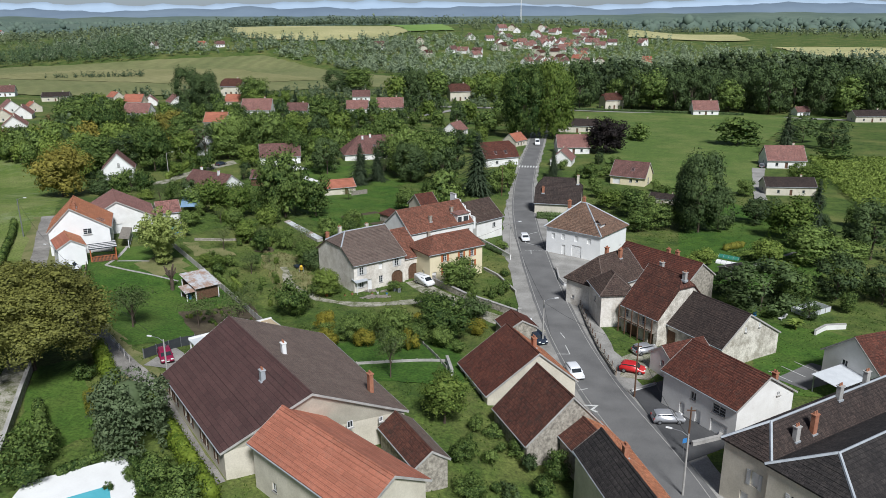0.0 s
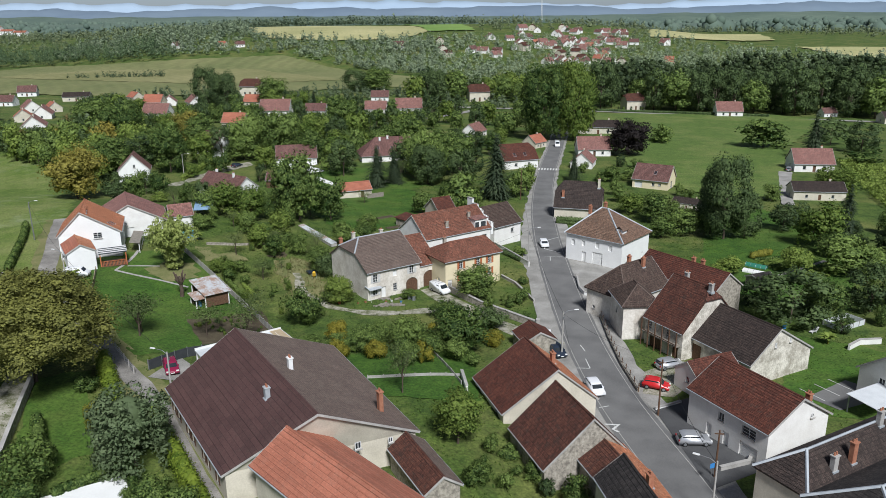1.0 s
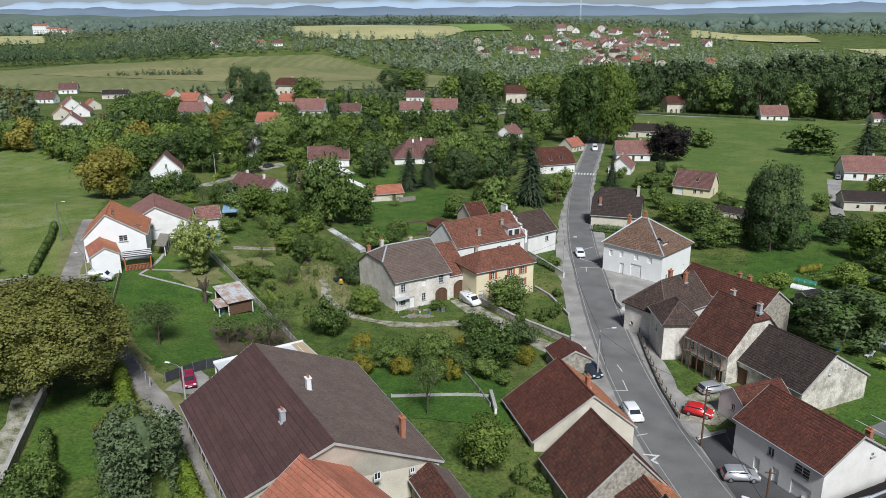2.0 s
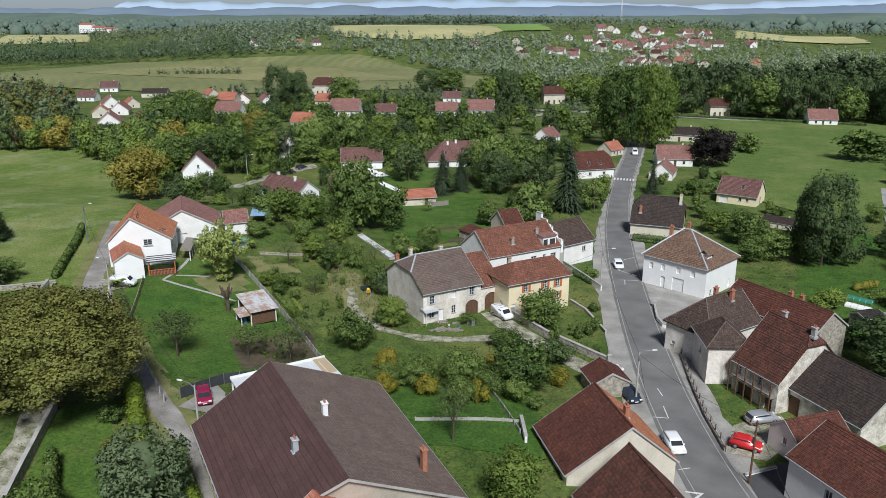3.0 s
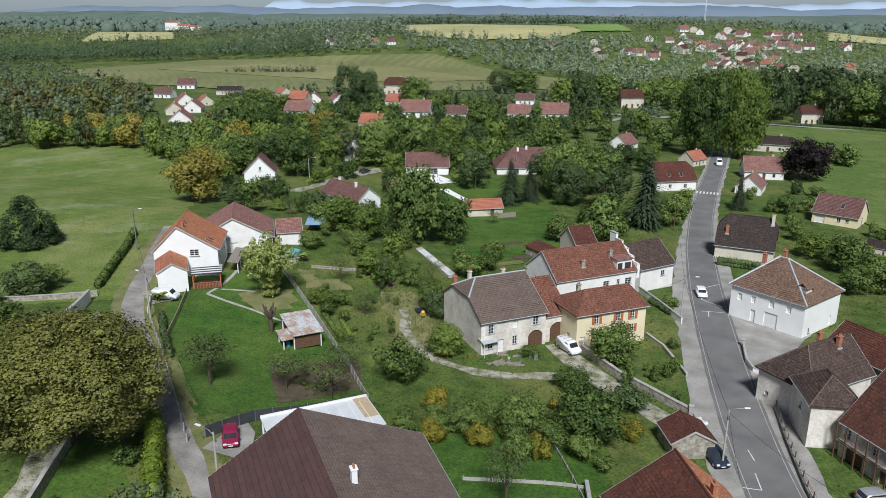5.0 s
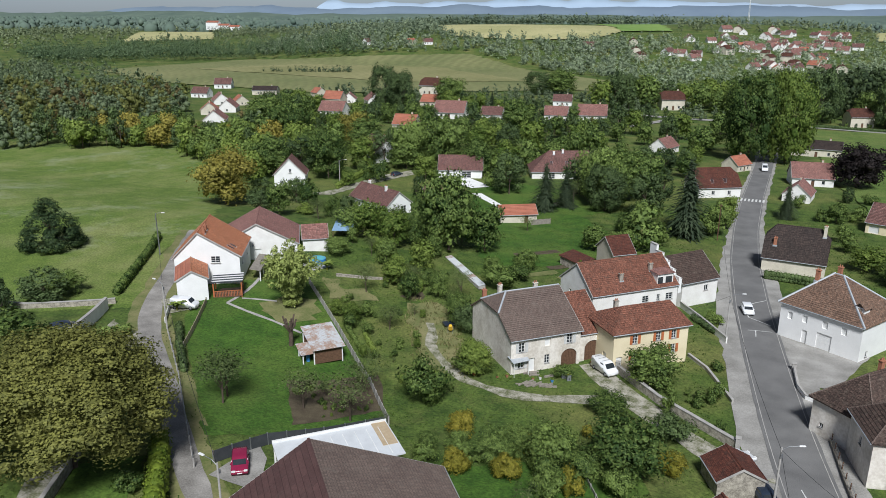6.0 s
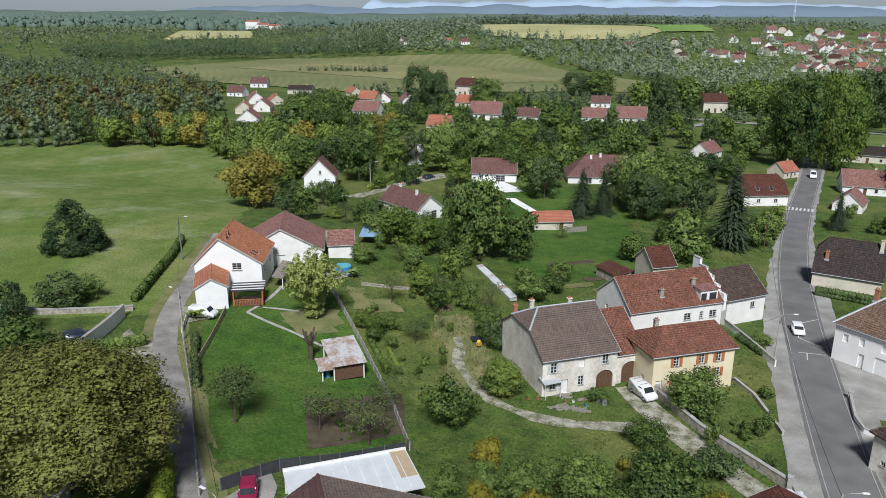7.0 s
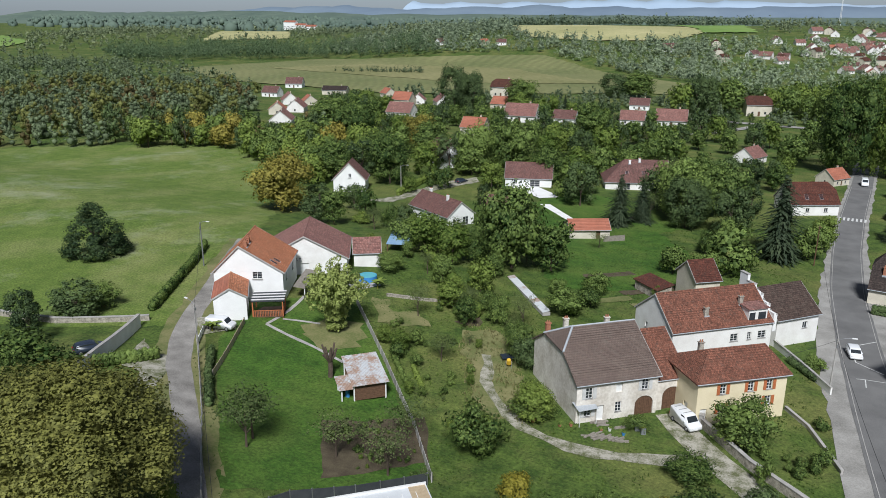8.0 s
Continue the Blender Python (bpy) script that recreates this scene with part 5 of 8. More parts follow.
CROWNS = {
    "round": [crown_mesh(s, 2400, 0.029, nl=30) for s in (1, 2, 3, 4, 5)],
    "tall": [crown_mesh(s, 2700, 0.026, "tall", 40) for s in (11, 12, 13)],
    "round_near": [crown_mesh(s, 5200, 0.0205, nl=40) for s in (6, 7, 8)],
    "round_far": [crown_mesh(s, 1000, 0.042, nl=20) for s in (9, 10, 101, 102)],
    "tall_far": [crown_mesh(s, 1000, 0.038, "tall", 26) for s in (103, 104, 105)],
    "bush": [crown_mesh(s, 2800, 0.027, "bush", 18) for s in (21, 22, 23, 24)],
    "sparse": [crown_mesh(s, 1500, 0.016, "sparse", 40) for s in (31, 32)],
    "willow": [crown_mesh(s, 8000, 0.02, "willow", 40) for s in (41, 42)],
    "bamboo": [crown_mesh(45, 15000, 0.017, "bamboo", 90)],
    "big": [crown_mesh(51, 46000, 0.0088, "big", 190)],
    "round_big": [crown_mesh(s, 6400, 0.0205, nl=56) for s in (71, 72, 73)],
    "tall_big": [crown_mesh(s, 11500, 0.0155, "tall", 90) for s in (81, 82)],
    "bush_small": [crown_mesh(s, 950, 0.042, "bush", 11) for s in (91, 92, 93)],
    "dome": [crown_mesh(s, 9500, 0.0155, "dome", 90) for s in (66,)],
    "cone": [conifer_mesh(s) for s in (61, 62, 63)],
}
TRUNKS = [trunk_mesh(s) for s in (1, 2, 3)]
KINDS = {
    "leaf": ("round", "leaf", 0.05, "tree", "broadleaf garden tree with dense mid-green crown"),
    "light": ("round", "leaf_l", 0.05, "tree", "light green leafy garden tree"),
    "light_r": ("round", "leaf_l", 0.2, "tree", "round bright green tree on the lawn"),
    "dark": ("tall", "leaf_d", 0.06, "tree", "tall tree with dark green dense crown"),
    "darkb": ("bush", "leaf_d", 0.0, "shrub", "dense dark green shrub"),
    "bush": ("bush", "leaf", 0.0, "shrub", "loose green garden shrub"),
    "yellowb": ("bush", "leaf_y", 0.0, "shrub", "yellow flowering garden shrub"),
    "purpleb": ("bush", "leaf_p", 0.0, "shrub", "dark purple leaved shrub"),
    "olive_big": ("big", "leaf_o", 0.1, "tree", "huge olive-green maple spreading beside the lane"),
    "autumn": ("round", "leaf_a", 0.06, "tree", "broad tree turning golden brown"),
    "yellow": ("round", "leaf_l", 0.05, "tree", "yellowish green leafy tree"),
    "purple": ("round", "leaf_p", 0.04, "tree", "dark purple copper beech"),
    "plane": ("tall", "leaf", 0.04, "tree", "very tall roadside tree with full green crown"),
    # same tree as plane; the lighter leaf colour stands in for sun on it
    "plane_l": ("tall", "leaf_l", 0.04, "tree", "very tall roadside tree with sunlight put into its lighter leaf colour"),
    "sparse": ("sparse", "leaf_s2", 0.1, "tree", "small fruit tree with thin foliage"),
    "silver": ("willow", "leaf_s", 0.04, "tree", "feathery silver-green tree above the pool garden"),
    "willow": ("willow", "leaf_l", 0.02, "tree", "weeping light green willow"),
    "bamboo": ("bamboo", "leaf_b", 0.0, "shrub", "broad clump of arching light green bamboo"),
    "spruce": ("cone", "needle", 0.0, "conifer", "tall dark green spruce"),
    "fir_b": ("dome", "leaf_d", 0.0, "conifer", "single broad dark conifer in the meadow"),
}
rt = random.Random(7)


def plant(kind, rows):
    shape, leaf, lift, cat, label = KINDS[kind]
    for x, y, h, w in rows:
        t = thing("shrub" if cat == "shrub" else ("spruce" if cat == "conifer" else "tree"), x, y, rt.uniform(0, 360), None, label, cat, cat + "s of the village")
        sh = shape
        if shape in ("round", "tall"):
            sh = shape + "_far" if y > 330 and h < 16 else (shape + "_big" if h > 12.5 else ("round_near" if y < 150 and shape == "round" else shape))
        elif shape == "bush" and (w < 3.4 or y > 200):
            sh = "bush_small"
        me = rt.choice(CROWNS[sh])
        c = new("crown", me)
        c.parent = t
        base = h * lift
        c.location = (0, 0, base)
        c.scale = (w * 1.06, w * 1.06, h - base)
        c.material_slots[0].link = 'OBJECT'
        c.material_slots[0].material = M[leaf]
        if cat != "shrub":
            k = new("trunk", rt.choice(TRUNKS))
            k.parent = t
            k.scale = (min(w, h) * (0.75 if lift > 0.1 else 0.6), min(w, h) * (0.75 if lift > 0.1 else 0.6), h)
        KEEP.append((x, y, w * 0.3))


plant("olive_big", [(-72.1, 84.9, 15.2, 20.7)])
plant("fir_b", [(-140.9, 143, 10.5, 13.2)])
plant("autumn", [(-142.3, 199.5, 15.7, 17.6), (-164.5, 313.4, 15.3, 14.6)])
plant("bamboo", [(-80.6, 137.6, 12.6, 11.0)])
plant("willow", [(74.3, 244.3, 8.7, 13.1)])
plant("light", [(-45.6, 131.2, 5.6, 5.9), (-72.6, 183.1, 9.9, 6.2), (-137.1, 267.5, 11.6, 11.7), (-87.8, 179, 8.9, 9.2), (-81.4, 178, 9.3, 8.4), (-69.9, 166.7, 6.9, 6.1), (-116.7, 198.5, 2.8, 6.2), (41, 159.5, 6.1, 7.7), (12.3, 210.1, 5.6, 8.8), (26.8, 157.8, 3.9, 6.8), (-71, 157.9, 5.2, 6.5), (-16.9, 236.7, 8.5, 7.2), (-93.2, 289.2, 10.3, 12.4)])
plant("leaf", [(-21.6, 137.4, 6.6, 8.6), (-92.2, 92.1, 8.5, 7.1), (-117.1, 124.7, 4.2, 6.9), (-71.4, 184.5, 18.8, 14.8), (-64.6, 188.9, 11.2, 9.8), (-140.7, 250.3, 16, 14.3), (-159.7, 246.5, 13.6, 15.7), (-124.1, 275.1, 12.2, 15.1), (-92.9, 179.7, 7.3, 8.2), (74.3, 332.5, 13.1, 22.4), (38.7, 136.2, 7.4, 8.9), (50.3, 160.6, 8.4, 11.8), (57.2, 161.5, 6, 9.3), (52, 173.8, 5.2, 8.4), (22.6, 188.5, 7.8, 9), (17.7, 200.4, 8.6, 9.5), (17.4, 185, 5.7, 7.1), (-34.8, 108.0, 4.5, 5.7)])
plant("leaf", [(-28.4, 109.5, 5.8, 6.6), (-20.8, 112.4, 7.8, 9.7), (-25.7, 127.4, 3.2, 6.1), (-52.8, 70.3, 1.5, 3.8), (-54.4, 147.9, 6.1, 5.4), (-37.1, 199.1, 6.9, 7.1), (-43.1, 201.9, 6.6, 6.6), (-19.4, 227.9, 8.8, 8.2), (-47, 255.6, 15.6, 12.3), (-51.9, 249.9, 17.9, 13.8), (-43.5, 260.9, 15.8, 16.1), (-97.2, 275.9, 12.8, 11.9), (-112.4, 282, 19.3, 16.5), (-123.9, 277.8, 18.3, 14.5), (-150.7, 294.4, 15.4, 15.9), (-185.2, 296.5, 20.5, 19.3), (-213.2, 322.1, 18.8, 24.1)])
plant("leaf", [(-156.4, 265.9, 14.2, 16.9), (-171.7, 260.5, 11.2, 14.9), (-194.7, 487.5, 21.2, 22.1), (-152.8, 602, 18.8, 30.7), (-88.2, 377.6, 10.5, 13.4)])
plant("bush", [(-33.6, 135.3, 2.5, 3.6), (-97.5, 98.0, 7.6, 12.5), (-66.6, 161.5, 4.1, 5.1), (-72.5, 160.7, 4.2, 4.9), (-87.5, 164.3, 4.4, 6.4), (101.1, 296.3, 7.2, 16.5), (35.5, 346, 4.5, 10.4), (-24.8, 110.0, 4.4, 5.5), (-39.2, 109.2, 3, 4.2), (-59.7, 66.7, 5.9, 5.7), (-58.8, 62.7, 5.3, 5.8), (-65.1, 84.7, 2.5, 3.3), (-44.1, 63.1, 5.4, 4.8), (-40.2, 61.8, 5.3, 5.9), (-7.7, 79.1, 3.2, 4.3), (-3.5, 75.5, 4.3, 4), (-13.0, 69.0, 2.8, 3.8), (-11.5, 82.3, 1.6, 3.2)])
plant("bush", [(-14.1, 74.9, 3, 3.4), (-49.0, 120.3, 7.8, 7.1), (-46.3, 132.2, 3.6, 6.5), (-54, 167.1, 6.2, 7.4), (-51.9, 173.2, 4.8, 5.1), (-15, 164.8, 2.6, 3.9), (-19.3, 175.8, 3.4, 3), (-13.4, 146.2, 1.9, 2.4), (-18.2, 130.1, 4.1, 2.1), (-12.6, 136.8, 2.8, 3)])
plant("sparse", [(-69.4, 104.9, 7.4, 8.4), (-54.5, 110.4, 7, 7.7), (-61.8, 212.6, 4, 5.2), (-73.6, 150.6, 5.9, 5.1), (-63.4, 139.5, 4.9, 5.9), (-25.8, 92.3, 7.6, 5.6), (-57.0, 118.5, 6.2, 7.1), (-61.1, 110.1, 5.9, 7.9), (-70.2, 106.8, 7.3, 8.5)])
plant("dark", [(-117.2, 120.6, 5.5, 8.8), (-155.7, 256.8, 11.2, 13.2), (-135.2, 280.1, 11.7, 11.7), (31.5, 185.7, 19.2, 12.7), (36.7, 188.6, 10.7, 9.1), (29.1, 189.4, 14.8, 8.8), (47.2, 195.8, 6.7, 8), (104.6, 346.9, 11.3, 15.7), (109.3, 325.3, 11.9, 14.1), (32.5, 132.8, 9.1, 15.2), (29, 140.9, 4.4, 6.8), (47.7, 140.1, 8.5, 9.9), (63.5, 166.3, 12.4, 12.4), (54.8, 138.1, 7.3, 8.2), (-60.2, 259.4, 10.8, 10.8), (-222.4, 454.7, 27, 21.3), (-205.7, 443.2, 24.5, 17.1), (-167, 597, 16.8, 24.1)])
plant("dark", [(-92.9, 529.1, 21.5, 15.1)])
plant("spruce", [(-2.6, 252.5, 10.5, 6.4)])
plant("bush", [(0.4, 266, 3.6, 4.0), (1.6, 274, 3.4, 3.8), (14.8, 256.5, 4.8, 5.4), (10.8, 261.5, 4.4, 5.0), (19.4, 278, 4.2, 5.2), (6.4, 253.6, 4.0, 4.4), (-2.6, 262, 3.2, 3.0)])
plant("leaf", [(35.5, 341, 8.6, 10.4), (9.4, 252.8, 6.0, 6.4)])
plant("spruce", [(-25.4, 225.3, 19.7, 14.2), (-63.9, 236.8, 13.6, 10.4), (-59.7, 243, 10.7, 9.1), (59.7, 190.3, 13.6, 7.3), (84, 300.8, 18.9, 12.2), (-175.4, 515.3, 9.3, 7.7)])
plant("plane", [(-14.6, 345.8, 32.8, 21.9), (-12.5, 400.4, 31.3, 14.9)])
plant("plane_l", [(-2, 347.3, 34.5, 20.7), (-3.3, 407.1, 31.1, 15.1)])
plant("purple", [(18.2, 304.1, 15.4, 17.3)])
plant("yellow", [(51.1, 181.1, 10.6, 11.7)])
plant("light_r", [(-17.2, 82.1, 6.7, 6.8)])
plant("darkb", [(-17, 123.1, 4.9, 5.7), (-52.2, 144.7, 6, 4.7)])
plant("yellowb", [(-16.2, 115.8, 3.4, 3.6), (-32.2, 112.9, 2.7, 3.8)])
plant("silver", [(-50.7, 71.3, 9.7, 9.4)])
plant("purpleb", [(-5.0, 82.2, 3.4, 3.9)])


# ---- houses further off ----
DETAIL = False
PROTO = [house("village_house", 0, -200 - 40 * i, 0, L, W_h, e, r, wall, roof, hip=hp, inset=ins, label=lab, group="houses further off", category="house", chimneys=[(L / 4, 0.3, 1.0, "cream")],
               openings=[("f", -L / 4, 0.9, 1.0, 1.2, "win"), ("f", L / 4, 0.9, 1.0, 1.2, "win"), ("f", 0, 0.1, 1.0, 2.1, "door"), ("l", 0, 0.9, 1.0, 1.2, "win"), ("r", 0, 0.9, 1.0, 1.2, "win")])
         for i, (L, W_h, e, r, wall, roof, hp, ins, lab) in enumerate([
             (12, 9, 3.2, 7.0, "bright", "t_maroon", (0, 0), (0, 0), "white village house with dark red roof"),
             (13, 10, 3.0, 7.2, "white", "t_rose", (0, 0), (0, 0), "whitish village house with red tiled roof"),
             (11, 9, 5.2, 8.6, "cream", "t_redold", (0.4, 0.4), (1.5, 1.5), "two-storey cream house with brownish red roof"),
             (10, 9, 3.2, 6.8, "cream", "t_salmon", (0, 0), (0, 0), "white house with salmon red roof"),
             (18, 9, 3.4, 6.0, "cream", "t_dark", (0, 0), (0, 0), "long cream outbuilding with dark roof")])]
DETAIL = True
USED = [False] * len(PROTO)


def village(rows):
    for x, y, k, yaw, s in rows:
        m = pose(x, y, ground(x, y), 0, 0, yaw)
        KEEP.append((x, y, 7))
        FAR.append((x, y))
        if not USED[k]:
            USED[k] = True
            PROTO[k].matrix_world = m
            h = PROTO[k]
        else:
            h = copy_thing(PROTO[k], m)
        h.scale = (s, s, s)


village([(-376, 475, 0, 10, 1), (-410, 543, 0, 25, 1.1), (-331, 438, 1, -45, 1), (-297, 402, 1, -62, 1), (-318, 441, 3, -40, .9), (-296, 384, 3, -55, 1), (-261, 345, 1, -58, 1.05), (-350, 514, 4, 20, 1.0), (-309, 520, 3, -30, .9)])
village([(-271, 478, 3, 5, 1.2), (-234, 414, 1, 5, 1.1), (-268, 492, 1, -65, .9), (-249, 490, 1, -50, 1), (-239, 564, 2, 5, 1.4), (-209, 493, 3, 0, 1.1), (-169, 371, 3, 5, 1.1), (-172, 436, 1, 8, 1.3), (-149, 440, 0, 5, 1), (-141, 288, 0, -38, 1.2)])
village([(-134, 537, 0, 10, 1), (-118, 459, 1, 5, 1), (-99, 464, 1, 12, 1.2), (-66, 544, 2, 20, 1.3), (-47, 356, 1, 70, .8), (-18, 323, 3, 55, .75), (5, 306, 1, 8, .95), (1, 279, 1, 80, .75), (10, 375, 4, -4, 1), (36, 503, 2, 20, 1.1)])
village([(87, 471, 1, 2, 1.1), (78, 283, 1, 2, 1.0), (67, 238, 4, 2, .8), (167, 442, 4, 8, 1), (142, 474, 0, 20, .7), (28.6, 220, 4, -25, .45), (-205, 943, 0, 0, 1.2), (-498, 955, 0, 70, 1.1), (-435, 952, 3, 0, 1), (-410, 948, 0, 20, 1)])
rv = random.Random(5)
for n in range(84):
    d = rv.uniform(890, 1200)
    a = rv.gauss(0.01, 0.045) if n % 3 else rv.uniform(-0.16, 0.13)
    if a < -0.06 and d > 1010:
        d -= 130
    village([(round(-6 + d * a, 1), round(d, 1), rv.choice([0, 1, 1, 2, 3, 1]), rv.uniform(0, 180), rv.uniform(0.85, 1.15))])


# ---- scattered trees and woods ----
def inside(x, y, poly):
    r = False
    for (a, b), (c, d) in zip(poly, poly[1:] + poly[:1]):
        if (b > y) != (d > y) and x < (c - a) * (y - b) / (d - b) + a:
            r = not r
    return r


def clear(x, y, r):
    if any((x - a) ** 2 + (y - b) ** 2 < (c + r) ** 2 for a, b, c in KEEP):
        return False
    for line, gap in ((ROAD, 4.5), (LANE, 3.0)):
        for (a, b, w), (c, d, w2) in zip(line, line[1:]):
            k = max(0, min(1, ((x - a) * (c - a) + (y - b) * (d - b)) / ((c - a) ** 2 + (d - b) ** 2)))
            if math.hypot(x - a - k * (c - a), y - b - k * (d - b)) < w + gap * 0.5 + r * 0.8:
                return False
    return True


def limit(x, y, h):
    """Lowers trees on the camera's side of a house so it stays in view; they may grow taller further from it."""
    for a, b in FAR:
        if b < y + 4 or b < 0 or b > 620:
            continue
        # direction and slope follow the camera's line of sight to the house
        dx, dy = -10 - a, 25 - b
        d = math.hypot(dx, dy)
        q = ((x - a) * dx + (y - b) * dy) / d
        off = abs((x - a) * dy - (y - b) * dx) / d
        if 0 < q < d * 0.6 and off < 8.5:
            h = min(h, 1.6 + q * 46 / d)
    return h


OPEN = [[(-300, 225), (-267, 250), (-228, 268), (-195, 250), (-150, 203), (-120, 152), (-110, 128), (-118, 117), (-160, 95), (-320, 110)],
        [(19, 262), (14, 300), (6.5, 473), (112, 478), (135, 450), (82, 330), (62, 246), (43, 225)],
        [(-80, 205), (-70, 258), (-40, 215), (-32, 195), (-60, 180)],
        [(-400, 1012), (-560, 1290), (-430, 1340), (-300, 1420), (-190, 1400), (-140, 1160), (-215, 1010), (-300, 985)], [(-1500, 900), (-1150, 760), (-1250, 900), (-1700, 1150)], [(150, 585), (330, 520), (420, 560), (260, 640)],
        [(110, 1180), (150, 1500), (330, 1480), (300, 1250)], [(330, 1000), (300, 1130), (620, 1100), (640, 1000)],
        [(-960, 1000), (-1250, 1350), (-1100, 1400), (-880, 1120)], [(85, 205), (95, 312), (160, 315), (120, 200)]]


OPEN.append(CROP)
OPEN.append([(-425, 560), (-390, 455), (-300, 372), (-262, 325), (-238, 335), (-285, 420), (-330, 525)])
OPEN.append([(-88, 430), (-70, 478), (-24, 490), (-22, 440), (-50, 405)])


def fill(poly, n, kinds, hmin, hmax, seed):
    r = random.Random(seed)
    xs, ys = [p[0] for p in poly], [p[1] for p in poly]
    done = tries = 0
    while done < n and tries < n * 30:
        tries += 1
        x, y = r.uniform(min(xs), max(xs)), r.uniform(min(ys), max(ys))
        if not inside(x, y, poly) or any(inside(x, y, o) for o in OPEN):
            continue
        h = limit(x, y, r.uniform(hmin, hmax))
        w = h * r.uniform(0.7, 1.05)
        if not clear(x, y, w * 0.32):
            continue
        plant(r.choice(kinds), [(round(x, 1), round(y, 1), h, w)])
        done += 1


fill([(-80, 146), (-57, 123), (-47.8, 118.4), (-44, 124), (-52, 130), (-60, 145), (-70, 158)], 24, ["bush", "bush", "sparse", "light"], 0.8, 2.4, 21)
GARDEN = ["leaf", "leaf", "leaf", "light", "dark", "bush", "bush", "sparse"]
fill([(-135, 185), (-60, 175), (-30, 200), (-30, 330), (-150, 330)], 64, GARDEN + ["dark"], 4, 13, 1)
fill([(10, 195), (60, 195), (75, 250), (20, 300), (8, 290)], 14, GARDEN, 3, 7, 3)
fill([(34, 128), (70, 124), (90, 210), (60, 215), (44, 160)], 26, ["leaf", "dark", "darkb", "bush", "dark"], 2.5, 7, 4)
fill([(-95, 165), (-60, 150), (-40, 190), (-60, 215), (-110, 200)], 26, ["leaf", "light", "bush", "bush", "sparse"], 3, 8, 5)
fill([(-68, 132), (-55, 150), (-66, 165), (-84, 152)], 9, ["bush", "sparse", "light"], 1.5, 4, 6)
fill([(-120, 118), (-97.0, 98.6), (-112, 86), (-150, 95)], 14, ["bush", "leaf", "dark", "light"], 3, 8, 8)
fill([(-46.2, 104.0), (-19.5, 102.1), (-13.0, 116.5), (-22, 125), (-39.6, 115.9)], 18, ["bush", "bush", "leaf", "light", "yellowb"], 2, 5, 9)
fill([(-60.6, 109.6), (-67.6, 117.3), (-57.9, 121.9), (-49.0, 110.7)], 8, ["bush", "sparse"], 1.0, 2.2, 10)
fill([(-60.5, 60.6), (-37.8, 60.3), (-43.4, 73.3), (-54.7, 79.1), (-64.2, 84.9)], 4, ["bush", "bush", "leaf"], 1.2, 3.0, 11)
fill([(-13.7, 65.8), (-2, 72), (-8.0, 89.0), (-17.4, 79.9)], 12, ["bush", "bush", "darkb"], 1.2, 3.2, 12)
fill([(-66.7, 116.1), (-58.2, 124.1), (-53.2, 116.0), (-59.4, 106.1)], 34, ["bush", "bush", "light", "darkb"], 0.5, 1.3, 22)
fill([(-9, 124), (-18, 132), (-22, 141), (-11, 134)], 9, ["bush"], 0.8, 2.0, 13)



def grove(poly, n, kinds, hmin, hmax, seed, label):
    """Trees of a wood's edge or a far garden, past counting: crowns and trunks of many kinds joined as one."""
    r = random.Random(seed)
    xs, ys = [p[0] for p in poly], [p[1] for p in poly]
    cache, vs, fs, ns, mi, mats, k = {}, [], [], [], [], ["bark"], 0
    done = tries = 0
    while done < n and tries < n * 30:
        tries += 1
        x, y = r.uniform(min(xs), max(xs)), r.uniform(min(ys), max(ys))
        if not inside(x, y, poly) or any(inside(x, y, o) for o in OPEN):
            continue
        shape, leaf, lift, cat, lab = KINDS[r.choice(kinds)]
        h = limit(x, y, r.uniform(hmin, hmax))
        w = h * (r.uniform(0.55, 0.75) if shape == "tall" else r.uniform(0.75, 1.05))
        if not clear(x, y, w * 0.3):
            continue
        if leaf not in mats:
            mats.append(leaf)
        a = r.uniform(0, math.tau)
        ca, sa = math.cos(a), math.sin(a)
        for me, m, lo, wide, high in ((r.choice(CROWNS[shape if hmin > 18 else shape + "_far"]), leaf, h * lift, w * 1.06, h * (1 - lift)), (r.choice(TRUNKS), "bark", 0, min(w, h) * 0.6, h)):
            if me.name not in cache:
                nv = np.zeros((len(me.vertices), 3))
                for lp, cn in zip(me.loops, me.corner_normals):
                    nv[lp.vertex_index] = cn.vector
                cache[me.name] = (np.array([q.co[:] for q in me.vertices]), [tuple(q.vertices) for q in me.polygons], nv)
            v, f, nv = cache[me.name]
            ns.append(np.stack([nv[:, 0] * ca - nv[:, 1] * sa, nv[:, 0] * sa + nv[:, 1] * ca, nv[:, 2]], 1))
            vs.append(np.stack([(v[:, 0] * ca - v[:, 1] * sa) * wide + x, (v[:, 0] * sa + v[:, 1] * ca) * wide + y, v[:, 2] * high + lo + ground(x, y)], 1))
            fs += [tuple(i + k for i in q) for q in f]
            mi += [mats.index(m)] * len(f)
            k += len(v)
        KEEP.append((x, y, w * 0.3))
        done += 1
    me = bpy.data.meshes.new("trees")
    me.from_pydata(np.concatenate(vs).tolist(), [], fs, shade_flat=False)
    me.normals_split_custom_set_from_vertices(np.concatenate(ns).tolist())
    for m in mats:
        me.materials.append(M[m])
    me.polygons.foreach_set("material_index", mi)
    tagged(new("tree_belt", me), label, "trees", kind="stuff")


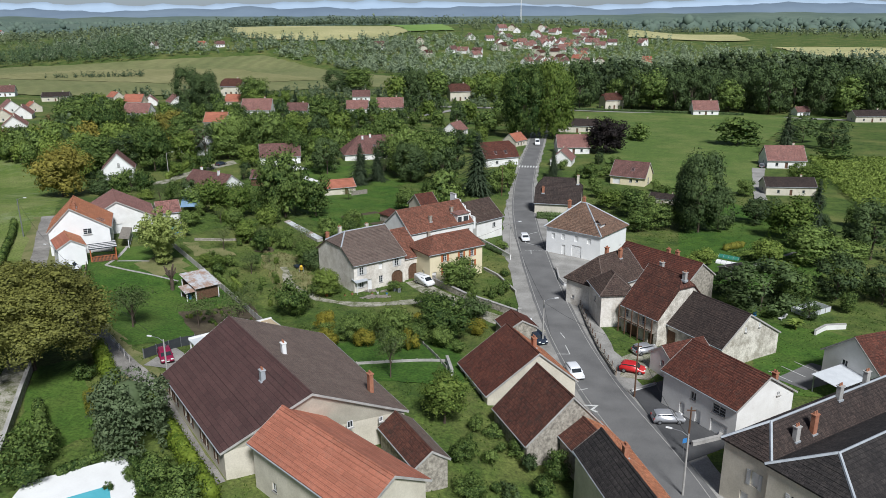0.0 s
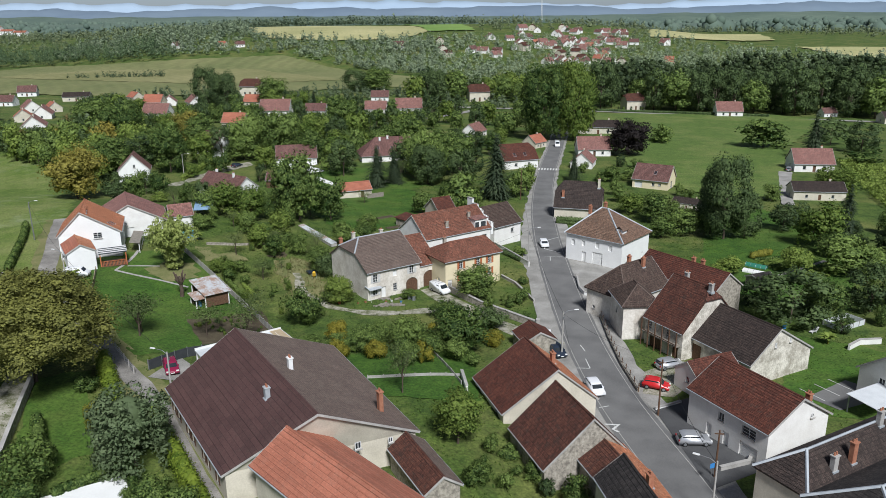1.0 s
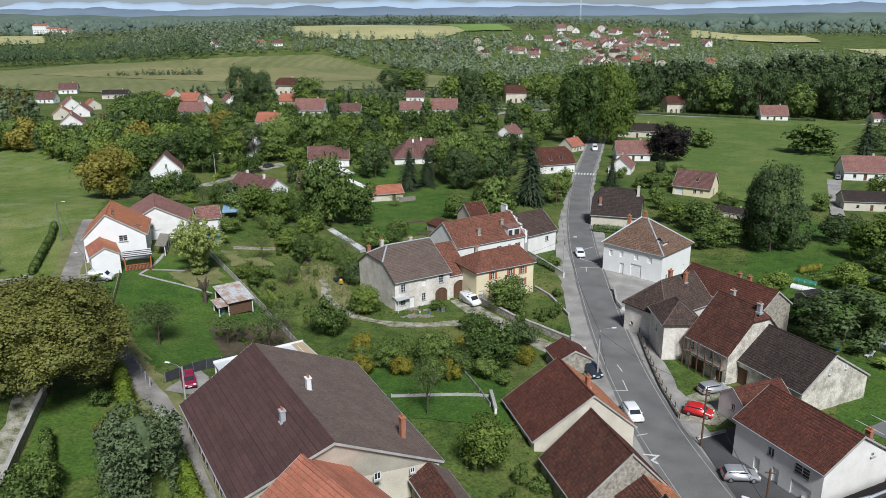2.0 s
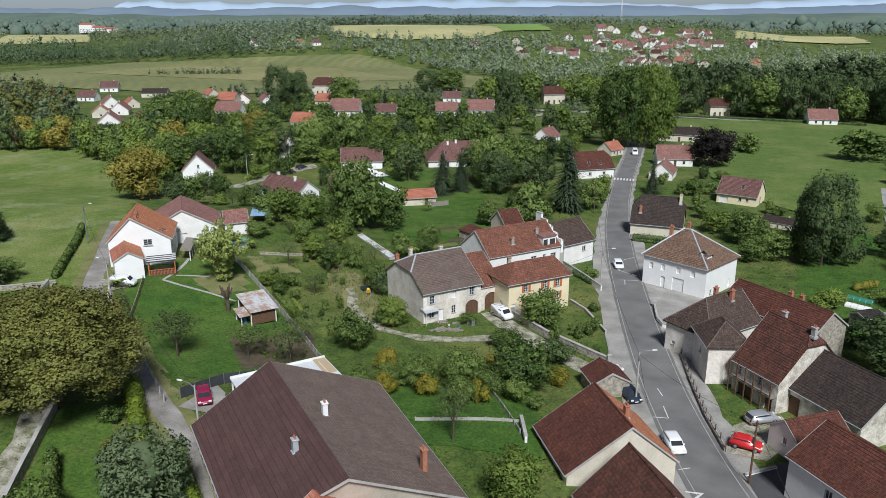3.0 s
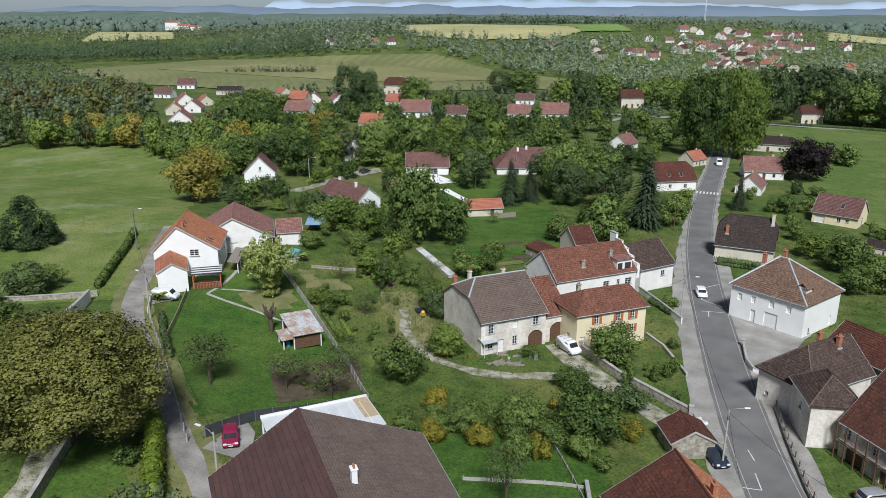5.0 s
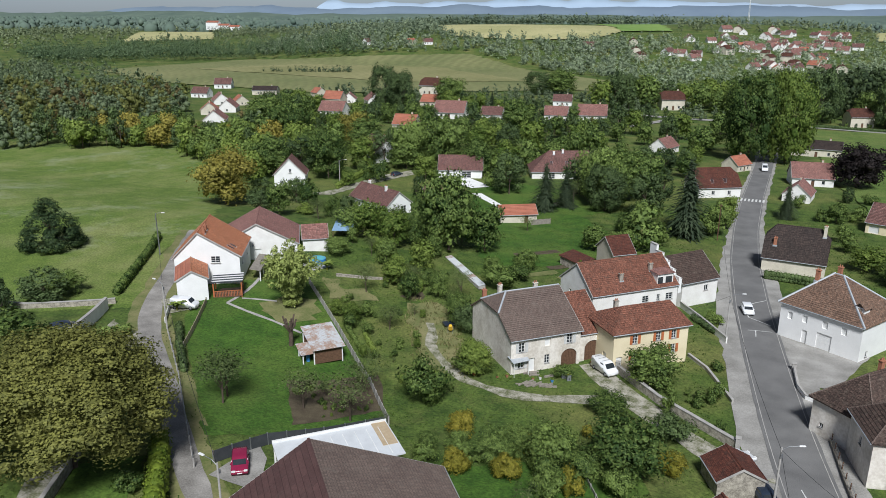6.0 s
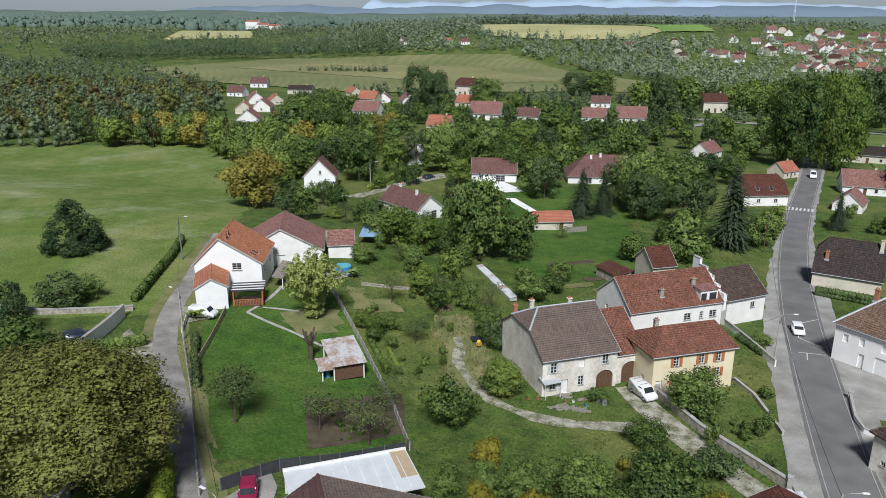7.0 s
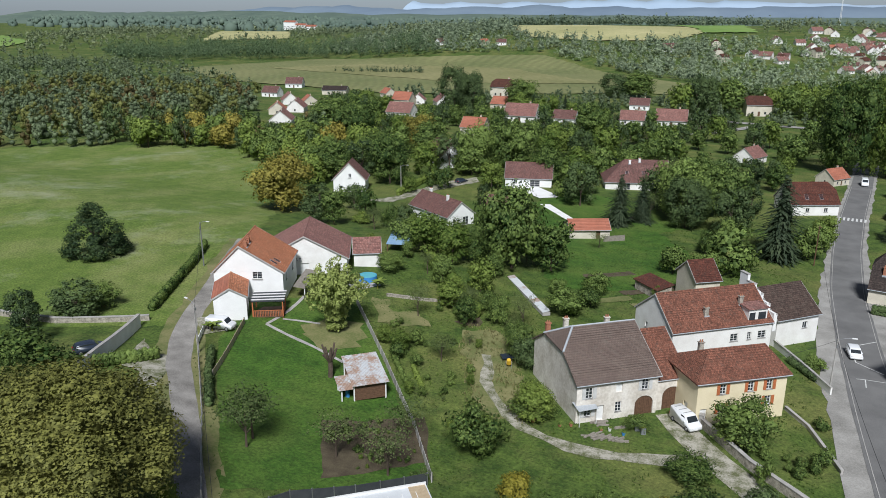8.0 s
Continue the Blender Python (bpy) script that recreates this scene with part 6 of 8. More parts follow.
grove([(-260, 290), (-30, 330), (-20, 480), (-330, 470)], 235, ["leaf", "leaf", "dark", "light", "dark", "leaf", "leaf", "yellow"], 7, 15, 2, "dense mixed garden trees around the far houses")
grove([(-160, 236), (-195, 254), (-228, 272), (-267, 256), (-285, 262), (-255, 300), (-165, 300)], 70, ["leaf", "leaf", "dark", "light", "autumn", "yellow"], 8, 16, 14, "mixed green and browning trees edging the meadow")
grove([(16, 492), (110, 482), (150, 462), (320, 432), (330, 452), (120, 512), (16, 522)], 70, ["dark", "dark", "leaf", "leaf", "dark"], 20, 31, 15, "row of tall dark trees behind the pasture")
grove([(-118, 505), (0, 500), (0, 590), (-100, 590)], 40, ["dark", "leaf", "leaf", "light"], 14, 25, 16, "tall trees beyond the main road")


def wood(name, poly, n, hmin, hmax, material, seed, label, dense=26, size=(0.5, 0.8), tall=False):
    """A mass of trees past counting: lumpy crowns with leaf clumps, as one mesh."""
    rng = np.random.default_rng(seed)
    xs, ys = [p[0] for p in poly], [p[1] for p in poly]
    pieces, made, tries = [], 0, 0
    while made < n and tries < n * 25:
        tries += 1
        x, y = rng.uniform(min(xs), max(xs)), rng.uniform(min(ys), max(ys))
        if not inside(x, y, poly) or any(inside(x, y, o) for o in OPEN if name != "hedgerow"):
            continue
        if any((x - a) ** 2 + (y - b) ** 2 < (c + 2) ** 2 for a, b, c in KEEP):
            continue
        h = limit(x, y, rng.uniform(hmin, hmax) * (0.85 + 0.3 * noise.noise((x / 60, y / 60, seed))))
        w = h * rng.uniform(*size)
        z = ground(x, y)
        lobes = []
        nl = 8 if dense > 80 or tall else 5
        for i in range(nl):
            a = rng.uniform(0, math.tau)
            k = rng.uniform(0.12, 0.3)
            lobes.append((x + k * w * math.cos(a), y + k * w * math.sin(a), z + h * (0.3 + 0.56 * (i + rng.uniform(0.2, 0.8)) / nl), w * rng.uniform(0.22, 0.34) * (1.05 - 0.4 * i / nl)))
        lobes.append((x, y, z + h * 0.16, w * 0.4))
        if dense:
            mid = (x, y, z + h * 0.3)
            pieces.append(cards(int(dense * (1.6 if dense > 50 else 1.5)), lobes, w * 0.54 / math.sqrt(dense), rng, mid))
            pieces += [ball(q[:3], q[3] * 0.55, rng) for q in (lobes if dense > 50 else lobes[:2])]
        else:
            pieces += [ball(q[:3], q[3], rng) for q in lobes[-2:]]
        made += 1
    me = mesh_of(name, pieces, material)
    tagged(new(name, me), label, "woodland", kind="stuff")


EDGE = [(-165, 240), (-195, 256), (-228, 274), (-267, 257), (-300, 232), (-420, 185), (-520, 420), (-400, 500), (-250, 330), (-172, 292)]
wood("woodland", EDGE, 300, 9, 17, "farwood", 1, "mixed green woodland edging the hillside meadow", 130)
wood("woodland", EDGE, 130, 10, 19, "wood_y", 31, "yellowing trees scattered through the hillside wood", 130)
wood("woodland", EDGE, 70, 9, 17, "wood_b", 32, "brownish trees scattered through the hillside wood", 130)
wood("woodland", [(12, 500), (130, 478), (320, 440), (420, 620), (260, 760), (20, 700)], 420, 18, 30, "darkwood", 2, "dark tall woodland behind the pasture", 70)
wood("woodland", [(-330, 475), (-20, 490), (10, 520), (0, 640), (-118, 605), (-237, 580), (-318, 535)], 300, 5, 11, "farwood", 3, "trees and gardens around the far houses", 60)
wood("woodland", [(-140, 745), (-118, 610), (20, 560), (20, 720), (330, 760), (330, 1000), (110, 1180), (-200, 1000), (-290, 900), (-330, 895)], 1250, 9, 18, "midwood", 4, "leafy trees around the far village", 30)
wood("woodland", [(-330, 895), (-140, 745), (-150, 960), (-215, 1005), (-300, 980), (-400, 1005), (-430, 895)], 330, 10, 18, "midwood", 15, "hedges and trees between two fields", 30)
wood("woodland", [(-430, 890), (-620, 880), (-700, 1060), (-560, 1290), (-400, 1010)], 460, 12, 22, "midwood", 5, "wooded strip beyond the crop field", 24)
wood("poplar_wood", [(-757, 668), (-731, 707), (-622, 808), (-458, 868), (-520, 960), (-800, 900), (-900, 760)], 800, 23, 29, "poplar", 6, "tall dense poplar plantation", 36, (0.3, 0.4), True)
wood("woodland", [(-420, 185), (-800, 300), (-900, 640), (-757, 665), (-640, 640), (-500, 560), (-360, 470), (-520, 420)], 760, 10, 18, "farwood", 7, "broad mixed woodland on the hillside", 30)
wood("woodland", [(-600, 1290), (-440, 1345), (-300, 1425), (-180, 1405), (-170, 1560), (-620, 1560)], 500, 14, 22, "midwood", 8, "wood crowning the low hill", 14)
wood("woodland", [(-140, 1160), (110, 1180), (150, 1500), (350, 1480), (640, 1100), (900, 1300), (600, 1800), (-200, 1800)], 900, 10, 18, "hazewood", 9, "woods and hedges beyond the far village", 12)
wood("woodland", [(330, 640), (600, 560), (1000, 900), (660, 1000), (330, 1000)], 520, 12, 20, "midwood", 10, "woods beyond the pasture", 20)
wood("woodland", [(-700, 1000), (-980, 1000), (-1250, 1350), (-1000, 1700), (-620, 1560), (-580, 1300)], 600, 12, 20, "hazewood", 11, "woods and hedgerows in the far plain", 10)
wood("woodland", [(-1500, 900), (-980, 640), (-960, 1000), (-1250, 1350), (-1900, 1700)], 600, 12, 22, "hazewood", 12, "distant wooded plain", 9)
wood("hedgerow", [(-478, 682), (-470, 694), (-395, 720), (-388, 710)], 64, 4, 9, "farwood", 16, "dark hedgerow standing in the crop field", 40)
wood("far_woodland", [(-2600, 1700), (1600, 1700), (2300, 2900), (-3600, 2900)], 2200, 16, 30, "haze1", 13, "woods scattered over the distant plain, paled by painted haze", 0, (1.2, 2.4))


# ---- rough grass ----
def tufts(name, poly, n, h, material, seed, label, avoid=()):
    """Blades standing in tufts over rough ground, kept off houses, roads and lawns."""
    rng = np.random.default_rng(seed)
    xs, ys = [p[0] for p in poly], [p[1] for p in poly]
    P = np.stack([rng.uniform(min(xs), max(xs), n), rng.uniform(min(ys), max(ys), n)], 1)
    ok = np.array([inside(x, y, poly) and not any(inside(x, y, o) for o in avoid) for x, y in P])
    for a, b, c in KEEP[:70]:
        ok &= (P[:, 0] - a) ** 2 + (P[:, 1] - b) ** 2 > (c * 0.9) ** 2
    for line, gap in ((ROAD, 4.0), (LANE, 0.6), (DRIVE, 0.2), (PATH_, 0.1)):
        for (a, b, w), (c, d, w2) in zip(line, line[1:]):
            e = np.array((c - a, d - b))
            k = np.clip(((P - (a, b)) @ e) / (e @ e), 0, 1)
            ok &= np.hypot(*(P - (a, b) - k[:, None] * e).T) > w + gap
    P = P[ok]
    P = P[[noise.noise((x / 6, y / 6, seed)) > -0.25 for x, y in P]]
    g = np.array([ground(x, y) for x, y in P])
    m = len(P)
    vs = []
    for j in range(3):
        a = rng.uniform(0, math.tau, m)
        d = np.stack([np.cos(a), np.sin(a), np.zeros(m)], 1)
        o = np.stack([P[:, 0] + rng.uniform(-.2, .2, m), P[:, 1] + rng.uniform(-.2, .2, m), g], 1)
        hh = h * rng.uniform(.5, 1.2, (m, 1))
        up = np.concatenate([rng.normal(0, .35, (m, 2)), np.ones((m, 1))], 1) * hh
        w = .065
        vs.append(np.stack([o - d * w, o + d * w, o + d * w * .6 + up, o - d * w * .6 + up], 1).reshape(-1, 3))
    v = np.concatenate(vs)
    tagged(new(name, mesh_of(name, [(v, np.arange(len(v)).reshape(-1, 4), None)], material)), label, "grass", kind="stuff")


LAWNS = [[(-72.3, 86.0), (-68.1, 90.3), (-64.7, 85.0), (-60.4, 79.3), (-56.7, 72.7), (-61.0, 66.3), (-64.4, 69.6), (-68.6, 77.6)], [(-59.6, 52.1), (-59.6, 63.4), (-50.7, 70.6), (-43.4, 64.0), (-43.4, 51.9)], [(6, 100), (12, 104), (20, 88), (17, 84), (10, 80)], [(5, 103), (6, 111), (13, 117), (16, 110), (10, 102)], [(27, 105), (34, 112), (40, 108), (31, 101)], [(-6, 172), (-2, 179), (9, 160), (3, 145), (-3, 145)], [(-61.4, 90.1), (-52.8, 89.9), (-41.9, 99.1), (-49.0, 110.7), (-60.2, 99.6)], [(-99.0, 109.0), (-89.8, 109.5), (-92, 134), (-102, 134)], [(-8.0, 61.4), (16, 62), (8, 98), (-13.8, 97.2)], [(-42, 129), (-33, 139), (-30, 135), (-38, 128)],
         [(-92, 124), (-97, 141), (-84, 149), (-69.5, 134), (-50.8, 113.3), (-52.9, 108.1), (-65.6, 96.8)], [(-15.6, 91.4), (-20.0, 121.9), (-31.4, 110.7), (-42.2, 101.5), (-28.5, 90.6)]]
tufts("rough_grass", [(-97.7, 90.1), (-56.7, 58.7), (40, 70), (62, 130), (60, 230), (-20, 260), (-120, 230), (-100, 165)], 30000, .2, "tuft", 1, "rough uncut grass between the gardens", LAWNS)
tufts("dry_grass_tufts", [(-52, 126), (-62, 142), (-67, 154), (-57, 154), (-50, 141), (-45, 130)], 1300, .45, "tuft_d", 3, "tall yellowed grass beside the worn path")


# ---- garden walls, fences and hedges ----
def along(pts, step):
    out = []
    for a, b in zip(pts, pts[1:]):
        n = max(1, round(math.dist(a, b) / step))
        out += [(a[0] + (b[0] - a[0]) * i / n, a[1] + (b[1] - a[1]) * i / n) for i in range(n)]
    return out + [pts[-1]]


def garden_wall(pts, h, th, material, label, cap="concrete", ends=False):
    w = thing("garden_wall", *pts[0], 0, 0, label, "wall")
    w.location.z = 0
    o = Vector((*pts[0], 0))
    q = along(pts, 2.0)
    for nm, m, lo, hi, ex in (("wall_body", material, -0.5, h, 0), ("coping", cap, h, h + 0.08, 0.06)):
        bm = bmesh.new()
        prev = None
        for i, (x, y) in enumerate(q):
            a, b = q[max(0, i - 1)], q[min(len(q) - 1, i + 1)]
            d = Vector((b[0] - a[0], b[1] - a[1], 0)).normalized()
            n = Vector((-d.y, d.x, 0)) * (th / 2 + ex)
            g = ground(x, y)
            hh = hi + (random.uniform(-0.04, 0.04) if material == "stone" else 0)
            c = Vector((x, y, 0)) - o
            ring = [bm.verts.new(c + n + Vector((0, 0, g + lo))), bm.verts.new(c - n + Vector((0, 0, g + lo))), bm.verts.new(c - n + Vector((0, 0, g + hh))), bm.verts.new(c + n + Vector((0, 0, g + hh)))]
            if prev:
                for k in range(4):
                    bm.faces.new((prev[k], prev[(k + 1) % 4], ring[(k + 1) % 4], ring[k]))
            else:
                bm.faces.new(ring)
            prev = ring
        bm.faces.new(prev[::-1])
        bmesh.ops.recalc_face_normals(bm, faces=bm.faces[:])
        part(nm, bm, m, w)
    if ends:
        for x, y in (pts[0], pts[-1]):
            bm = bmesh.new()
            g, c = ground(x, y), Vector((x, y, 0)) - o
            box(bm, c.x - 0.28, c.y - 0.28, g - 0.3, c.x + 0.28, c.y + 0.28, g + h + 0.45)
            box(bm, c.x - 0.34, c.y - 0.34, g + h + 0.45, c.x + 0.34, c.y + 0.34, g + h + 0.57)
            bmesh.ops.bevel(bm, geom=bm.edges[:], offset=0.02, segments=1, affect='EDGES')
            part("pillar", bm, "concrete", w)
    return w


def fence(pts, h, step, label, post="concrete", panel="greywood", gap=0.0, rails=2):
    f = thing("fence", *pts[0], 0, 0, label, "fence")
    o = Vector((*pts[0], 0))
    q = along(pts, step)
    for i, (x, y) in enumerate(q):
        bm = bmesh.new()
        g, c = ground(x, y), Vector((x, y, 0)) - o
        box(bm, c.x - 0.06, c.y - 0.06, g - 0.3, c.x + 0.06, c.y + 0.06, g + h + 0.1)
        part("post", bm, post, f)
        if i + 1 < len(q):
            x2, y2 = q[i + 1]
            c2, g2 = Vector((x2, y2, 0)) - o, ground(x2, y2)
            n = Vector((-(c2 - c).y, (c2 - c).x, 0)).normalized() * 0.03
            if panel:
                bm = bmesh.new()
                lo, hi = 0.05 + gap, h
                pp = [c + n + Vector((0, 0, g + lo)), c - n + Vector((0, 0, g + lo)), c2 - n + Vector((0, 0, g2 + lo)), c2 + n + Vector((0, 0, g2 + lo))]
                v = [bm.verts.new(p) for p in pp] + [bm.verts.new(p + Vector((0, 0, hi - lo))) for p in pp]
                for k in ((3, 2, 1, 0), (4, 5, 6, 7), (0, 1, 5, 4), (1, 2, 6, 5), (2, 3, 7, 6), (3, 0, 4, 7)):
                    bm.faces.new([v[j] for j in k])
                part("panel", bm, panel, f)
            else:
                for k in range(rails):
                    bm = bmesh.new()
                    zz = h * (k + 1) / rails - 0.05
                    tube(bm, [c + Vector((0, 0, g + zz)), c2 + Vector((0, 0, g2 + zz))], 0.025, 0.025, 5)
                    part("rail", bm, "metal", f)
    return f


def hedge(pts, h, w, leaf, label, seed=1, dense=60):
    t = thing("hedge", *pts[0], 0, 0, label, "hedge")
    o = np.array((*pts[0], 0))
    rng = np.random.default_rng(seed)
    lobes, pieces = [], []
    for x, y in along(pts, w * 0.45):
        g = ground(x, y)
        for z in np.arange(w * 0.3, h - w * 0.2, w * 0.42):
            lobes.append((x - o[0] + rng.uniform(-.1, .1), y - o[1] + rng.uniform(-.1, .1), g + z, w * 0.5))
        lobes.append((x - o[0] + rng.uniform(-.1, .1), y - o[1] + rng.uniform(-.1, .1), g + h - w * 0.45, w * 0.5))
    for l in lobes:
        pieces.append(ball(l[:3], l[3] * 0.82, rng))
    pieces.append(cards(int(dense * len(lobes)), lobes, 0.13, rng))
    me = mesh_of("foliage", pieces, leaf)
    ob = new("foliage", me)
    ob.parent = t
    return t


garden_wall([(-26.6, 139.9), (-20.0, 132.8), (-15.3, 129.1), (-9.5, 124.6)], 1.2, 0.4, "stone", "weathered grey stone garden wall along the driveway", ends=True)
garden_wall([(-21.5, 171.9), (-16.5, 163.9), (-12.5, 157.0)], 1.1, 0.22, "white", "white rendered garden wall by the street")
garden_wall([(-17.6, 149.6), (-14.6, 145.6), (-10.6, 136.6)], 0.5, 0.25, "concrete", "low concrete garden edging wall by the street")
garden_wall([(-91.6, 98.2), (-98.1, 109.0), (-105.5, 122.1)], 2.0, 0.4, "white", "tall whitewashed garden wall beside the lane")
garden_wall([(-130, 112.5), (-116.7, 116.3), (-106.2, 124.6)], 0.9, 0.4, "stone", "low old stone field wall")
garden_wall([(-73.2, 86.5), (-68.4, 76.5), (-64.6, 68.7), (-61.5, 62.5)], 1.3, 0.35, "stone", "old pale stone wall along the gravel track")
garden_wall([(0.6, 134.8), (2.0, 122), (3.4, 112), (5.1, 103.7)], 0.5, 0.3, "stone", "low stone wall along the pavement", cap="stone")
garden_wall([(-2.8, 150.6), (-2.4, 144.4), (-1.5, 141.5), (0.9, 140.4)], 0.7, 0.2, "bright", "low white wall with pillars by the forecourt", ends=True)
garden_wall([(12.4, 84.6), (16.0, 86.6), (17.2, 89.4)], 0.6, 0.3, "concrete", "low concrete wall at the parking yard")
garden_wall([(6.8, 98.6), (10.4, 101.2)], 0.35, 0.25, "bright", "low white kerb wall between the yards")
garden_wall([(38.5, 122.6), (41, 125.2), (44.4, 126.0)], 0.9, 0.3, "white", "short crumbling white garden wall")
garden_wall([(-19.2, 100.7), (-17.8, 95.3)], 0.9, 0.3, "white", "white rendered wall with steps behind the roadside house")
fence([(0.6, 134.8), (2.0, 122), (3.4, 112), (5.1, 103.7)], 1.3, 2.2, "rusty iron railing on a low stone wall", post="wood", panel=None, rails=4)
fence([(-83.5, 147.5), (-69.9, 134.3), (-57.6, 121.7), (-49.9, 112.0)], 1.2, 2.0, "mossy concrete panel fence between two gardens", panel="concrete")
fence([(-89.9, 118.4), (-77.9, 106.9), (-68.9, 97.7), (-62.2, 91.0)], 1.1, 2.5, "grey wire fence along the lane", panel=None, rails=3)
fence([(-92.9, 130.9), (-84.5, 115.5)], 1.0, 2.0, "beige plank fence beside the garden lawn", post="greywood", panel="beige")
fence([(-96.5, 126.3), (-93.0, 121.3)], 1.0, 1.5, "white picket fence by the lane", post="frame", panel="frame", gap=0.1)
fence([(-61.1, 92.8), (-58.8, 99.3), (-54.5, 104.3), (-50.0, 111.2)], 1.5, 2.4, "dark grey screen fence behind the parked car", post="metal", panel="darkpanel")
fence([(-25.6, 111.5), (-18.8, 97.4)], 0.5, 2.2, "low concrete edging between two lawns", panel="concrete")
fence([(-31.4, 96.2), (-19.2, 100.3)], 0.45, 2.2, "low concrete edging between two lawns", panel="concrete")
hedge([(-108.8, 127.6), (-114.4, 137.4), (-120.5, 148), (-126.5, 157)], 1.6, 1.5, "leaf", "scruffy green hedge between meadow and lane", 3, 40)
hedge([(-53.3, 79.7), (-48.6, 74.4), (-43.4, 68.5), (-37.9, 62.2)], 2.3, 2.3, "leaf_h", "clipped bright green hedge along the long house", 4, 110)
hedge([(-67.0, 91.6), (-62.3, 85.8), (-58.0, 80.3)], 2.5, 2.4, "leaf_h", "clipped bright green hedge by the lane", 5, 110)
hedge([(-55.7, 64.8), (-51.3, 70.7), (-47.2, 65.5)], 1.1, 0.9, "leaf", "low green hedge round the pool terrace", 6, 60)
hedge([(-64.7, 75.0), (-59.2, 67.9)], 2.2, 1.5, "leaf", "loose green garden hedge", 7, 60)
hedge([(-129.6, 237), (-133.5, 268)], 2.2, 1.8, "leaf_l", "tall clipped hedge along a drive", 8, 40)
hedge([(-18.4, 165.8), (-14.6, 160.6)], 1.0, 1.1, "leaf_d", "clipped dark hedge behind the white wall", 9, 60)
hedge([(-7.0, 196.0), (4.5, 194.0)], 2.0, 1.5, "leaf_d", "thick dark hedge before the brown house", 10, 45)
hedge([(-93.8, 114.6), (-98.3, 103.5), (-99.2, 96.2)], 1.5, 1.6, "leaf", "rounded clipped shrubs in a row", 11, 45)
hedge([(14, 486), (60, 476), (108, 465)], 1.8, 1.6, "leaf_d", "long dark hedge along the main road", 12, 20)
hedge([(-84, 174), (-77, 168), (-70, 160), (-66, 157)], 2.6, 2.4, "leaf_l", "overgrown yellowish green hedge through the gardens", 13, 50)
hedge([(-89.8, 120.7), (-85.2, 115.5), (-79.1, 109.2)], 1.3, 1.1, "leaf_d", "mixed dark shrubs along the lane fence", 14, 50)
topi = thing("topiary", -59.1, 77.2, 0, None, "clipped cylindrical yellow-green topiary", "topiary")
rng0 = np.random.default_rng(3)
lob = [(0.75 * math.cos(a), 0.75 * math.sin(a), z, 0.5) for z in (0.5, 1.2, 1.9, 2.6) for a in [i * 1.05 for i in range(6)]] + [(0, 0, 2.9, 0.6)]
me = mesh_of("foliage", [ball((0, 0, z), 0.95, rng0) for z in (0.8, 1.6, 2.3)] + [cards(3200, lob, 0.09, rng0)], "leaf_y2")
ob = new("foliage", me)
ob.parent = topi


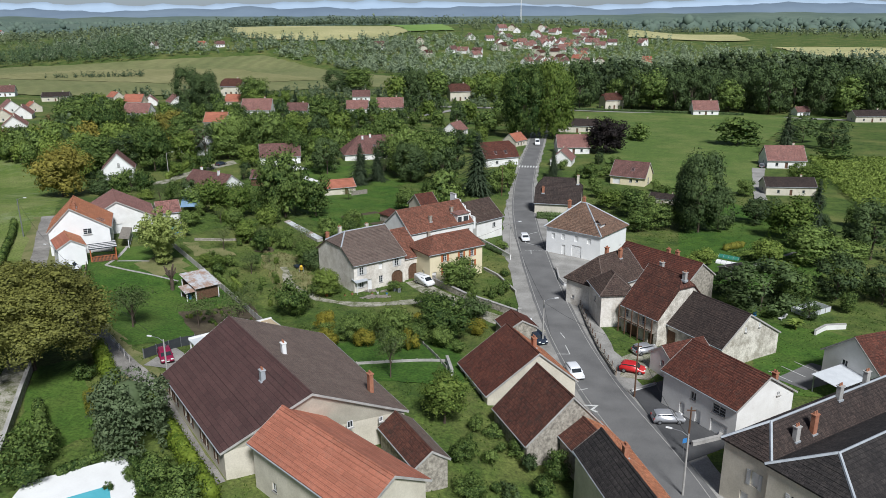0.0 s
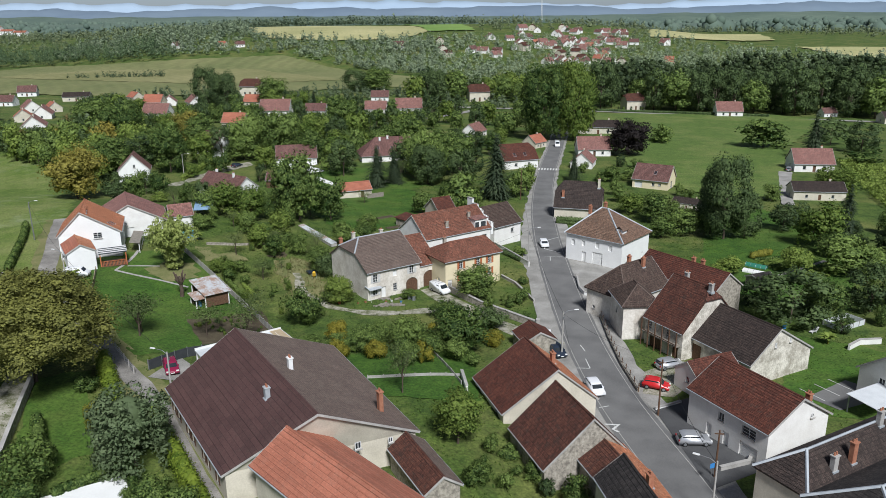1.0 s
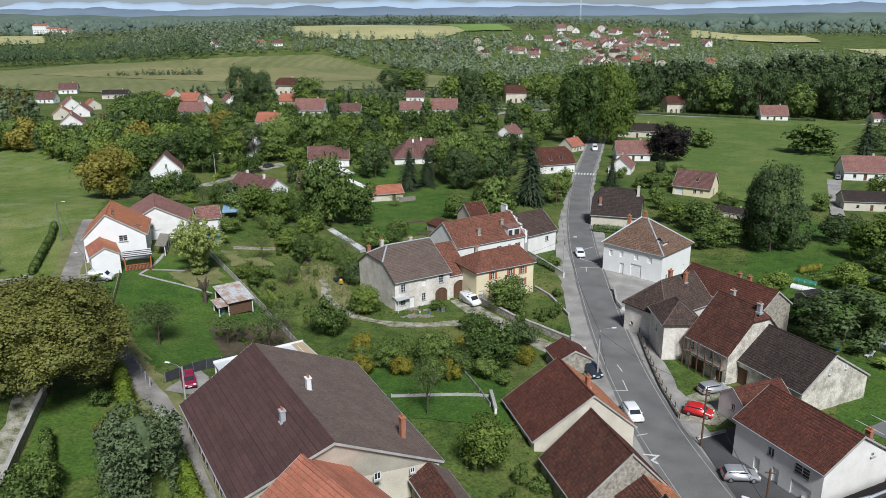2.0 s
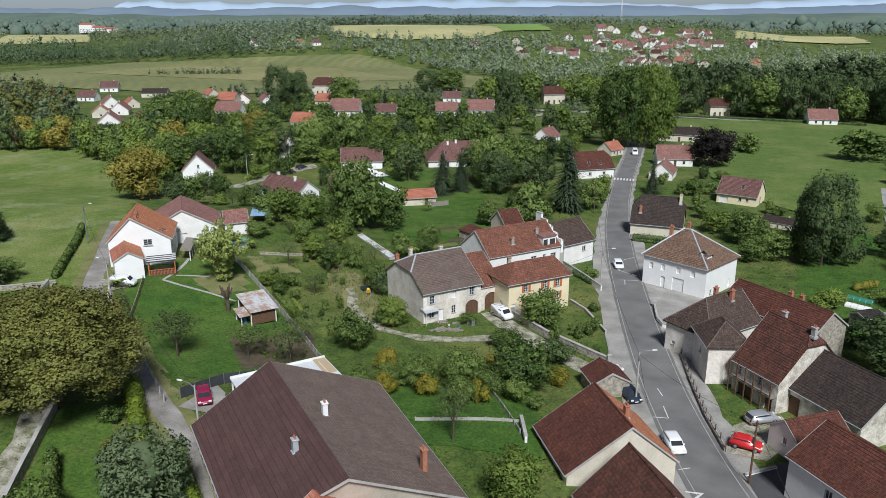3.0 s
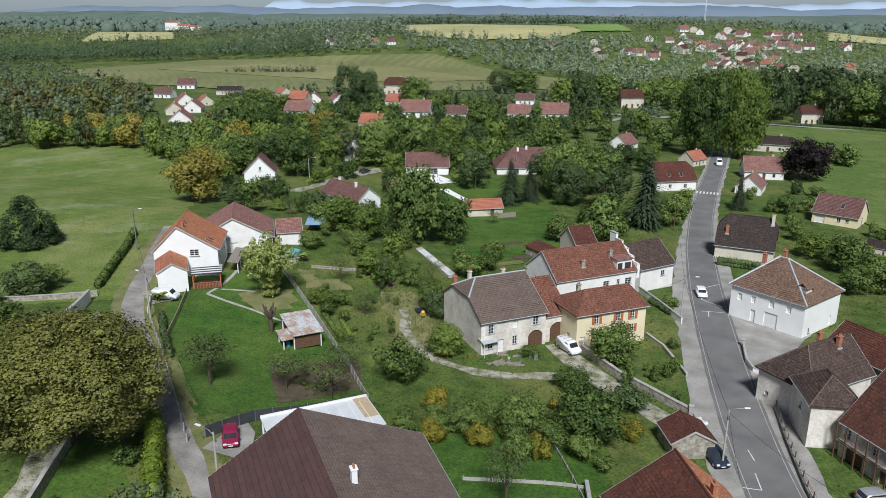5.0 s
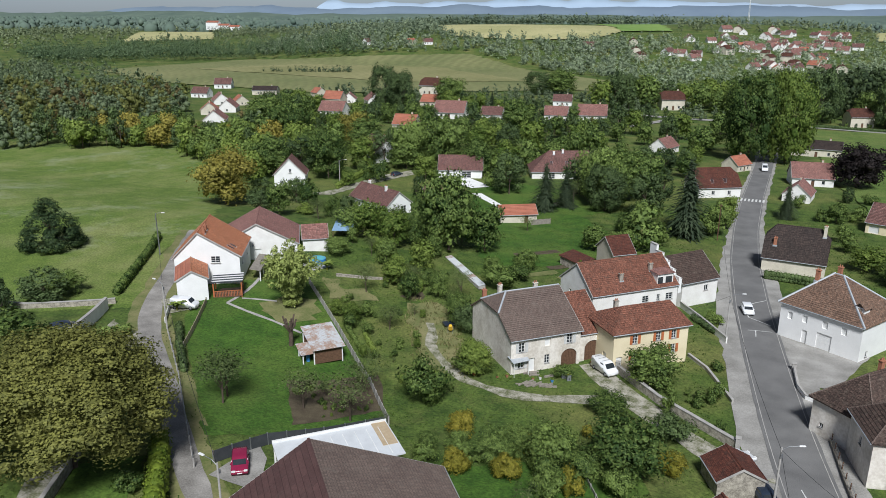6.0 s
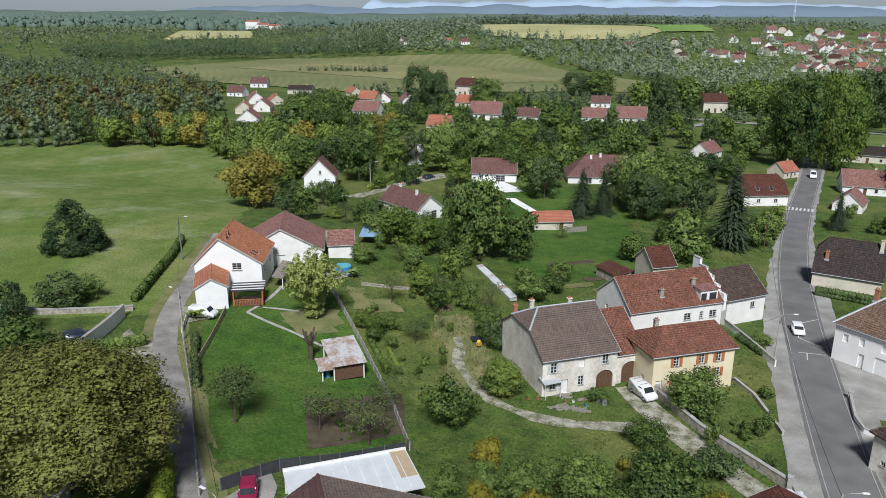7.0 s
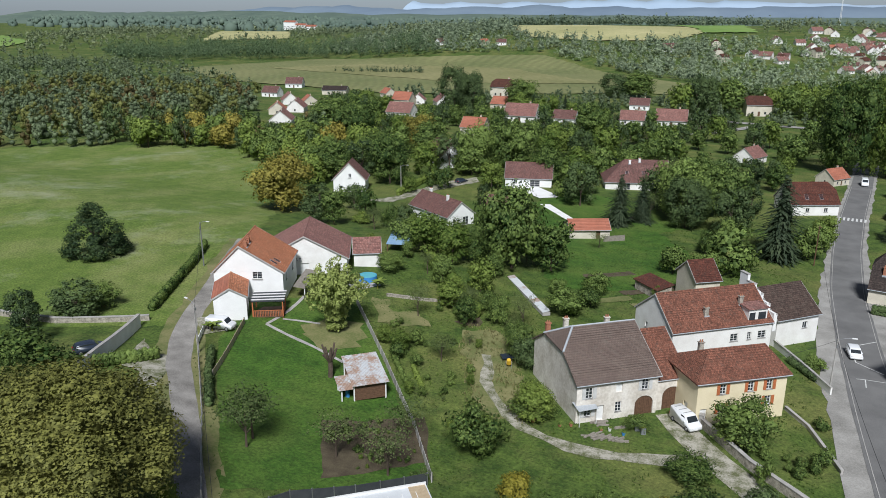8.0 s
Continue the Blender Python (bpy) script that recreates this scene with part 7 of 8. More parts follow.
# ---- vehicles ----
def car(x, y, yaw, paint, label, length=4.1, width=1.75, height=1.47, van=False, z=None):
    """Car with its nose along local +x."""
    c = thing("van" if van else "car", x, y, yaw, (ground(x, y) + 0.12) if z is None else z, label, "van" if van else "car", "parked vehicles")
    L, W, H = length / 2, width / 2, height
    belt = 0.52 * H + (0.12 if van else 0.1)
    if van:
        prof = [(-L, .28), (-L, H * .95), (-L + .15, H), (L * .25, H), (L * .42, H * .94), (L * .68, belt), (L * .95, belt * .82), (L, .62), (L, .28)]
        glass = [(L * .02, belt), (L * .02, H * .9), (L * .3, H * .9), (L * .58, belt)]
    else:
        prof = [(-L, .3), (-L, .75), (-L * .95, belt), (-L * .82, H * .93), (-L * .55, H), (L * .08, H * .99), (L * .3, H * .9), (L * .55, belt), (L * .9, belt * .84), (L, .62), (L, .28)]
        glass = [(-L * .86, belt), (-L * .76, H * .9), (-L * .5, H * .93), (L * .08, H * .93), (L * .28, H * .86), (L * .46, belt)]
    bm = bmesh.new()
    rows = []
    for s, k in ((-1, 1.0), (-.86, 0), (.86, 0), (1, 1.0)):
        rows.append([bm.verts.new((px * (0.985 if abs(s) == 1 else 1), s * W * (0.86 if pz > belt + .05 else 1), pz - (0.03 if abs(s) == 1 and pz > belt else 0))) for px, pz in prof])
    for a, b in zip(rows, rows[1:]):
        for i in range(len(prof)):
            j = (i + 1) % len(prof)
            bm.faces.new((a[i], a[j], b[j], b[i]))
    bm.faces.new(rows[0])
    bm.faces.new(rows[-1][::-1])
    bmesh.ops.recalc_face_normals(bm, faces=bm.faces[:])
    bmesh.ops.bevel(bm, geom=bm.edges[:], offset=0.035, segments=2, affect='EDGES', clamp_overlap=True)
    part("body", bm, paint, c, smooth=True)
    for s in (-1, 1):
        bm = bmesh.new()
        f = bm.faces.new([bm.verts.new((px, s * (W * .865 + 0.03 + 0.02), pz)) for px, pz in glass])
        r = bmesh.ops.extrude_face_region(bm, geom=[f])
        for v in r["geom"]:
            if isinstance(v, bmesh.types.BMVert):
                v.co.y -= s * 0.03
        bmesh.ops.recalc_face_normals(bm, faces=bm.faces[:])
        part("side_window", bm, "glass", c)
    for nm, i in (("windscreen", 6 if not van else 4), ("rear_window", 2)):
        if van and nm == "rear_window":
            continue
        (ax, az), (bx, bz) = prof[i], prof[i + 1]
        d = Vector((bz - az, 0, ax - bx)).normalized()
        if d.z < 0:
            d = -d
        bm = bmesh.new()
        slab(bm, [(ax + (bx - ax) * k + d.x * .03, w_ * W, az + (bz - az) * k + d.z * .03) for k, w_ in ((.08, -.76), (.92, -.8), (.92, .8), (.08, .76))], 0.02)
        part(nm, bm, "glass", c)
    for sx in (-.62, .62):
        for s in (-1, 1):
            bm = bmesh.new()
            bmesh.ops.create_cone(bm, cap_ends=True, segments=18, radius1=.31, radius2=.31, depth=.2, matrix=Matrix.Translation((sx * L, s * (W - .08), .31)) @ Matrix.Rotation(math.pi / 2, 4, 'X'))
            wh = part("wheel", bm, "black", c)
            bm = bmesh.new()
            bmesh.ops.create_cone(bm, cap_ends=True, segments=14, radius1=.2, radius2=.18, depth=.03, matrix=Matrix.Translation((sx * L, s * (W + .03), .31)) @ Matrix.Rotation(math.pi / 2, 4, 'X'))
            part("rim", bm, "metal", wh)
    for s in (-1, 1):
        bm = bmesh.new()
        box(bm, L - .16, s * W * .72 - .18, .6, L + .012, s * W * .72 + .18, .74)
        part("headlight", bm, "frame", c)
        bm = bmesh.new()
        box(bm, -L - .012, s * W * .8 - .12, .62, -L + .1, s * W * .8 + .12, .86)
        part("taillight", bm, "redlamp", c)
        bm = bmesh.new()
        box(bm, L * .38, s * (W + .02) - .08, belt, L * .45, s * (W + .02) + .08, belt + .12)
        part("mirror", bm, paint, c)
    for px in (L + .014, -L - .014):
        bm = bmesh.new()
        box(bm, px - .008, -.25, .38, px + .008, .25, .5)
        part("number_plate", bm, "frame", c)
    if "rack" in label:
        for k in range(3):
            bm = bmesh.new()
            xx = -L * .7 + k * L * .4
            box(bm, xx, -W * .7, H - .01, xx + .05, W * .7, H + .07)
            part("roof_rack_bar", bm, "metal", c)
    return c


car(-28.4, 139.2, -42, "p_white", "white panel van with roof rack before the arched gate", 4.4, 1.8, 1.85, True)
car(-0.9, 103.0, -72, "p_white", "white hatchback parked against the roadside house", 4.1)
car(10.4, 90.4, 8, "p_silver", "silver hatchback parked in the asphalt yard", 4.0)
car(7.6, 105.2, -15, "p_red", "bright red small car in the gravel yard", 3.7)
car(10.3, 112.4, 28, "p_silver", "silver estate car before the stone barn", 4.3)
car(-6.3, 114.7, -63, "p_dark", "dark blue car parked at the pavement", 4.1)
car(-58.3, 93.6, -55, "p_burg", "burgundy hatchback on the gravel parking place", 4.0)
car(-9.9, 173.2, -78, "p_white", "white hatchback on the village street", 4.0)
car(-94.5, 127.6, 15, "p_white", "white van standing beside the white annex", 4.3, 1.8, 1.8, True)
car(-8.7, 325, -86, "p_white", "white delivery van far along the street", 5.2, 2.0, 2.3, True)
car(-9.4, 121.6, 40, "p_white", "white car beside the small tiled shed", 4.1)
car(-102.1, 110.9, 62, "p_dark", "dark car under trees behind the white wall", 4.2)
car(-121.5, 262, 70, "p_dark", "dark car on a house drive", 4.2)
car(-88.5, 232, 15, "p_silver", "silver car beside the carport", 4.2)
car(-17.8, 182.0, 60, "p_white", "white car behind the corner house", 4.1)
car(-98, 244, 70, "p_blue", "blue van at the carport", 4.6, 1.85, 1.9, True)


# ---- street lamps, poles and cables ----
def street_lamp(x, y, yaw, h=7.5, reach=1.8, post="concrete"):
    t = thing("street_lamp", x, y, yaw, None, "grey street lamp with a short bent arm", "street lamp", "street lamps")
    bm = bmesh.new()
    tube(bm, [(0, 0, -.3), (0, 0, h * .5), (0, 0, h)], .14, .09, 8)
    part("pole", bm, post, t)
    bm = bmesh.new()
    tube(bm, [(0, 0, h - .3), (reach * .4, 0, h + .12), (reach, 0, h + .2)], .04, .035, 6)
    a = part("arm", bm, "metal", t)
    bm = bmesh.new()
    box(bm, reach - .1, -.14, h + .14, reach + .6, .14, h + .28)
    bmesh.ops.bevel(bm, geom=bm.edges[:], offset=.05, segments=2, affect='EDGES')
    part("lamp_head", bm, "frame", a)
    bm = bmesh.new()
    box(bm, -.12, -.22, h * .85, .12, -.1, h * .85 + .4)
    part("junction_box", bm, "metal", t)
    return t


street_lamp(-91.2, 119.7, 165)
street_lamp(-118.0, 148.0, 10, 8.5, 1.4, "metal")
street_lamp(-53.0, 84.0, 170)
street_lamp(-5.5, 113.7, 20)
street_lamp(-12.7, 157.9, 15, 8.0)
street_lamp(9.6, 74.2, 160, 7.5)
street_lamp(-131.5, 241.8, 20, 8.0)
for x, y, h in ((7.0, 97.1, 8.0), (11.6, 83.2, 6.0), (-18.0, 223.5, 9.0)):
    t = thing("utility_pole", x, y, 0, None, "dark wooden utility pole beside the street", "utility pole", "utility poles")
    bm = bmesh.new()
    tube(bm, [(0, 0, -.4), (0, 0, h)], .13, .09, 8)
    part("pole", bm, "wood", t)
    bm = bmesh.new()
    box(bm, -.5, -.05, h - .5, .5, .05, h - .38)
    part("crossarm", bm, "wood", t)
t = thing("road_sign", 10.9, 81.9, 30, None, "small blue square road sign on a grey post", "road sign")
bm = bmesh.new()
tube(bm, [(0, 0, -.2), (0, 0, 2.6)], .035, .035, 6)
part("post", bm, "metal", t)
bm = bmesh.new()
box(bm, -.3, -.06, 2.0, .3, -.04, 2.6)
part("sign_plate", bm, "p_blue", t)


def cable(a, b, sag=0.8):
    bm = bmesh.new()
    A, B = Vector(a), Vector(b)
    pts = [A.lerp(B, i / 10) - Vector((0, 0, sag * 4 * (i / 10) * (1 - i / 10))) for i in range(11)]
    tube(bm, pts, .022, .022, 4)
    tagged(part("cable", bm, "black"), "thin black overhead cable sagging between poles", "cable", "overhead cables")


def top(x, y, h):
    return (x, y, ground(x, y) + h)


cable(top(-5.5, 113.7, 7.2), top(7.0, 97.1, 7.7))
cable(top(-5.5, 113.7, 7.2), top(-12.7, 157.9, 7.6))
cable(top(7.0, 97.1, 7.7), top(9.6, 74.2, 7.2))
cable(top(-12.7, 157.9, 7.8), top(-18.0, 223.5, 8.7), 1.4)
cable(top(-5.5, 113.7, 7.0), top(-4.5, 98.8, 7.6), .3)
cable(top(-53.0, 84.0, 7.2), top(-91.2, 119.7, 7.2), 1.0)
cable(top(-91.2, 119.7, 7.2), top(-118.0, 148.0, 8.2), 1.0)
cable(top(-12.7, 157.9, 7.8), top(-22, 150, 5.8), .3)

# ---- road markings ----
def marking(name, pts, label, lift=0.135):
    drape(name, pts, "whiteline", lift, 3.0, label, "road marking")


for i in range(7):
    x = -14.6 + i * 1.0
    marking("crossing_stripe", [(x, 269.5), (x + .5, 269.5), (x + .6, 273.0), (x + .1, 273.0)], "white zebra crossing stripe on the street")
def painted_line(a, b, label, half=0.09):
    d = (Vector(b) - Vector(a)).normalized()
    n = Vector((-d.y, d.x)) * half
    marking("lane_marking", [(a[0] - n.x, a[1] - n.y), (b[0] - n.x, b[1] - n.y), (b[0] + n.x, b[1] + n.y), (a[0] + n.x, a[1] + n.y)], label)


CHICANE = [(-6.8, 181.2), (-9.7, 177.7), (-10.0, 173.8), (-9.6, 170.6), (-5.9, 167.7)]
for a, b in zip(CHICANE, CHICANE[1:]):
    painted_line(a, b, "white painted line narrowing the street")
for a, b in (((-9.5, 164.2), (-8.3, 164.5)), ((-8.3, 164.5), (-8.2, 161.7)), ((-8.3, 164.5), (-5.7, 164.8)), ((-1.9, 113.6), (-1.3, 110.3)), ((-3.3, 110.1), (-1.3, 110.3)), ((-0.5, 98.0), (0.8, 98.7)), ((-2.6, 118.6), (-1.9, 116.4)), ((-5.0, 104.6), (-3.4, 105.4))):
    painted_line(a, b, "short white parking bay mark", 0.07)
marking("road_arrow", [(0.0, 93.7), (2.0, 93.8), (1.2, 92.4), (1.8, 91.9), (1.5, 91.7), (0.8, 92.4), (1.5, 93.45), (0.0, 93.45)], "worn white triangle painted on the street")

# ---- the left garden ----
shed = thing("garden_shed", -68.2, 126.6, 46, None, "dark plank garden shed with rusty tin roof", "shed")
for k in range(9):
    for sy in (-3.3, 3.3):
        bm = bmesh.new()
        box(bm, -2.1, sy - .03, .05 + k * .25, 2.1, sy + .03, .28 + k * .25)
        part("plank", bm, "wood", shed)
    bm = bmesh.new()
    box(bm, 2.07, -3.3, .05 + k * .25, 2.13, 3.3, .28 + k * .25)
    part("plank", bm, "wood", shed)
for px, py in ((-2.1, -3.3), (2.1, -3.3), (-2.1, 3.3), (2.1, 3.3), (-2.1, 0), (-3.7, -3.2), (-3.7, -.4)):
    bm = bmesh.new()
    box(bm, px - .08, py - .08, -.2, px + .08, py + .08, 2.3 if px > -3 else 1.9)
    part("post", bm, "frame", shed)


def corrugated(name, parent, x0, x1, y0, y1, z0, z1, material, pitch=.18, amp=.025, label=""):
    """Corrugated sheet sloping from z0 at y0 to z1 at y1, ribs along y."""
    bm = bmesh.new()
    n = max(4, int((x1 - x0) / pitch * 4))
    prev = None
    for i in range(n + 1):
        x = x0 + (x1 - x0) * i / n
        a = amp * math.sin(i * math.pi / 2)
        row = [bm.verts.new((x, y0, z0 + a)), bm.verts.new((x, y1, z1 + a)), bm.verts.new((x, y1, z1 + a - .04)), bm.verts.new((x, y0, z0 + a - .04))]
        if prev:
            for k in range(4):
                j = (k + 1) % 4
                bm.faces.new((prev[k], row[k], row[j], prev[j]))
        prev = row
    bmesh.ops.recalc_face_normals(bm, faces=bm.faces[:])
    return part(name, bm, material, parent, label)


corrugated("tin_roof", shed, -2.4, 2.5, -3.9, 0.1, 2.4, 2.85, "rust", label="rusty corrugated iron sheets")
corrugated("tin_roof", shed, -2.4, 2.5, 0.0, 3.8, 2.84, 3.25, "rust", label="rusty corrugated iron sheets")
corrugated("lean_to_roof", shed, -4.1, -2.2, -3.6, -.1, 1.9, 2.3, "rust", label="small rusty lean-to roof")
for k in range(14):
    lg = thing("firewood_log", -70.4 + .16 * (k % 7), 123.9 + .15 * (k % 7), 46, ground(-70, 124) + .12 + .24 * (k // 7), "cut log stacked under the lean-to", "firewood", "stacked firewood")
    bm = bmesh.new()
    tube(bm, [(0, -.5, 0), (0, .5, 0)], .11, .11, 7)
    part("log", bm, "bark", lg)
barrel = thing("barrel", -68.6, 123.2, 0, None, "blue plastic rain barrel beside the shed", "barrel")
bm = bmesh.new()
tube(bm, [(0, 0, 0), (0, 0, .3), (0, 0, .95)], .3, .28, 12)
part("drum", bm, "p_blue", barrel)
pol = thing("pollard_tree", -73.3, 125.9, 0, None, "bare pollarded tree trunk with stubby knobs", "tree")
bm = bmesh.new()
tube(bm, [(0, 0, -.2), (.1, 0, 1.2), (0, .1, 2.6)], .38, .3, 9)
for i in range(9):
    a = i * .7
    tube(bm, [(0, 0, 2.2), (.5 * math.cos(a), .5 * math.sin(a), 3.0), (1.0 * math.cos(a), 1.0 * math.sin(a), 3.6 + .6 * (i % 3))], .2, .13, 7)
part("trunk", bm, "bark", pol)
strip("garden_path", [(-90.1, 132.7, .32), (-88.6, 131.9, .32), (-86.2, 131.3, .32), (-83.6, 131.3, .32), (-80.1, 131.7, .3), (-76.8, 131.6, .3), (-74.2, 130.2, .3)], "concrete", .09, "winding pale flagstone garden path", "path", wob=.06)
strip("garden_path", [(-90.1, 132.7, .3), (-89.3, 135.4, .3), (-89.6, 138.4, .3), (-91.0, 141.8, .3), (-92.2, 144.8, .3)], "concrete", .09, "winding pale flagstone garden path", "path", wob=.05)
strip("garden_path", [(-89.3, 135.6, .25), (-87.4, 136.6, .25), (-85.4, 137.4, .25), (-83.8, 137.8, .25)], "concrete", .092, "winding pale flagstone garden path", "path", wob=.05)
drape("vegetable_bed", [(-67.5, 116.2), (-58.1, 125.1), (-52.5, 116.1), (-59.4, 105.0)], "soil", .09, 3, "brown vegetable bed with rows of plants", "garden bed", edge=.25)
drape("garden_bed", [(-68.3, 152.5), (-63.7, 153.7), (-66.2, 158.8)], "soil", .09, 3, "bare brown patch of dug earth", "garden bed", edge=.3)
drape("garden_bed", [(-84, 133.5), (-78.5, 130.8), (-75, 135.5), (-80.5, 139.5)], "dry", .08, 3, "sandy mulch bed under the willow", "garden bed", edge=.3)
drape("dry_grass", [(-52, 128), (-60, 142), (-64, 152), (-58, 152), (-52, 141), (-47, 131)], "dry", .055, 3, "yellowed dry grass along the worn path", "grass", edge=.8)
drape("gravel_yard", [(5.6, 103.4), (6.6, 110.6), (12.6, 115.6), (15.0, 110.2), (9.6, 102.6)], "gravel", .09, 3, "pale gravel yard before the barn", "yard", edge=.2)
drape("parking_place", [(-60.1, 90.7), (-54.0, 90.7), (-57.0, 96.5), (-59.5, 98.6)], "paving", .1, 3, "paved parking place behind the long house", "parking place")
drape("gravel_patch", [(-101.0, 118.9), (-95.3, 115.1), (-91.0, 110.5), (-95.1, 109.8)], "gravel", .1, 2, "sandy gravel patch by the white wall", "gravel", edge=.3)
drape("front_yard", [(-100.5, 128.5), (-97.0, 132.6), (-92.4, 128.6), (-95.2, 124.6)], "gravel", .11, 2, "pale gravel forecourt by the annex", "yard", edge=.15)
drape("parking_lot", [(27.6, 105.4), (34.5, 111.6), (39.4, 107.6), (30.8, 102.0)], "asphalt", .12, 3, "dark asphalt parking bays with white lines", "parking lot")
for k in range(3):
    x, y = 29.6 + k * 2.4, 104.4 + k * 1.9
    marking("bay_line", [(x, y), (x + .14, y), (x - 2.2, y + 3.4), (x - 2.34, y + 3.4)], "white parking bay line", .15)
cp = thing("carport", 36.4, 102.8, 36, None, "open carport with white corrugated roof", "carport")
corrugated("roof_sheet", cp, -5.0, 5.0, -2.2, 2.2, 2.5, 2.8, "zincpale", .3, .04)
for px in (-4.6, 0, 4.6):
    for py in (-2, 2):
        bm = bmesh.new()
        box(bm, px - .06, py - .06, -.1, px + .06, py + .06, 2.5)
        part("post", bm, "metal", cp)
pg = thing("pergola", -92.6, 136.4, 34, None, "timber pergola terrace with striped roof and balustrade", "pergola")
for px in (-2.3, 2.3):
    for py in (-2.0, 2.0):
        bm = bmesh.new()
        box(bm, px - .09, py - .09, -.1, px + .09, py + .09, 2.7)
        part("post", bm, "shutter", pg)
for k in range(8):
    bm = bmesh.new()
    yy = -2.2 + k * .6
    box(bm, -2.6, yy, 2.72, 2.6, yy + .32, 2.8)
    part("roof_slat", bm, "frame" if k % 2 else "darkpanel", pg)
bm = bmesh.new()
box(bm, -2.5, -2.2, 2.64, 2.5, 2.5, 2.71)
part("roof_panel", bm, "darkpanel", pg)
bm = bmesh.new()
box(bm, -2.4, -2.1, .0, 2.4, 2.1, .16)
part("deck", bm, "wood", pg)
for k in range(18):
    bm = bmesh.new()
    box(bm, -2.2 + k * .25, -2.05, .16, -2.13 + k * .25, -1.98, 1.1)
    part("baluster", bm, "shutter", pg)
for k in range(14):
    bm = bmesh.new()
    box(bm, 2.25, -1.9 + k * .27, .16, 2.32, -1.83 + k * .27, 1.1)
    part("baluster", bm, "shutter", pg)
for x0, y0, x1, y1 in ((-2.3, -2.08, 2.3, -1.95), (2.22, -2.0, 2.35, 2.0)):
    bm = bmesh.new()
    box(bm, x0, y0, 1.08, x1, y1, 1.16)
    part("handrail", bm, "shutter", pg)
pr = thing("porch", -94.4, 146.8, 24.3, None, "lean-to porch roof on white posts", "porch")
bm = bmesh.new()
slab(bm, [(-.2, -4.5, 2.3), (1.8, -4.5, 2.0), (1.8, 4.5, 2.0), (-.2, 4.5, 2.3)], .12)
part("porch_roof", bm, "greywood", pr)
for k in range(4):
    bm = bmesh.new()
    box(bm, 1.55, -4.3 + k * 2.85, -.3, 1.7, -4.15 + k * 2.85, 2.0)
    part("post", bm, "frame", pr)
hp = thing("round_pool", -88.0, 157.6, 0, None, "small round blue above-ground pool", "pool")
bm = bmesh.new()
tube(bm, [(0, 0, 0), (0, 0, 1.0)], 1.7, 1.7, 24)
part("pool_wall", bm, "p_blue", hp)
bm = bmesh.new()
bmesh.ops.create_circle(bm, cap_ends=True, segments=24, radius=1.6, matrix=Matrix.Translation((0, 0, 1.01)))
part("water_surface", bm, "water", hp)
drape("terrace", [(-90.5, 153.4), (-86.6, 152.6), (-84.8, 157.0), (-89.4, 160.2)], "concrete", .12, 3, "grey concrete terrace by the pool", "terrace")
sp = thing("solar_roof", -93.6, 178.2, 20, None, "blue corrugated lean-to roof on posts", "shed")
corrugated("roof_sheet", sp, -2.2, 2.2, -3.4, 3.4, 2.0, 3.0, "bluesheet", .25, .03)
for px in (-2, 2):
    for py in (-3, 3):
        bm = bmesh.new()
        box(bm, px - .07, py - .07, -.2, px + .07, py + .07, 2.3 + py * .1)
        part("post", bm, "wood", sp)
# veranda behind the long house
ve = thing("veranda", -49.0, 98.2, 44, None, "flat white veranda roof with glazing bars", "veranda")
bm = bmesh.new()
box(bm, -6.4, -3.6, 2.7, 6.4, 3.4, 2.86)
part("roof_deck", bm, "zincpale", ve)
for k in range(7):
    bm = bmesh.new()
    box(bm, -3.0 + k * 1.35, -3.2, 2.86, -2.94 + k * 1.35, 2.4, 2.92)
    part("glazing_bar", bm, "frame", ve)
for px in (-6.2, -2, 2, 6.2):
    bm = bmesh.new()
    box(bm, px - .1, 3.1, -.2, px + .1, 3.3, 2.7)
    part("post", bm, "frame", ve)
bm = bmesh.new()
box(bm, -6.4, 3.3, 2.7, 6.4, 3.5, 3.1)
part("parapet", bm, "frame", ve)
for k in range(12):
    bm = bmesh.new()
    box(bm, 4.6 + k * .14, -1.5, 2.862, 4.73 + k * .14, 3.3, 2.9)
    part("deck_board", bm, "beige", ve)
# long glass cold frame
cf = thing("cold_frame", -62.9, 172.0, -48.3, None, "long row of glazed garden cold frames", "cold frame")
for k in range(12):
    bm = bmesh.new()
    x0 = -9.6 + k * 1.6
    box(bm, x0, -.7, -.1, x0 + 1.5, .7, .5)
    part("frame_box", bm, "concrete", cf)
    bm = bmesh.new()
    slab(bm, [(x0, -.72, .56), (x0 + 1.5, -.72, .56), (x0 + 1.5, .72, .76), (x0, .72, .76)], .05)
    part("glass_lid", bm, "zincpale" if k % 4 else "rust", cf)
# pool terrace of the near garden
drape("pool_terrace", [(-58.3, 62.8), (-50.8, 69.2), (-46.1, 62.9), (-44.8, 54.7), (-56.7, 53.0)], "bright", .16, 4, "white paved pool terrace", "terrace")
drape("pool_water", [(-53.1, 60.8), (-49.6, 63.7), (-47.5, 60.5), (-50.0, 55.2)], "water", .2, 4, "turquoise swimming pool water", "pool")
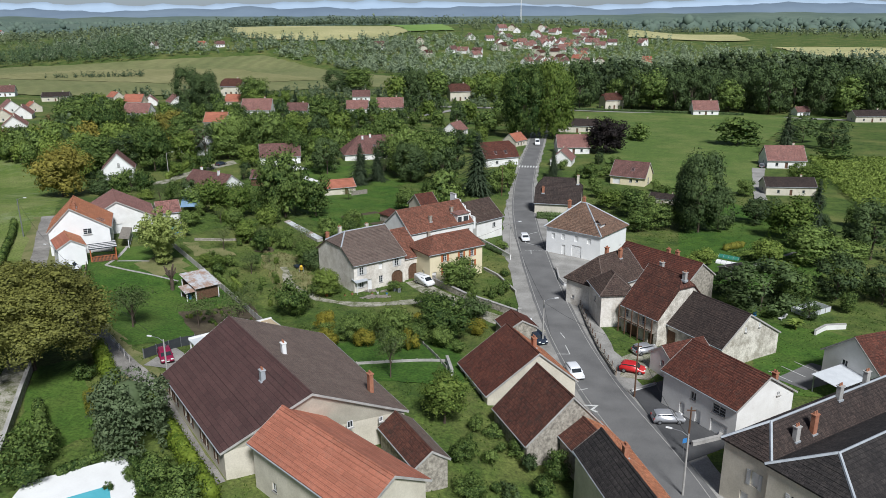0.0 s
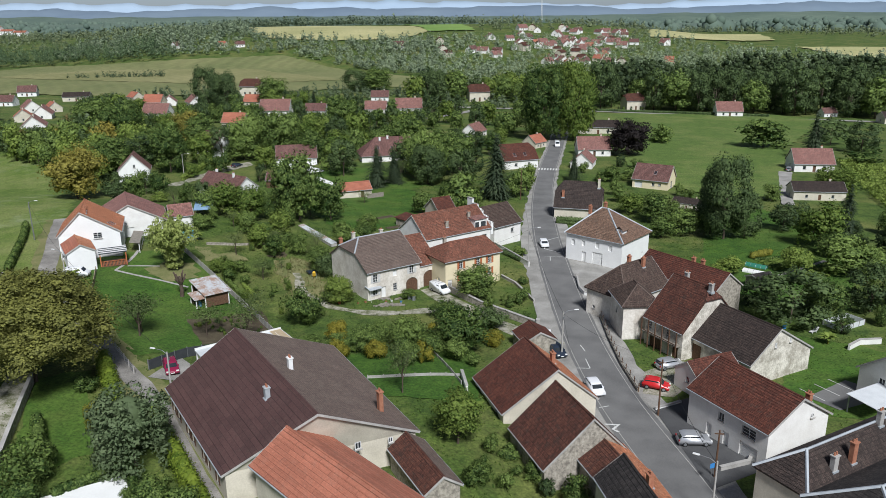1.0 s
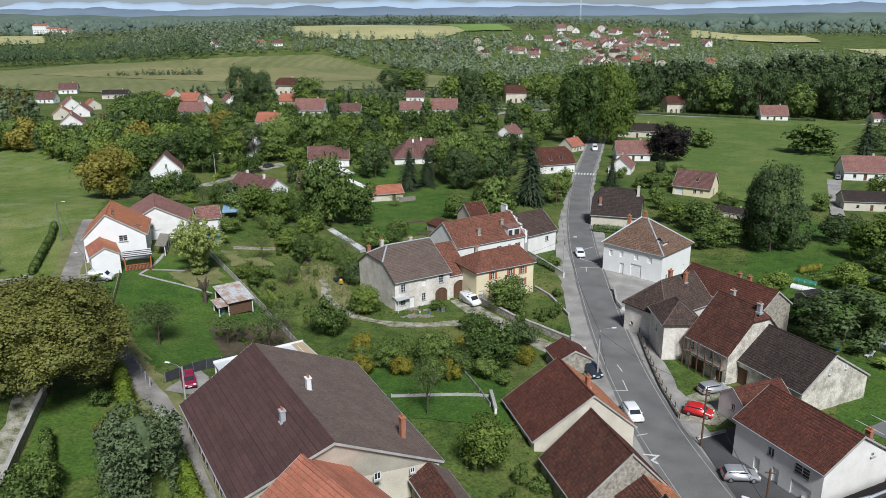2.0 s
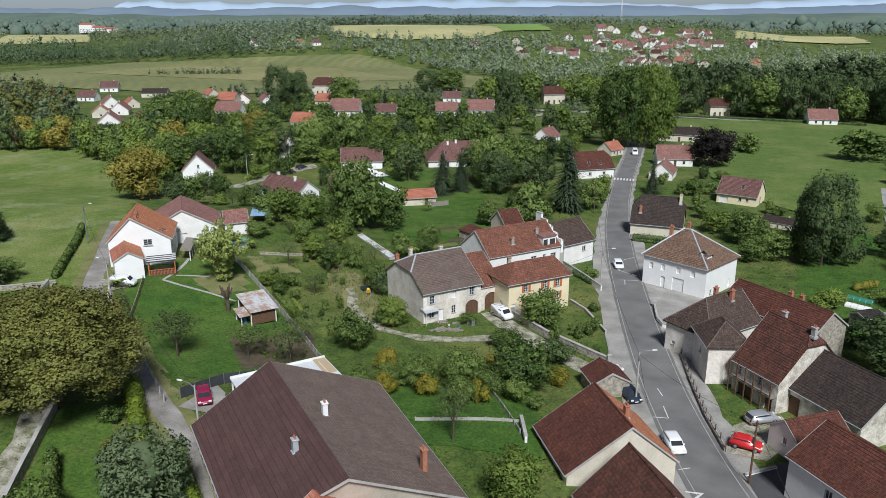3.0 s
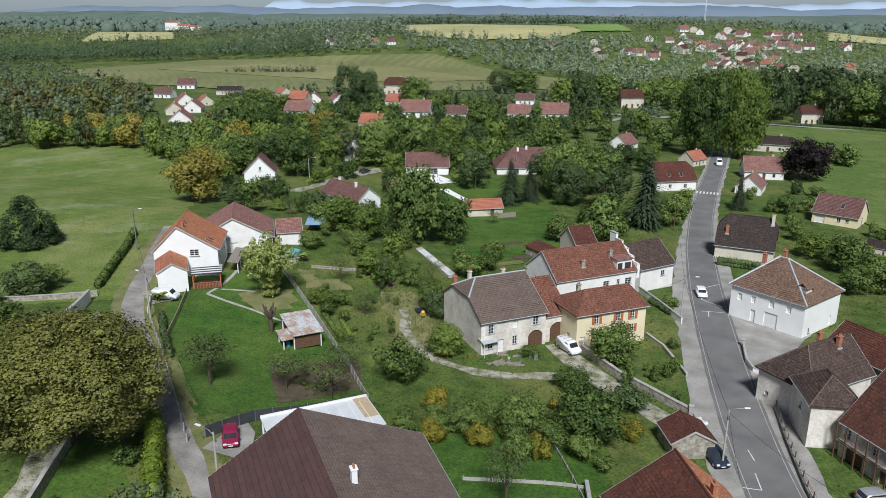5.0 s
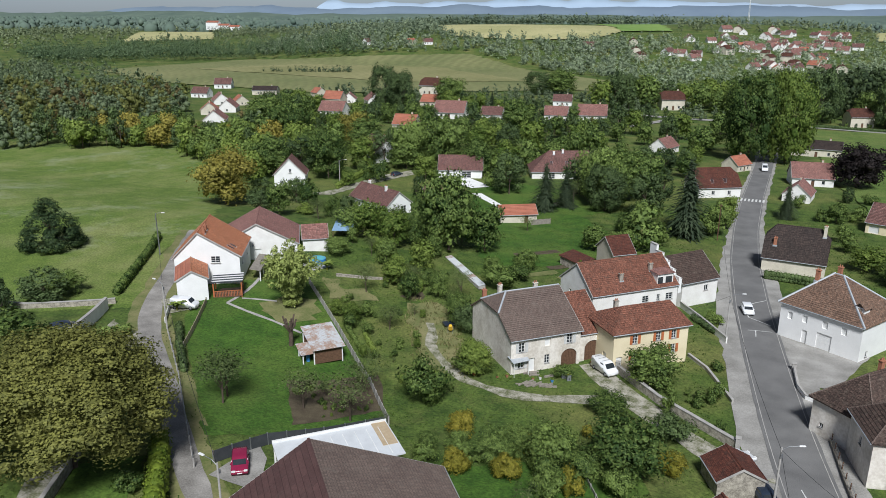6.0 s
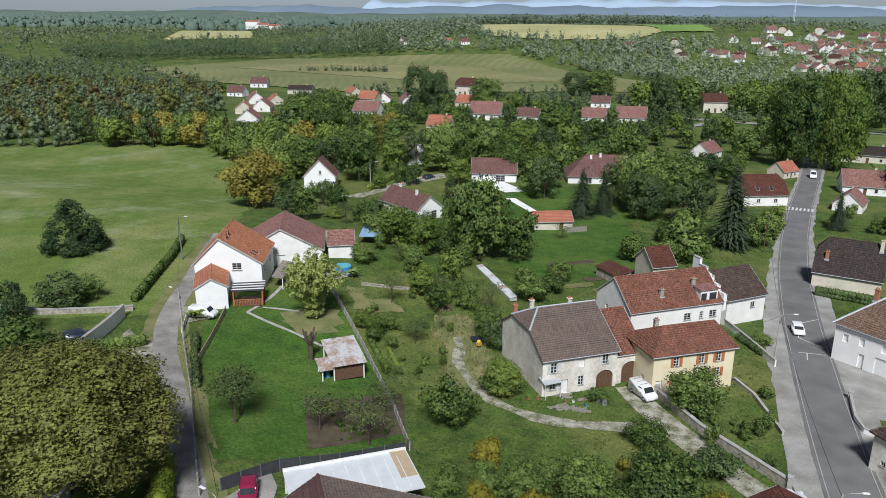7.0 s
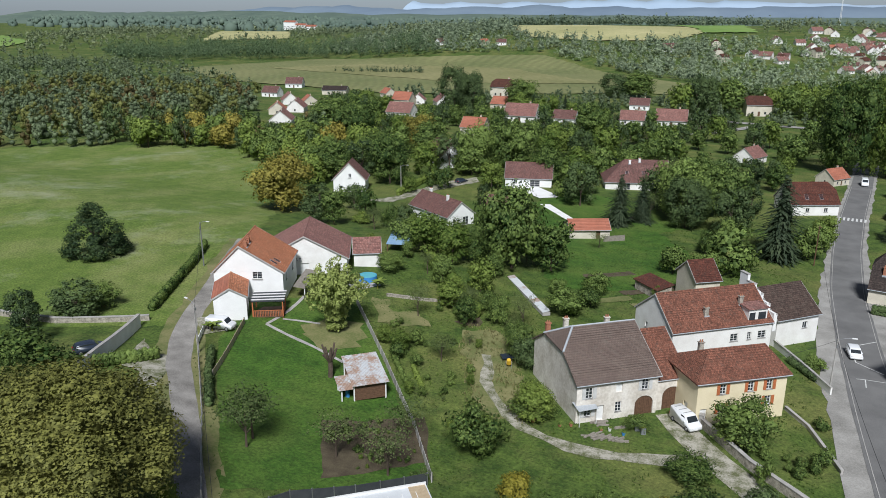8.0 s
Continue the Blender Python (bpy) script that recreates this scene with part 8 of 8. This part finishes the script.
# porch roof, bins and stacked timber at the old farmhouse
por = thing("porch_canopy", -40.0, 134.0, 47.5, None, "small grey tin canopy over the farmhouse door", "canopy")
corrugated("canopy_sheet", por, -1.4, 1.4, -1.2, 0.6, 2.3, 2.7, "zinc", .2, .02)
for px in (-1.2, 1.2):
    bm = bmesh.new()
    tube(bm, [(px, -1.1, 0), (px, -1.1, 2.3)], .04, .04, 6)
    part("post", bm, "frame", por)
for x, y, m, lab in ((-32.6, 134.7, "p_grey", "grey wheeled bin with yellow lid"), (-33.5, 135.2, "p_grey", "grey wheeled bin with yellow lid")):
    b_ = thing("wheeled_bin", x, y, 30, None, lab, "bin", "bins")
    bm = bmesh.new()
    box(bm, -.28, -.32, 0, .28, .32, .95)
    part("bin_body", bm, m, b_)
    bm = bmesh.new()
    box(bm, -.31, -.35, .95, .31, .35, 1.04)
    part("lid", bm, "leaf_y", b_)
rw = random.Random(4)
for i in range(22):
    x, y = (-38.6 + i * .32, 131.2 + rw.uniform(-.6, .6) + i * .06) if i < 14 else (-39.0 + rw.uniform(0, 4), 134.6 + rw.uniform(-.4, .4))
    l_ = thing("timber", x, y, rw.uniform(20, 70), None, "weathered timber offcut lying in the yard", "timber", "stacked timber")
    bm = bmesh.new()
    box(bm, -rw.uniform(.4, 1.1), -.12, 0, rw.uniform(.4, 1.1), .12, rw.uniform(.12, .35))
    bmesh.ops.bevel(bm, geom=bm.edges[:], offset=.02, segments=1, affect='EDGES')
    part("beam", bm, "greywood", l_)
cm = thing("cement_mixer", -54.4, 143.6, 20, None, "yellow cement mixer in the long grass", "cement mixer")
bm = bmesh.new()
bmesh.ops.create_cone(bm, cap_ends=True, segments=14, radius1=.45, radius2=.28, depth=.8, matrix=Matrix.Translation((0, 0, 1.0)) @ Matrix.Rotation(.6, 4, 'X'))
part("drum", bm, "p_yellow", cm)
bm = bmesh.new()
for px in (-.4, .4):
    tube(bm, [(px, -.4, 0), (px, 0, 1.0), (px, .4, 0)], .04, .04, 6)
part("stand", bm, "metal", cm)
tr = thing("trailer", -55.4, 146.0, 40, None, "small dark flat trailer in the grass", "trailer")
bm = bmesh.new()
box(bm, -1.2, -.7, .45, 1.2, .7, .7)
part("bed", bm, "p_dark", tr)
for s in (-1, 1):
    bm = bmesh.new()
    bmesh.ops.create_cone(bm, cap_ends=True, segments=14, radius1=.3, radius2=.3, depth=.16, matrix=Matrix.Translation((0, s * .78, .3)) @ Matrix.Rotation(math.pi / 2, 4, 'X'))
    part("wheel", bm, "black", tr)
# small tiled shed by the roadside house, gable wall of the terrace, timber gallery
house("tiled_shed", -9.8, 116.4, -66, 4.8, 5.2, 2.2, 3.6, "stone", "t_red", label="small stone shed with red tiles by the street", category="shed", over=.2)
for k, (u, zt) in enumerate(((-3.4, 10.6), (-1.6, 9.6), (0.2, 8.6), (2.0, 7.6), (3.8, 6.6))):
    if k == 0:
        par = thing("parapet_wall", -24.4, 171.2, -46.8, None, "white stepped parapet wall between roofs", "wall")
    bm = bmesh.new()
    box(bm, u - .95, -.22, 4.0, u + .95, .22, zt)
    part("wall_step", bm, "bright", par)
    bm = bmesh.new()
    box(bm, u - 1.0, -.27, zt, u + 1.0, .27, zt + .1)
    part("coping", bm, "concrete", par)
ga = thing("gallery", 9.2, 117.6, -53.4, None, "weathered timber gallery on posts under the eaves", "gallery")
for k in range(6):
    bm = bmesh.new()
    box(bm, -4 + k * 1.5, -.1, -.2, -3.86 + k * 1.5, .04, 4.7)
    part("post", bm, "wood", ga)
for k in range(5):
    bm = bmesh.new()
    box(bm, -4 + k * 1.5, -.06, 2.6, -2.5 + k * 1.5, .0, 2.72)
    part("rail", bm, "wood", ga)
for k in range(5):
    bm = bmesh.new()
    box(bm, -4, k * .26, 2.3, 3.7, k * .26 + .245, 2.42)
    part("floor_board", bm, "greywood", ga)
# radio mast and far institution
ma = thing("radio_mast", -60, 1700, 0, None, "tall red and white lattice radio mast", "mast")
bm = bmesh.new()
for a in range(3):
    c, s = math.cos(a * 2.094), math.sin(a * 2.094)
    tube(bm, [(2.2 * c, 2.2 * s, 0), (.5 * c, .5 * s, 66)], .35, .25, 5)
for k in range(14):
    r = 2.2 - 1.7 * k / 14
    tube(bm, [(r * math.cos(a * 2.094), r * math.sin(a * 2.094), k * 4.7) for a in (0, 1, 2, 3)], .14, .14, 4)
part("lattice", bm, "frame", ma)
for i, (dx, w, h_) in enumerate(((0, 34, 22), (30, 34, 15), (62, 30, 12))):
    house("institution", -1330 + dx, 1690 + dx * .1, 5, w, 16, h_ - 4, h_, "bright", "t_salmon", label="large pale institution building far across the plain", category="building", group="institution blocks", z=ground(-1330, 1690) + 8,
          openings=[("f", -w / 2 + 3 + 4 * k, zz, 1.8, 2.0, "win") for k in range(int(w / 4) - 1) for zz in ((2.0, 6.0) if h_ > 13 else (2.0,))])
# corn field, sown in rows
rng1 = np.random.default_rng(9)
pc, corn_poly = [], [(80, 208), (84, 250), (92, 300), (165, 300), (130, 205)]
for r_ in range(80):
    for k in range(48):
        x, y = 78 + r_ * 1.05 + rng1.uniform(-.1, .1), 204 + k * 2.0 + rng1.uniform(-.3, .3)
        if inside(x, y, corn_poly):
            pc.append((x, y, ground(x, y) + 1.1, .62))
me = mesh_of("corn_field", [cards(len(pc) * 12, pc, .42, rng1)], "leaf_l")
tagged(new("corn_field", me), "green standing corn in close rows", "corn", kind="stuff")

# ---- the large garden further off ----
drape("patio", [(-105, 264), (-99, 269), (-91, 262), (-87.5, 258), (-92, 254)], "bright", .14, 4, "white paved patio behind the bungalow", "patio")
drape("garden_walk", [(-89.5, 247.5), (-86.8, 248.6), (-75.6, 236.2), (-77.2, 234.6)], "bright", .12, 4, "pale concrete walk across the lawn", "path")
drape("drive", [(-134, 227), (-131, 232), (-126, 262), (-121, 272), (-117, 266), (-124, 246), (-127, 228)], "gravel", .1, 4, "pale gravel house drive", "driveway", edge=.3)
drape("lawn", [(-97, 236), (-78, 225), (-60, 226), (-48, 240), (-62, 262), (-84, 268)], "lawn", .065, 5, "mown lawn round the white patio", "lawn", edge=.6)
for k, (x, y, yaw, l) in enumerate(((-45, 178, 45, 10), (-49, 184, 45, 12), (-53, 176, 45, 9), (-58, 190, 45, 11), (-41, 172, 45, 7))):
    c, s = math.cos(radians(yaw)), math.sin(radians(yaw))
    drape("garden_bed", [(x - s * -1.2, y + c * -1.2), (x + c * l - s * -1.2, y + s * l + c * -1.2), (x + c * l - s * 1.2, y + s * l + c * 1.2), (x - s * 1.2, y + c * 1.2)], "soil" if k % 2 else "dry", .08, 3, "narrow kitchen garden bed", "garden bed", edge=.2)
sw = thing("swing", -66.5, 243.5, 20, None, "white metal garden swing frame", "swing")
for px in (-1.6, 1.6):
    bm = bmesh.new()
    tube(bm, [(px, -1, 0), (px, 0, 2.4), (px, 1, 0)], .06, .06, 6)
    part("leg", bm, "frame", sw)
bm = bmesh.new()
tube(bm, [(-1.6, 0, 2.4), (1.6, 0, 2.4)], .06, .06, 6)
part("top_bar", bm, "frame", sw)
fence([(-64.5, 240.5), (-60.5, 242.5)], 1.2, 1.4, "grey slatted wooden garden screen", post="greywood", panel="greywood")
fence([(-62.5, 218.8), (-58.6, 222.4)], 1.4, 1.4, "grey slatted wooden garden screen", post="greywood", panel="greywood")
lt = thing("outbuilding", -43.8, 187.4, -40, None, "low dark lean-to roof behind the terrace", "shed")
bm = bmesh.new()
box(bm, -3.4, -1.6, -.2, 3.4, 1.6, 2.0)
part("wall_block", bm, "stone", lt)
bm = bmesh.new()
slab(bm, [(-3.7, -1.9, 2.0), (3.7, -1.9, 2.0), (3.7, 1.9, 2.7), (-3.7, 1.9, 2.7)], .14)
part("roof_sheet", bm, "t_red", lt)


# ---- garden beds and clutter ----
drape("dry_patch", [(-85.6, 135.6), (-82, 132.9), (-77.4, 134.4), (-76, 138.4), (-79, 142), (-84, 140.6)], "dry", .075, 3, "bare yellowish earth round the bamboo", "garden bed", edge=.4)
drape("dry_patch", [(-83.4, 151.4), (-80.6, 152.8), (-75, 145.6), (-77, 144.2)], "dry", .08, 3, "strip of tall straw-coloured grass", "grass", edge=.4)
drape("dry_patch", [(-75.4, 145.2), (-70.4, 148.2), (-74.2, 152.2), (-78, 149)], "dry", .085, 3, "yellowed mown grass below a fruit tree", "grass", edge=.5)
drape("dry_patch", [(-66, 151), (-60.4, 154.4), (-55.5, 147.5), (-51.5, 135), (-54, 132.5), (-60, 141)], "dry", .055, 3, "brownish trampled grass beside the worn path", "grass", edge=.7)
garden_wall([(-81.7, 153.9), (-75.9, 156.6), (-69.7, 161.1)], .4, .35, "stone", "low dry stone edging between two gardens", cap="stone")
ROWS = [((-69.3, 135.9), (-63.1, 129.6), .8), ((-65.6, 135.2), (-61.1, 130.2), .7), ((-71.6, 139.8), (-69.0, 136.8), 1.1)]
ROWS += [((35.0 + 1.7 * k * .32, 168.6 - 1.7 * k), (44.4 + .3 * k, 172.6 - .95 * k), .45) for k in range(5)]
ROWS += [((39.5 + k * 1.9, 158.4 + k * 1.7), (42.6 + k * 1.9, 155.2 + k * 1.7), .6) for k in range(6)]
for k, (a, b, hh) in enumerate(ROWS):
    rt_ = hedge([a, b], hh, .8, "leaf_l" if k % 3 else "leaf", "row of leafy vegetables in a garden bed", 60 + k, 26)
    rt_.name = "vegetable_row"
hedge([(34.6, 169.9), (38.6, 173.0)], 1.6, 1.8, "leaf_y2", "clipped yellow-green garden hedge", 81, 60)
strip("garden_path", [(35.9, 157.1, .4), (42.5, 163.4, .4), (49.4, 170.1, .4)], "paving", .08, "narrow pale slab path between vegetable beds", "path", wob=.08)
for x, y, m in ((32.5, 159.2, "frame"), (33.9, 163.4, "tarp")):
    tn = thing("cloche", x, y, -32, None, "low arched sheet cover over a vegetable bed", "garden cover", "covers over beds")
    bm = bmesh.new()
    ring = [(.75 * math.cos(math.pi * i / 10), .75 * math.sin(math.pi * i / 10)) for i in range(11)]
    for (p, q), (r_, s_) in zip(ring, ring[1:]):
        quad(bm, (-2.1, p, q), (2.1, p, q), (2.1, r_, s_), (-2.1, r_, s_))
    for e_ in (-2.1, 2.1):
        bm.faces.new([bm.verts.new((e_, p, q)) for p, q in ring])
    part("cover", bm, m, tn)
    for i in range(5):
        bm = bmesh.new()
        tube(bm, [(-2.1 + i * 1.05, p * 1.02, q * 1.02) for p, q in ring], .03, .03, 5)
        part("hoop", bm, "metal", tn)
house("garden_shed", 31.6, 150.4, 32, 4.2, 3.2, 2.1, 2.7, "greywood", "t_slate", label="small grey garden shed with pale flat roof", category="shed", over=.2, openings=[("f", 0, .05, .9, 1.8, "door")])
gh = thing("garden_enclosure", 41.2, 133.3, 37, None, "low glazed garden enclosure with white boards", "garden frame")
for nm, b_ in (("side_panel", (-3.1, -1.7, 0, 3.1, -1.62, .9)), ("side_panel", (-3.1, 1.62, 0, 3.1, 1.7, .9)), ("end_panel", (-3.1, -1.6, 0, -3.02, 1.6, .9)), ("end_panel", (3.02, -1.6, 0, 3.1, 1.6, .9))):
    bm = bmesh.new()
    box(bm, *b_)
    part(nm, bm, "zincpale", gh)
for i in range(5):
    bm = bmesh.new()
    box(bm, -3.05 + i * 1.5, -1.75, 0, -2.97 + i * 1.5, -1.7, 1.0)
    part("post", bm, "greywood", gh)
dish = thing("satellite_dish", 30.2, 133.6, 0, None, "white satellite dish on a short post", "satellite dish")
bm = bmesh.new()
tube(bm, [(0, 0, 0), (0, 0, 1.5)], .05, .05, 7)
part("post", bm, "metal", dish)
bm = bmesh.new()
rr_ = [(0.0, 0.0)] + [(.15 * i, .03 * i * i) for i in range(1, 5)]
mt = Matrix.Translation((0, -.05, 1.6)) @ Matrix.Rotation(radians(65), 4, 'X')
for (p, q), (r_, s_) in zip(rr_, rr_[1:]):
    for i in range(16):
        a, b = math.tau * i / 16, math.tau * (i + 1) / 16
        pts = [(p * math.cos(a), p * math.sin(a), q), (r_ * math.cos(a), r_ * math.sin(a), s_), (r_ * math.cos(b), r_ * math.sin(b), s_), (p * math.cos(b), p * math.sin(b), q)]
        if p == 0:
            pts = pts[:3]
        bm.faces.new([bm.verts.new(mt @ Vector(v_)) for v_ in pts])
bmesh.ops.remove_doubles(bm, verts=bm.verts[:], dist=.002)
part("reflector", bm, "frame", dish)
bm = bmesh.new()
tube(bm, [(0, -.1, 1.25), (0, -.75, 1.75)], .02, .02, 5)
part("feed_arm", bm, "metal", dish)
br_ = thing("barrel", 31.0, 130.4, 0, None, "blue plastic barrel behind the stone barn", "barrel")
bm = bmesh.new()
tube(bm, [(0, 0, 0), (0, 0, .3), (0, 0, .7), (0, 0, .95)], .3, .28, 14)
part("barrel_body", bm, "p_blue", br_)
lo = thing("sun_lounger", 35.3, 129.2, 40, None, "white plastic sun lounger on the lawn", "sun lounger")
for nm, pts in (("seat", [(-.9, -.32, .32), (.3, -.32, .32), (.3, .32, .32), (-.9, .32, .32)]), ("backrest", [(.3, -.32, .33), (.9, -.32, .85), (.9, .32, .85), (.3, .32, .33)])):
    bm = bmesh.new()
    slab(bm, pts, .05)
    part(nm, bm, "frame", lo)
for px in (-.8, .25):
    for py in (-.28, .28):
        bm = bmesh.new()
        box(bm, px - .03, py - .03, 0, px + .03, py + .03, .29)
        part("leg", bm, "frame", lo)
rp = random.Random(12)
for x, y, n in ((36.1, 124.7, 15), (-94.9, 126.2, 13), (-84.6, 155.6, 14)):
    ba = thing("banana_plant", x, y, rp.uniform(0, 90), None, "broad-leaved bright green banana plant", "plant", "banana plants")
    for k in range(n):
        a, l_ = k * 2.4, rp.uniform(1.4, 2.2)
        bm = bmesh.new()
        row_ = []
        for j in range(5):
            q = j / 4
            c_ = Vector((math.cos(a) * l_ * .8 * q, math.sin(a) * l_ * .8 * q, .7 + 1.5 * q - 1.1 * q * q + .25 * (k % 3)))
            s_ = Vector((-math.sin(a), math.cos(a), 0)) * (.06 + .26 * math.sin(math.pi * min(1, q + .1)) ** .7)
            row_.append((bm.verts.new(c_ - s_), bm.verts.new(c_ + s_)))
        for u_, v_ in zip(row_, row_[1:]):
            bm.faces.new((u_[0], u_[1], v_[1], v_[0]))
        part("leaf", bm, "leaf_l", ba)
    bm = bmesh.new()
    tube(bm, [(0, 0, 0), (0, 0, 1.2)], .14, .08, 8)
    part("stem", bm, "leaf_y2", ba)
strip("driveway", [(56.6, 226, 1.8), (58.4, 236, 1.6), (63.2, 256, 1.6), (68.5, 276, 2.2)], "paving", .34, "pale concrete drive leading to the far bungalow", "driveway", wob=.12)
car(70.2, 279.0, 75, "p_grey", "grey car parked beside the far bungalow", 4.2)
for x, y, s_, m in ((-41.0, 132.2, .3, "brick"), (-37.3, 132.8, .26, "brick"), (-36.4, 133.4, .3, "frame"), (-34.6, 133.2, .28, "p_blue"), (-42.2, 131.4, .24, "brick"), (-45.6, 131.0, .35, "shutter")):
    po = thing("flower_pot", x, y, 0, None, "flower pot standing in the farmhouse yard", "flower pot", "pots in the yard")
    bm = bmesh.new()
    tube(bm, [(0, 0, 0), (0, 0, s_ * .6), (0, 0, s_ * 1.3)], s_ * .55, s_ * .85, 12)
    part("pot", bm, m, po)
    rngp = np.random.default_rng(int(s_ * 100))
    me = mesh_of("foliage", [cards(60, [(0, 0, s_ * 1.6, s_ * .8)], s_ * .35, rngp)], "leaf_l")
    ob = new("foliage", me)
    ob.parent = po

drape("lawn", [(-72.3, 86.0), (-68.1, 90.3), (-64.7, 85.0), (-60.4, 79.3), (-56.7, 72.7), (-61.0, 66.3), (-64.4, 69.6), (-68.6, 77.6)], "lawn", .06, 4, "smooth shaded lawn below the big maple", "lawn", edge=.4)
# flat-roofed dormer with terrace on the rear house
rh = bpy.data.objects["rear_house"]
bm = bmesh.new()
box(bm, 4.4, -5.02, 5.3, 7.6, -1.4, 7.9)
part("dormer", bm, "white", rh, "white box dormer")
bm = bmesh.new()
slab(bm, [(4.2, -5.3, 7.98), (7.8, -5.3, 7.98), (7.8, -1.2, 8.1), (4.2, -1.2, 8.1)], .12)
part("dormer_roof", bm, "t_rose", rh, "flat pinkish dormer roof")
for px, pw in ((5.0, 1.0), (6.7, 1.3)):
    bm = bmesh.new()
    box(bm, px - pw / 2, -5.06, 6.1, px + pw / 2, -4.98, 7.3)
    part("dormer_window", bm, "glass", rh)
for z0, ya, yb in ((0, -5.3, -3.4), (1.0, -3.4, -1.4), (2.1, -1.4, 1.2)):
    bm = bmesh.new()
    box(bm, 8.62, ya, 4.0, 8.95, yb, 6.9 + z0)
    part("parapet", bm, "bright", rh, "stepped white party wall")

# dormer on the corner of the big white building
wb = bpy.data.objects["white_building"]
bm = bmesh.new()
box(bm, 3.9, -3.6, 6.7, 5.3, -1.9, 8.0)
dm = part("dormer", bm, "bright", wb, "small white gabled dormer")
bm = bmesh.new()
for sg in (-1, 1):
    slab(bm, [(4.6, -3.9, 8.75), (4.6, -1.2, 8.75), (4.6 + sg * 1.0, -1.2, 7.85), (4.6 + sg * 1.0, -3.9, 7.85)], 0.1)
bm.faces.new([bm.verts.new(q) for q in ((3.9, -3.58, 8.0), (5.3, -3.58, 8.0), (4.6, -3.58, 8.6))])
part("dormer_roof", bm, "t_tan", dm)
bm = bmesh.new()
box(bm, 4.25, -3.66, 6.95, 4.95, -3.58, 7.8)
part("shutter", bm, "greywood", dm)
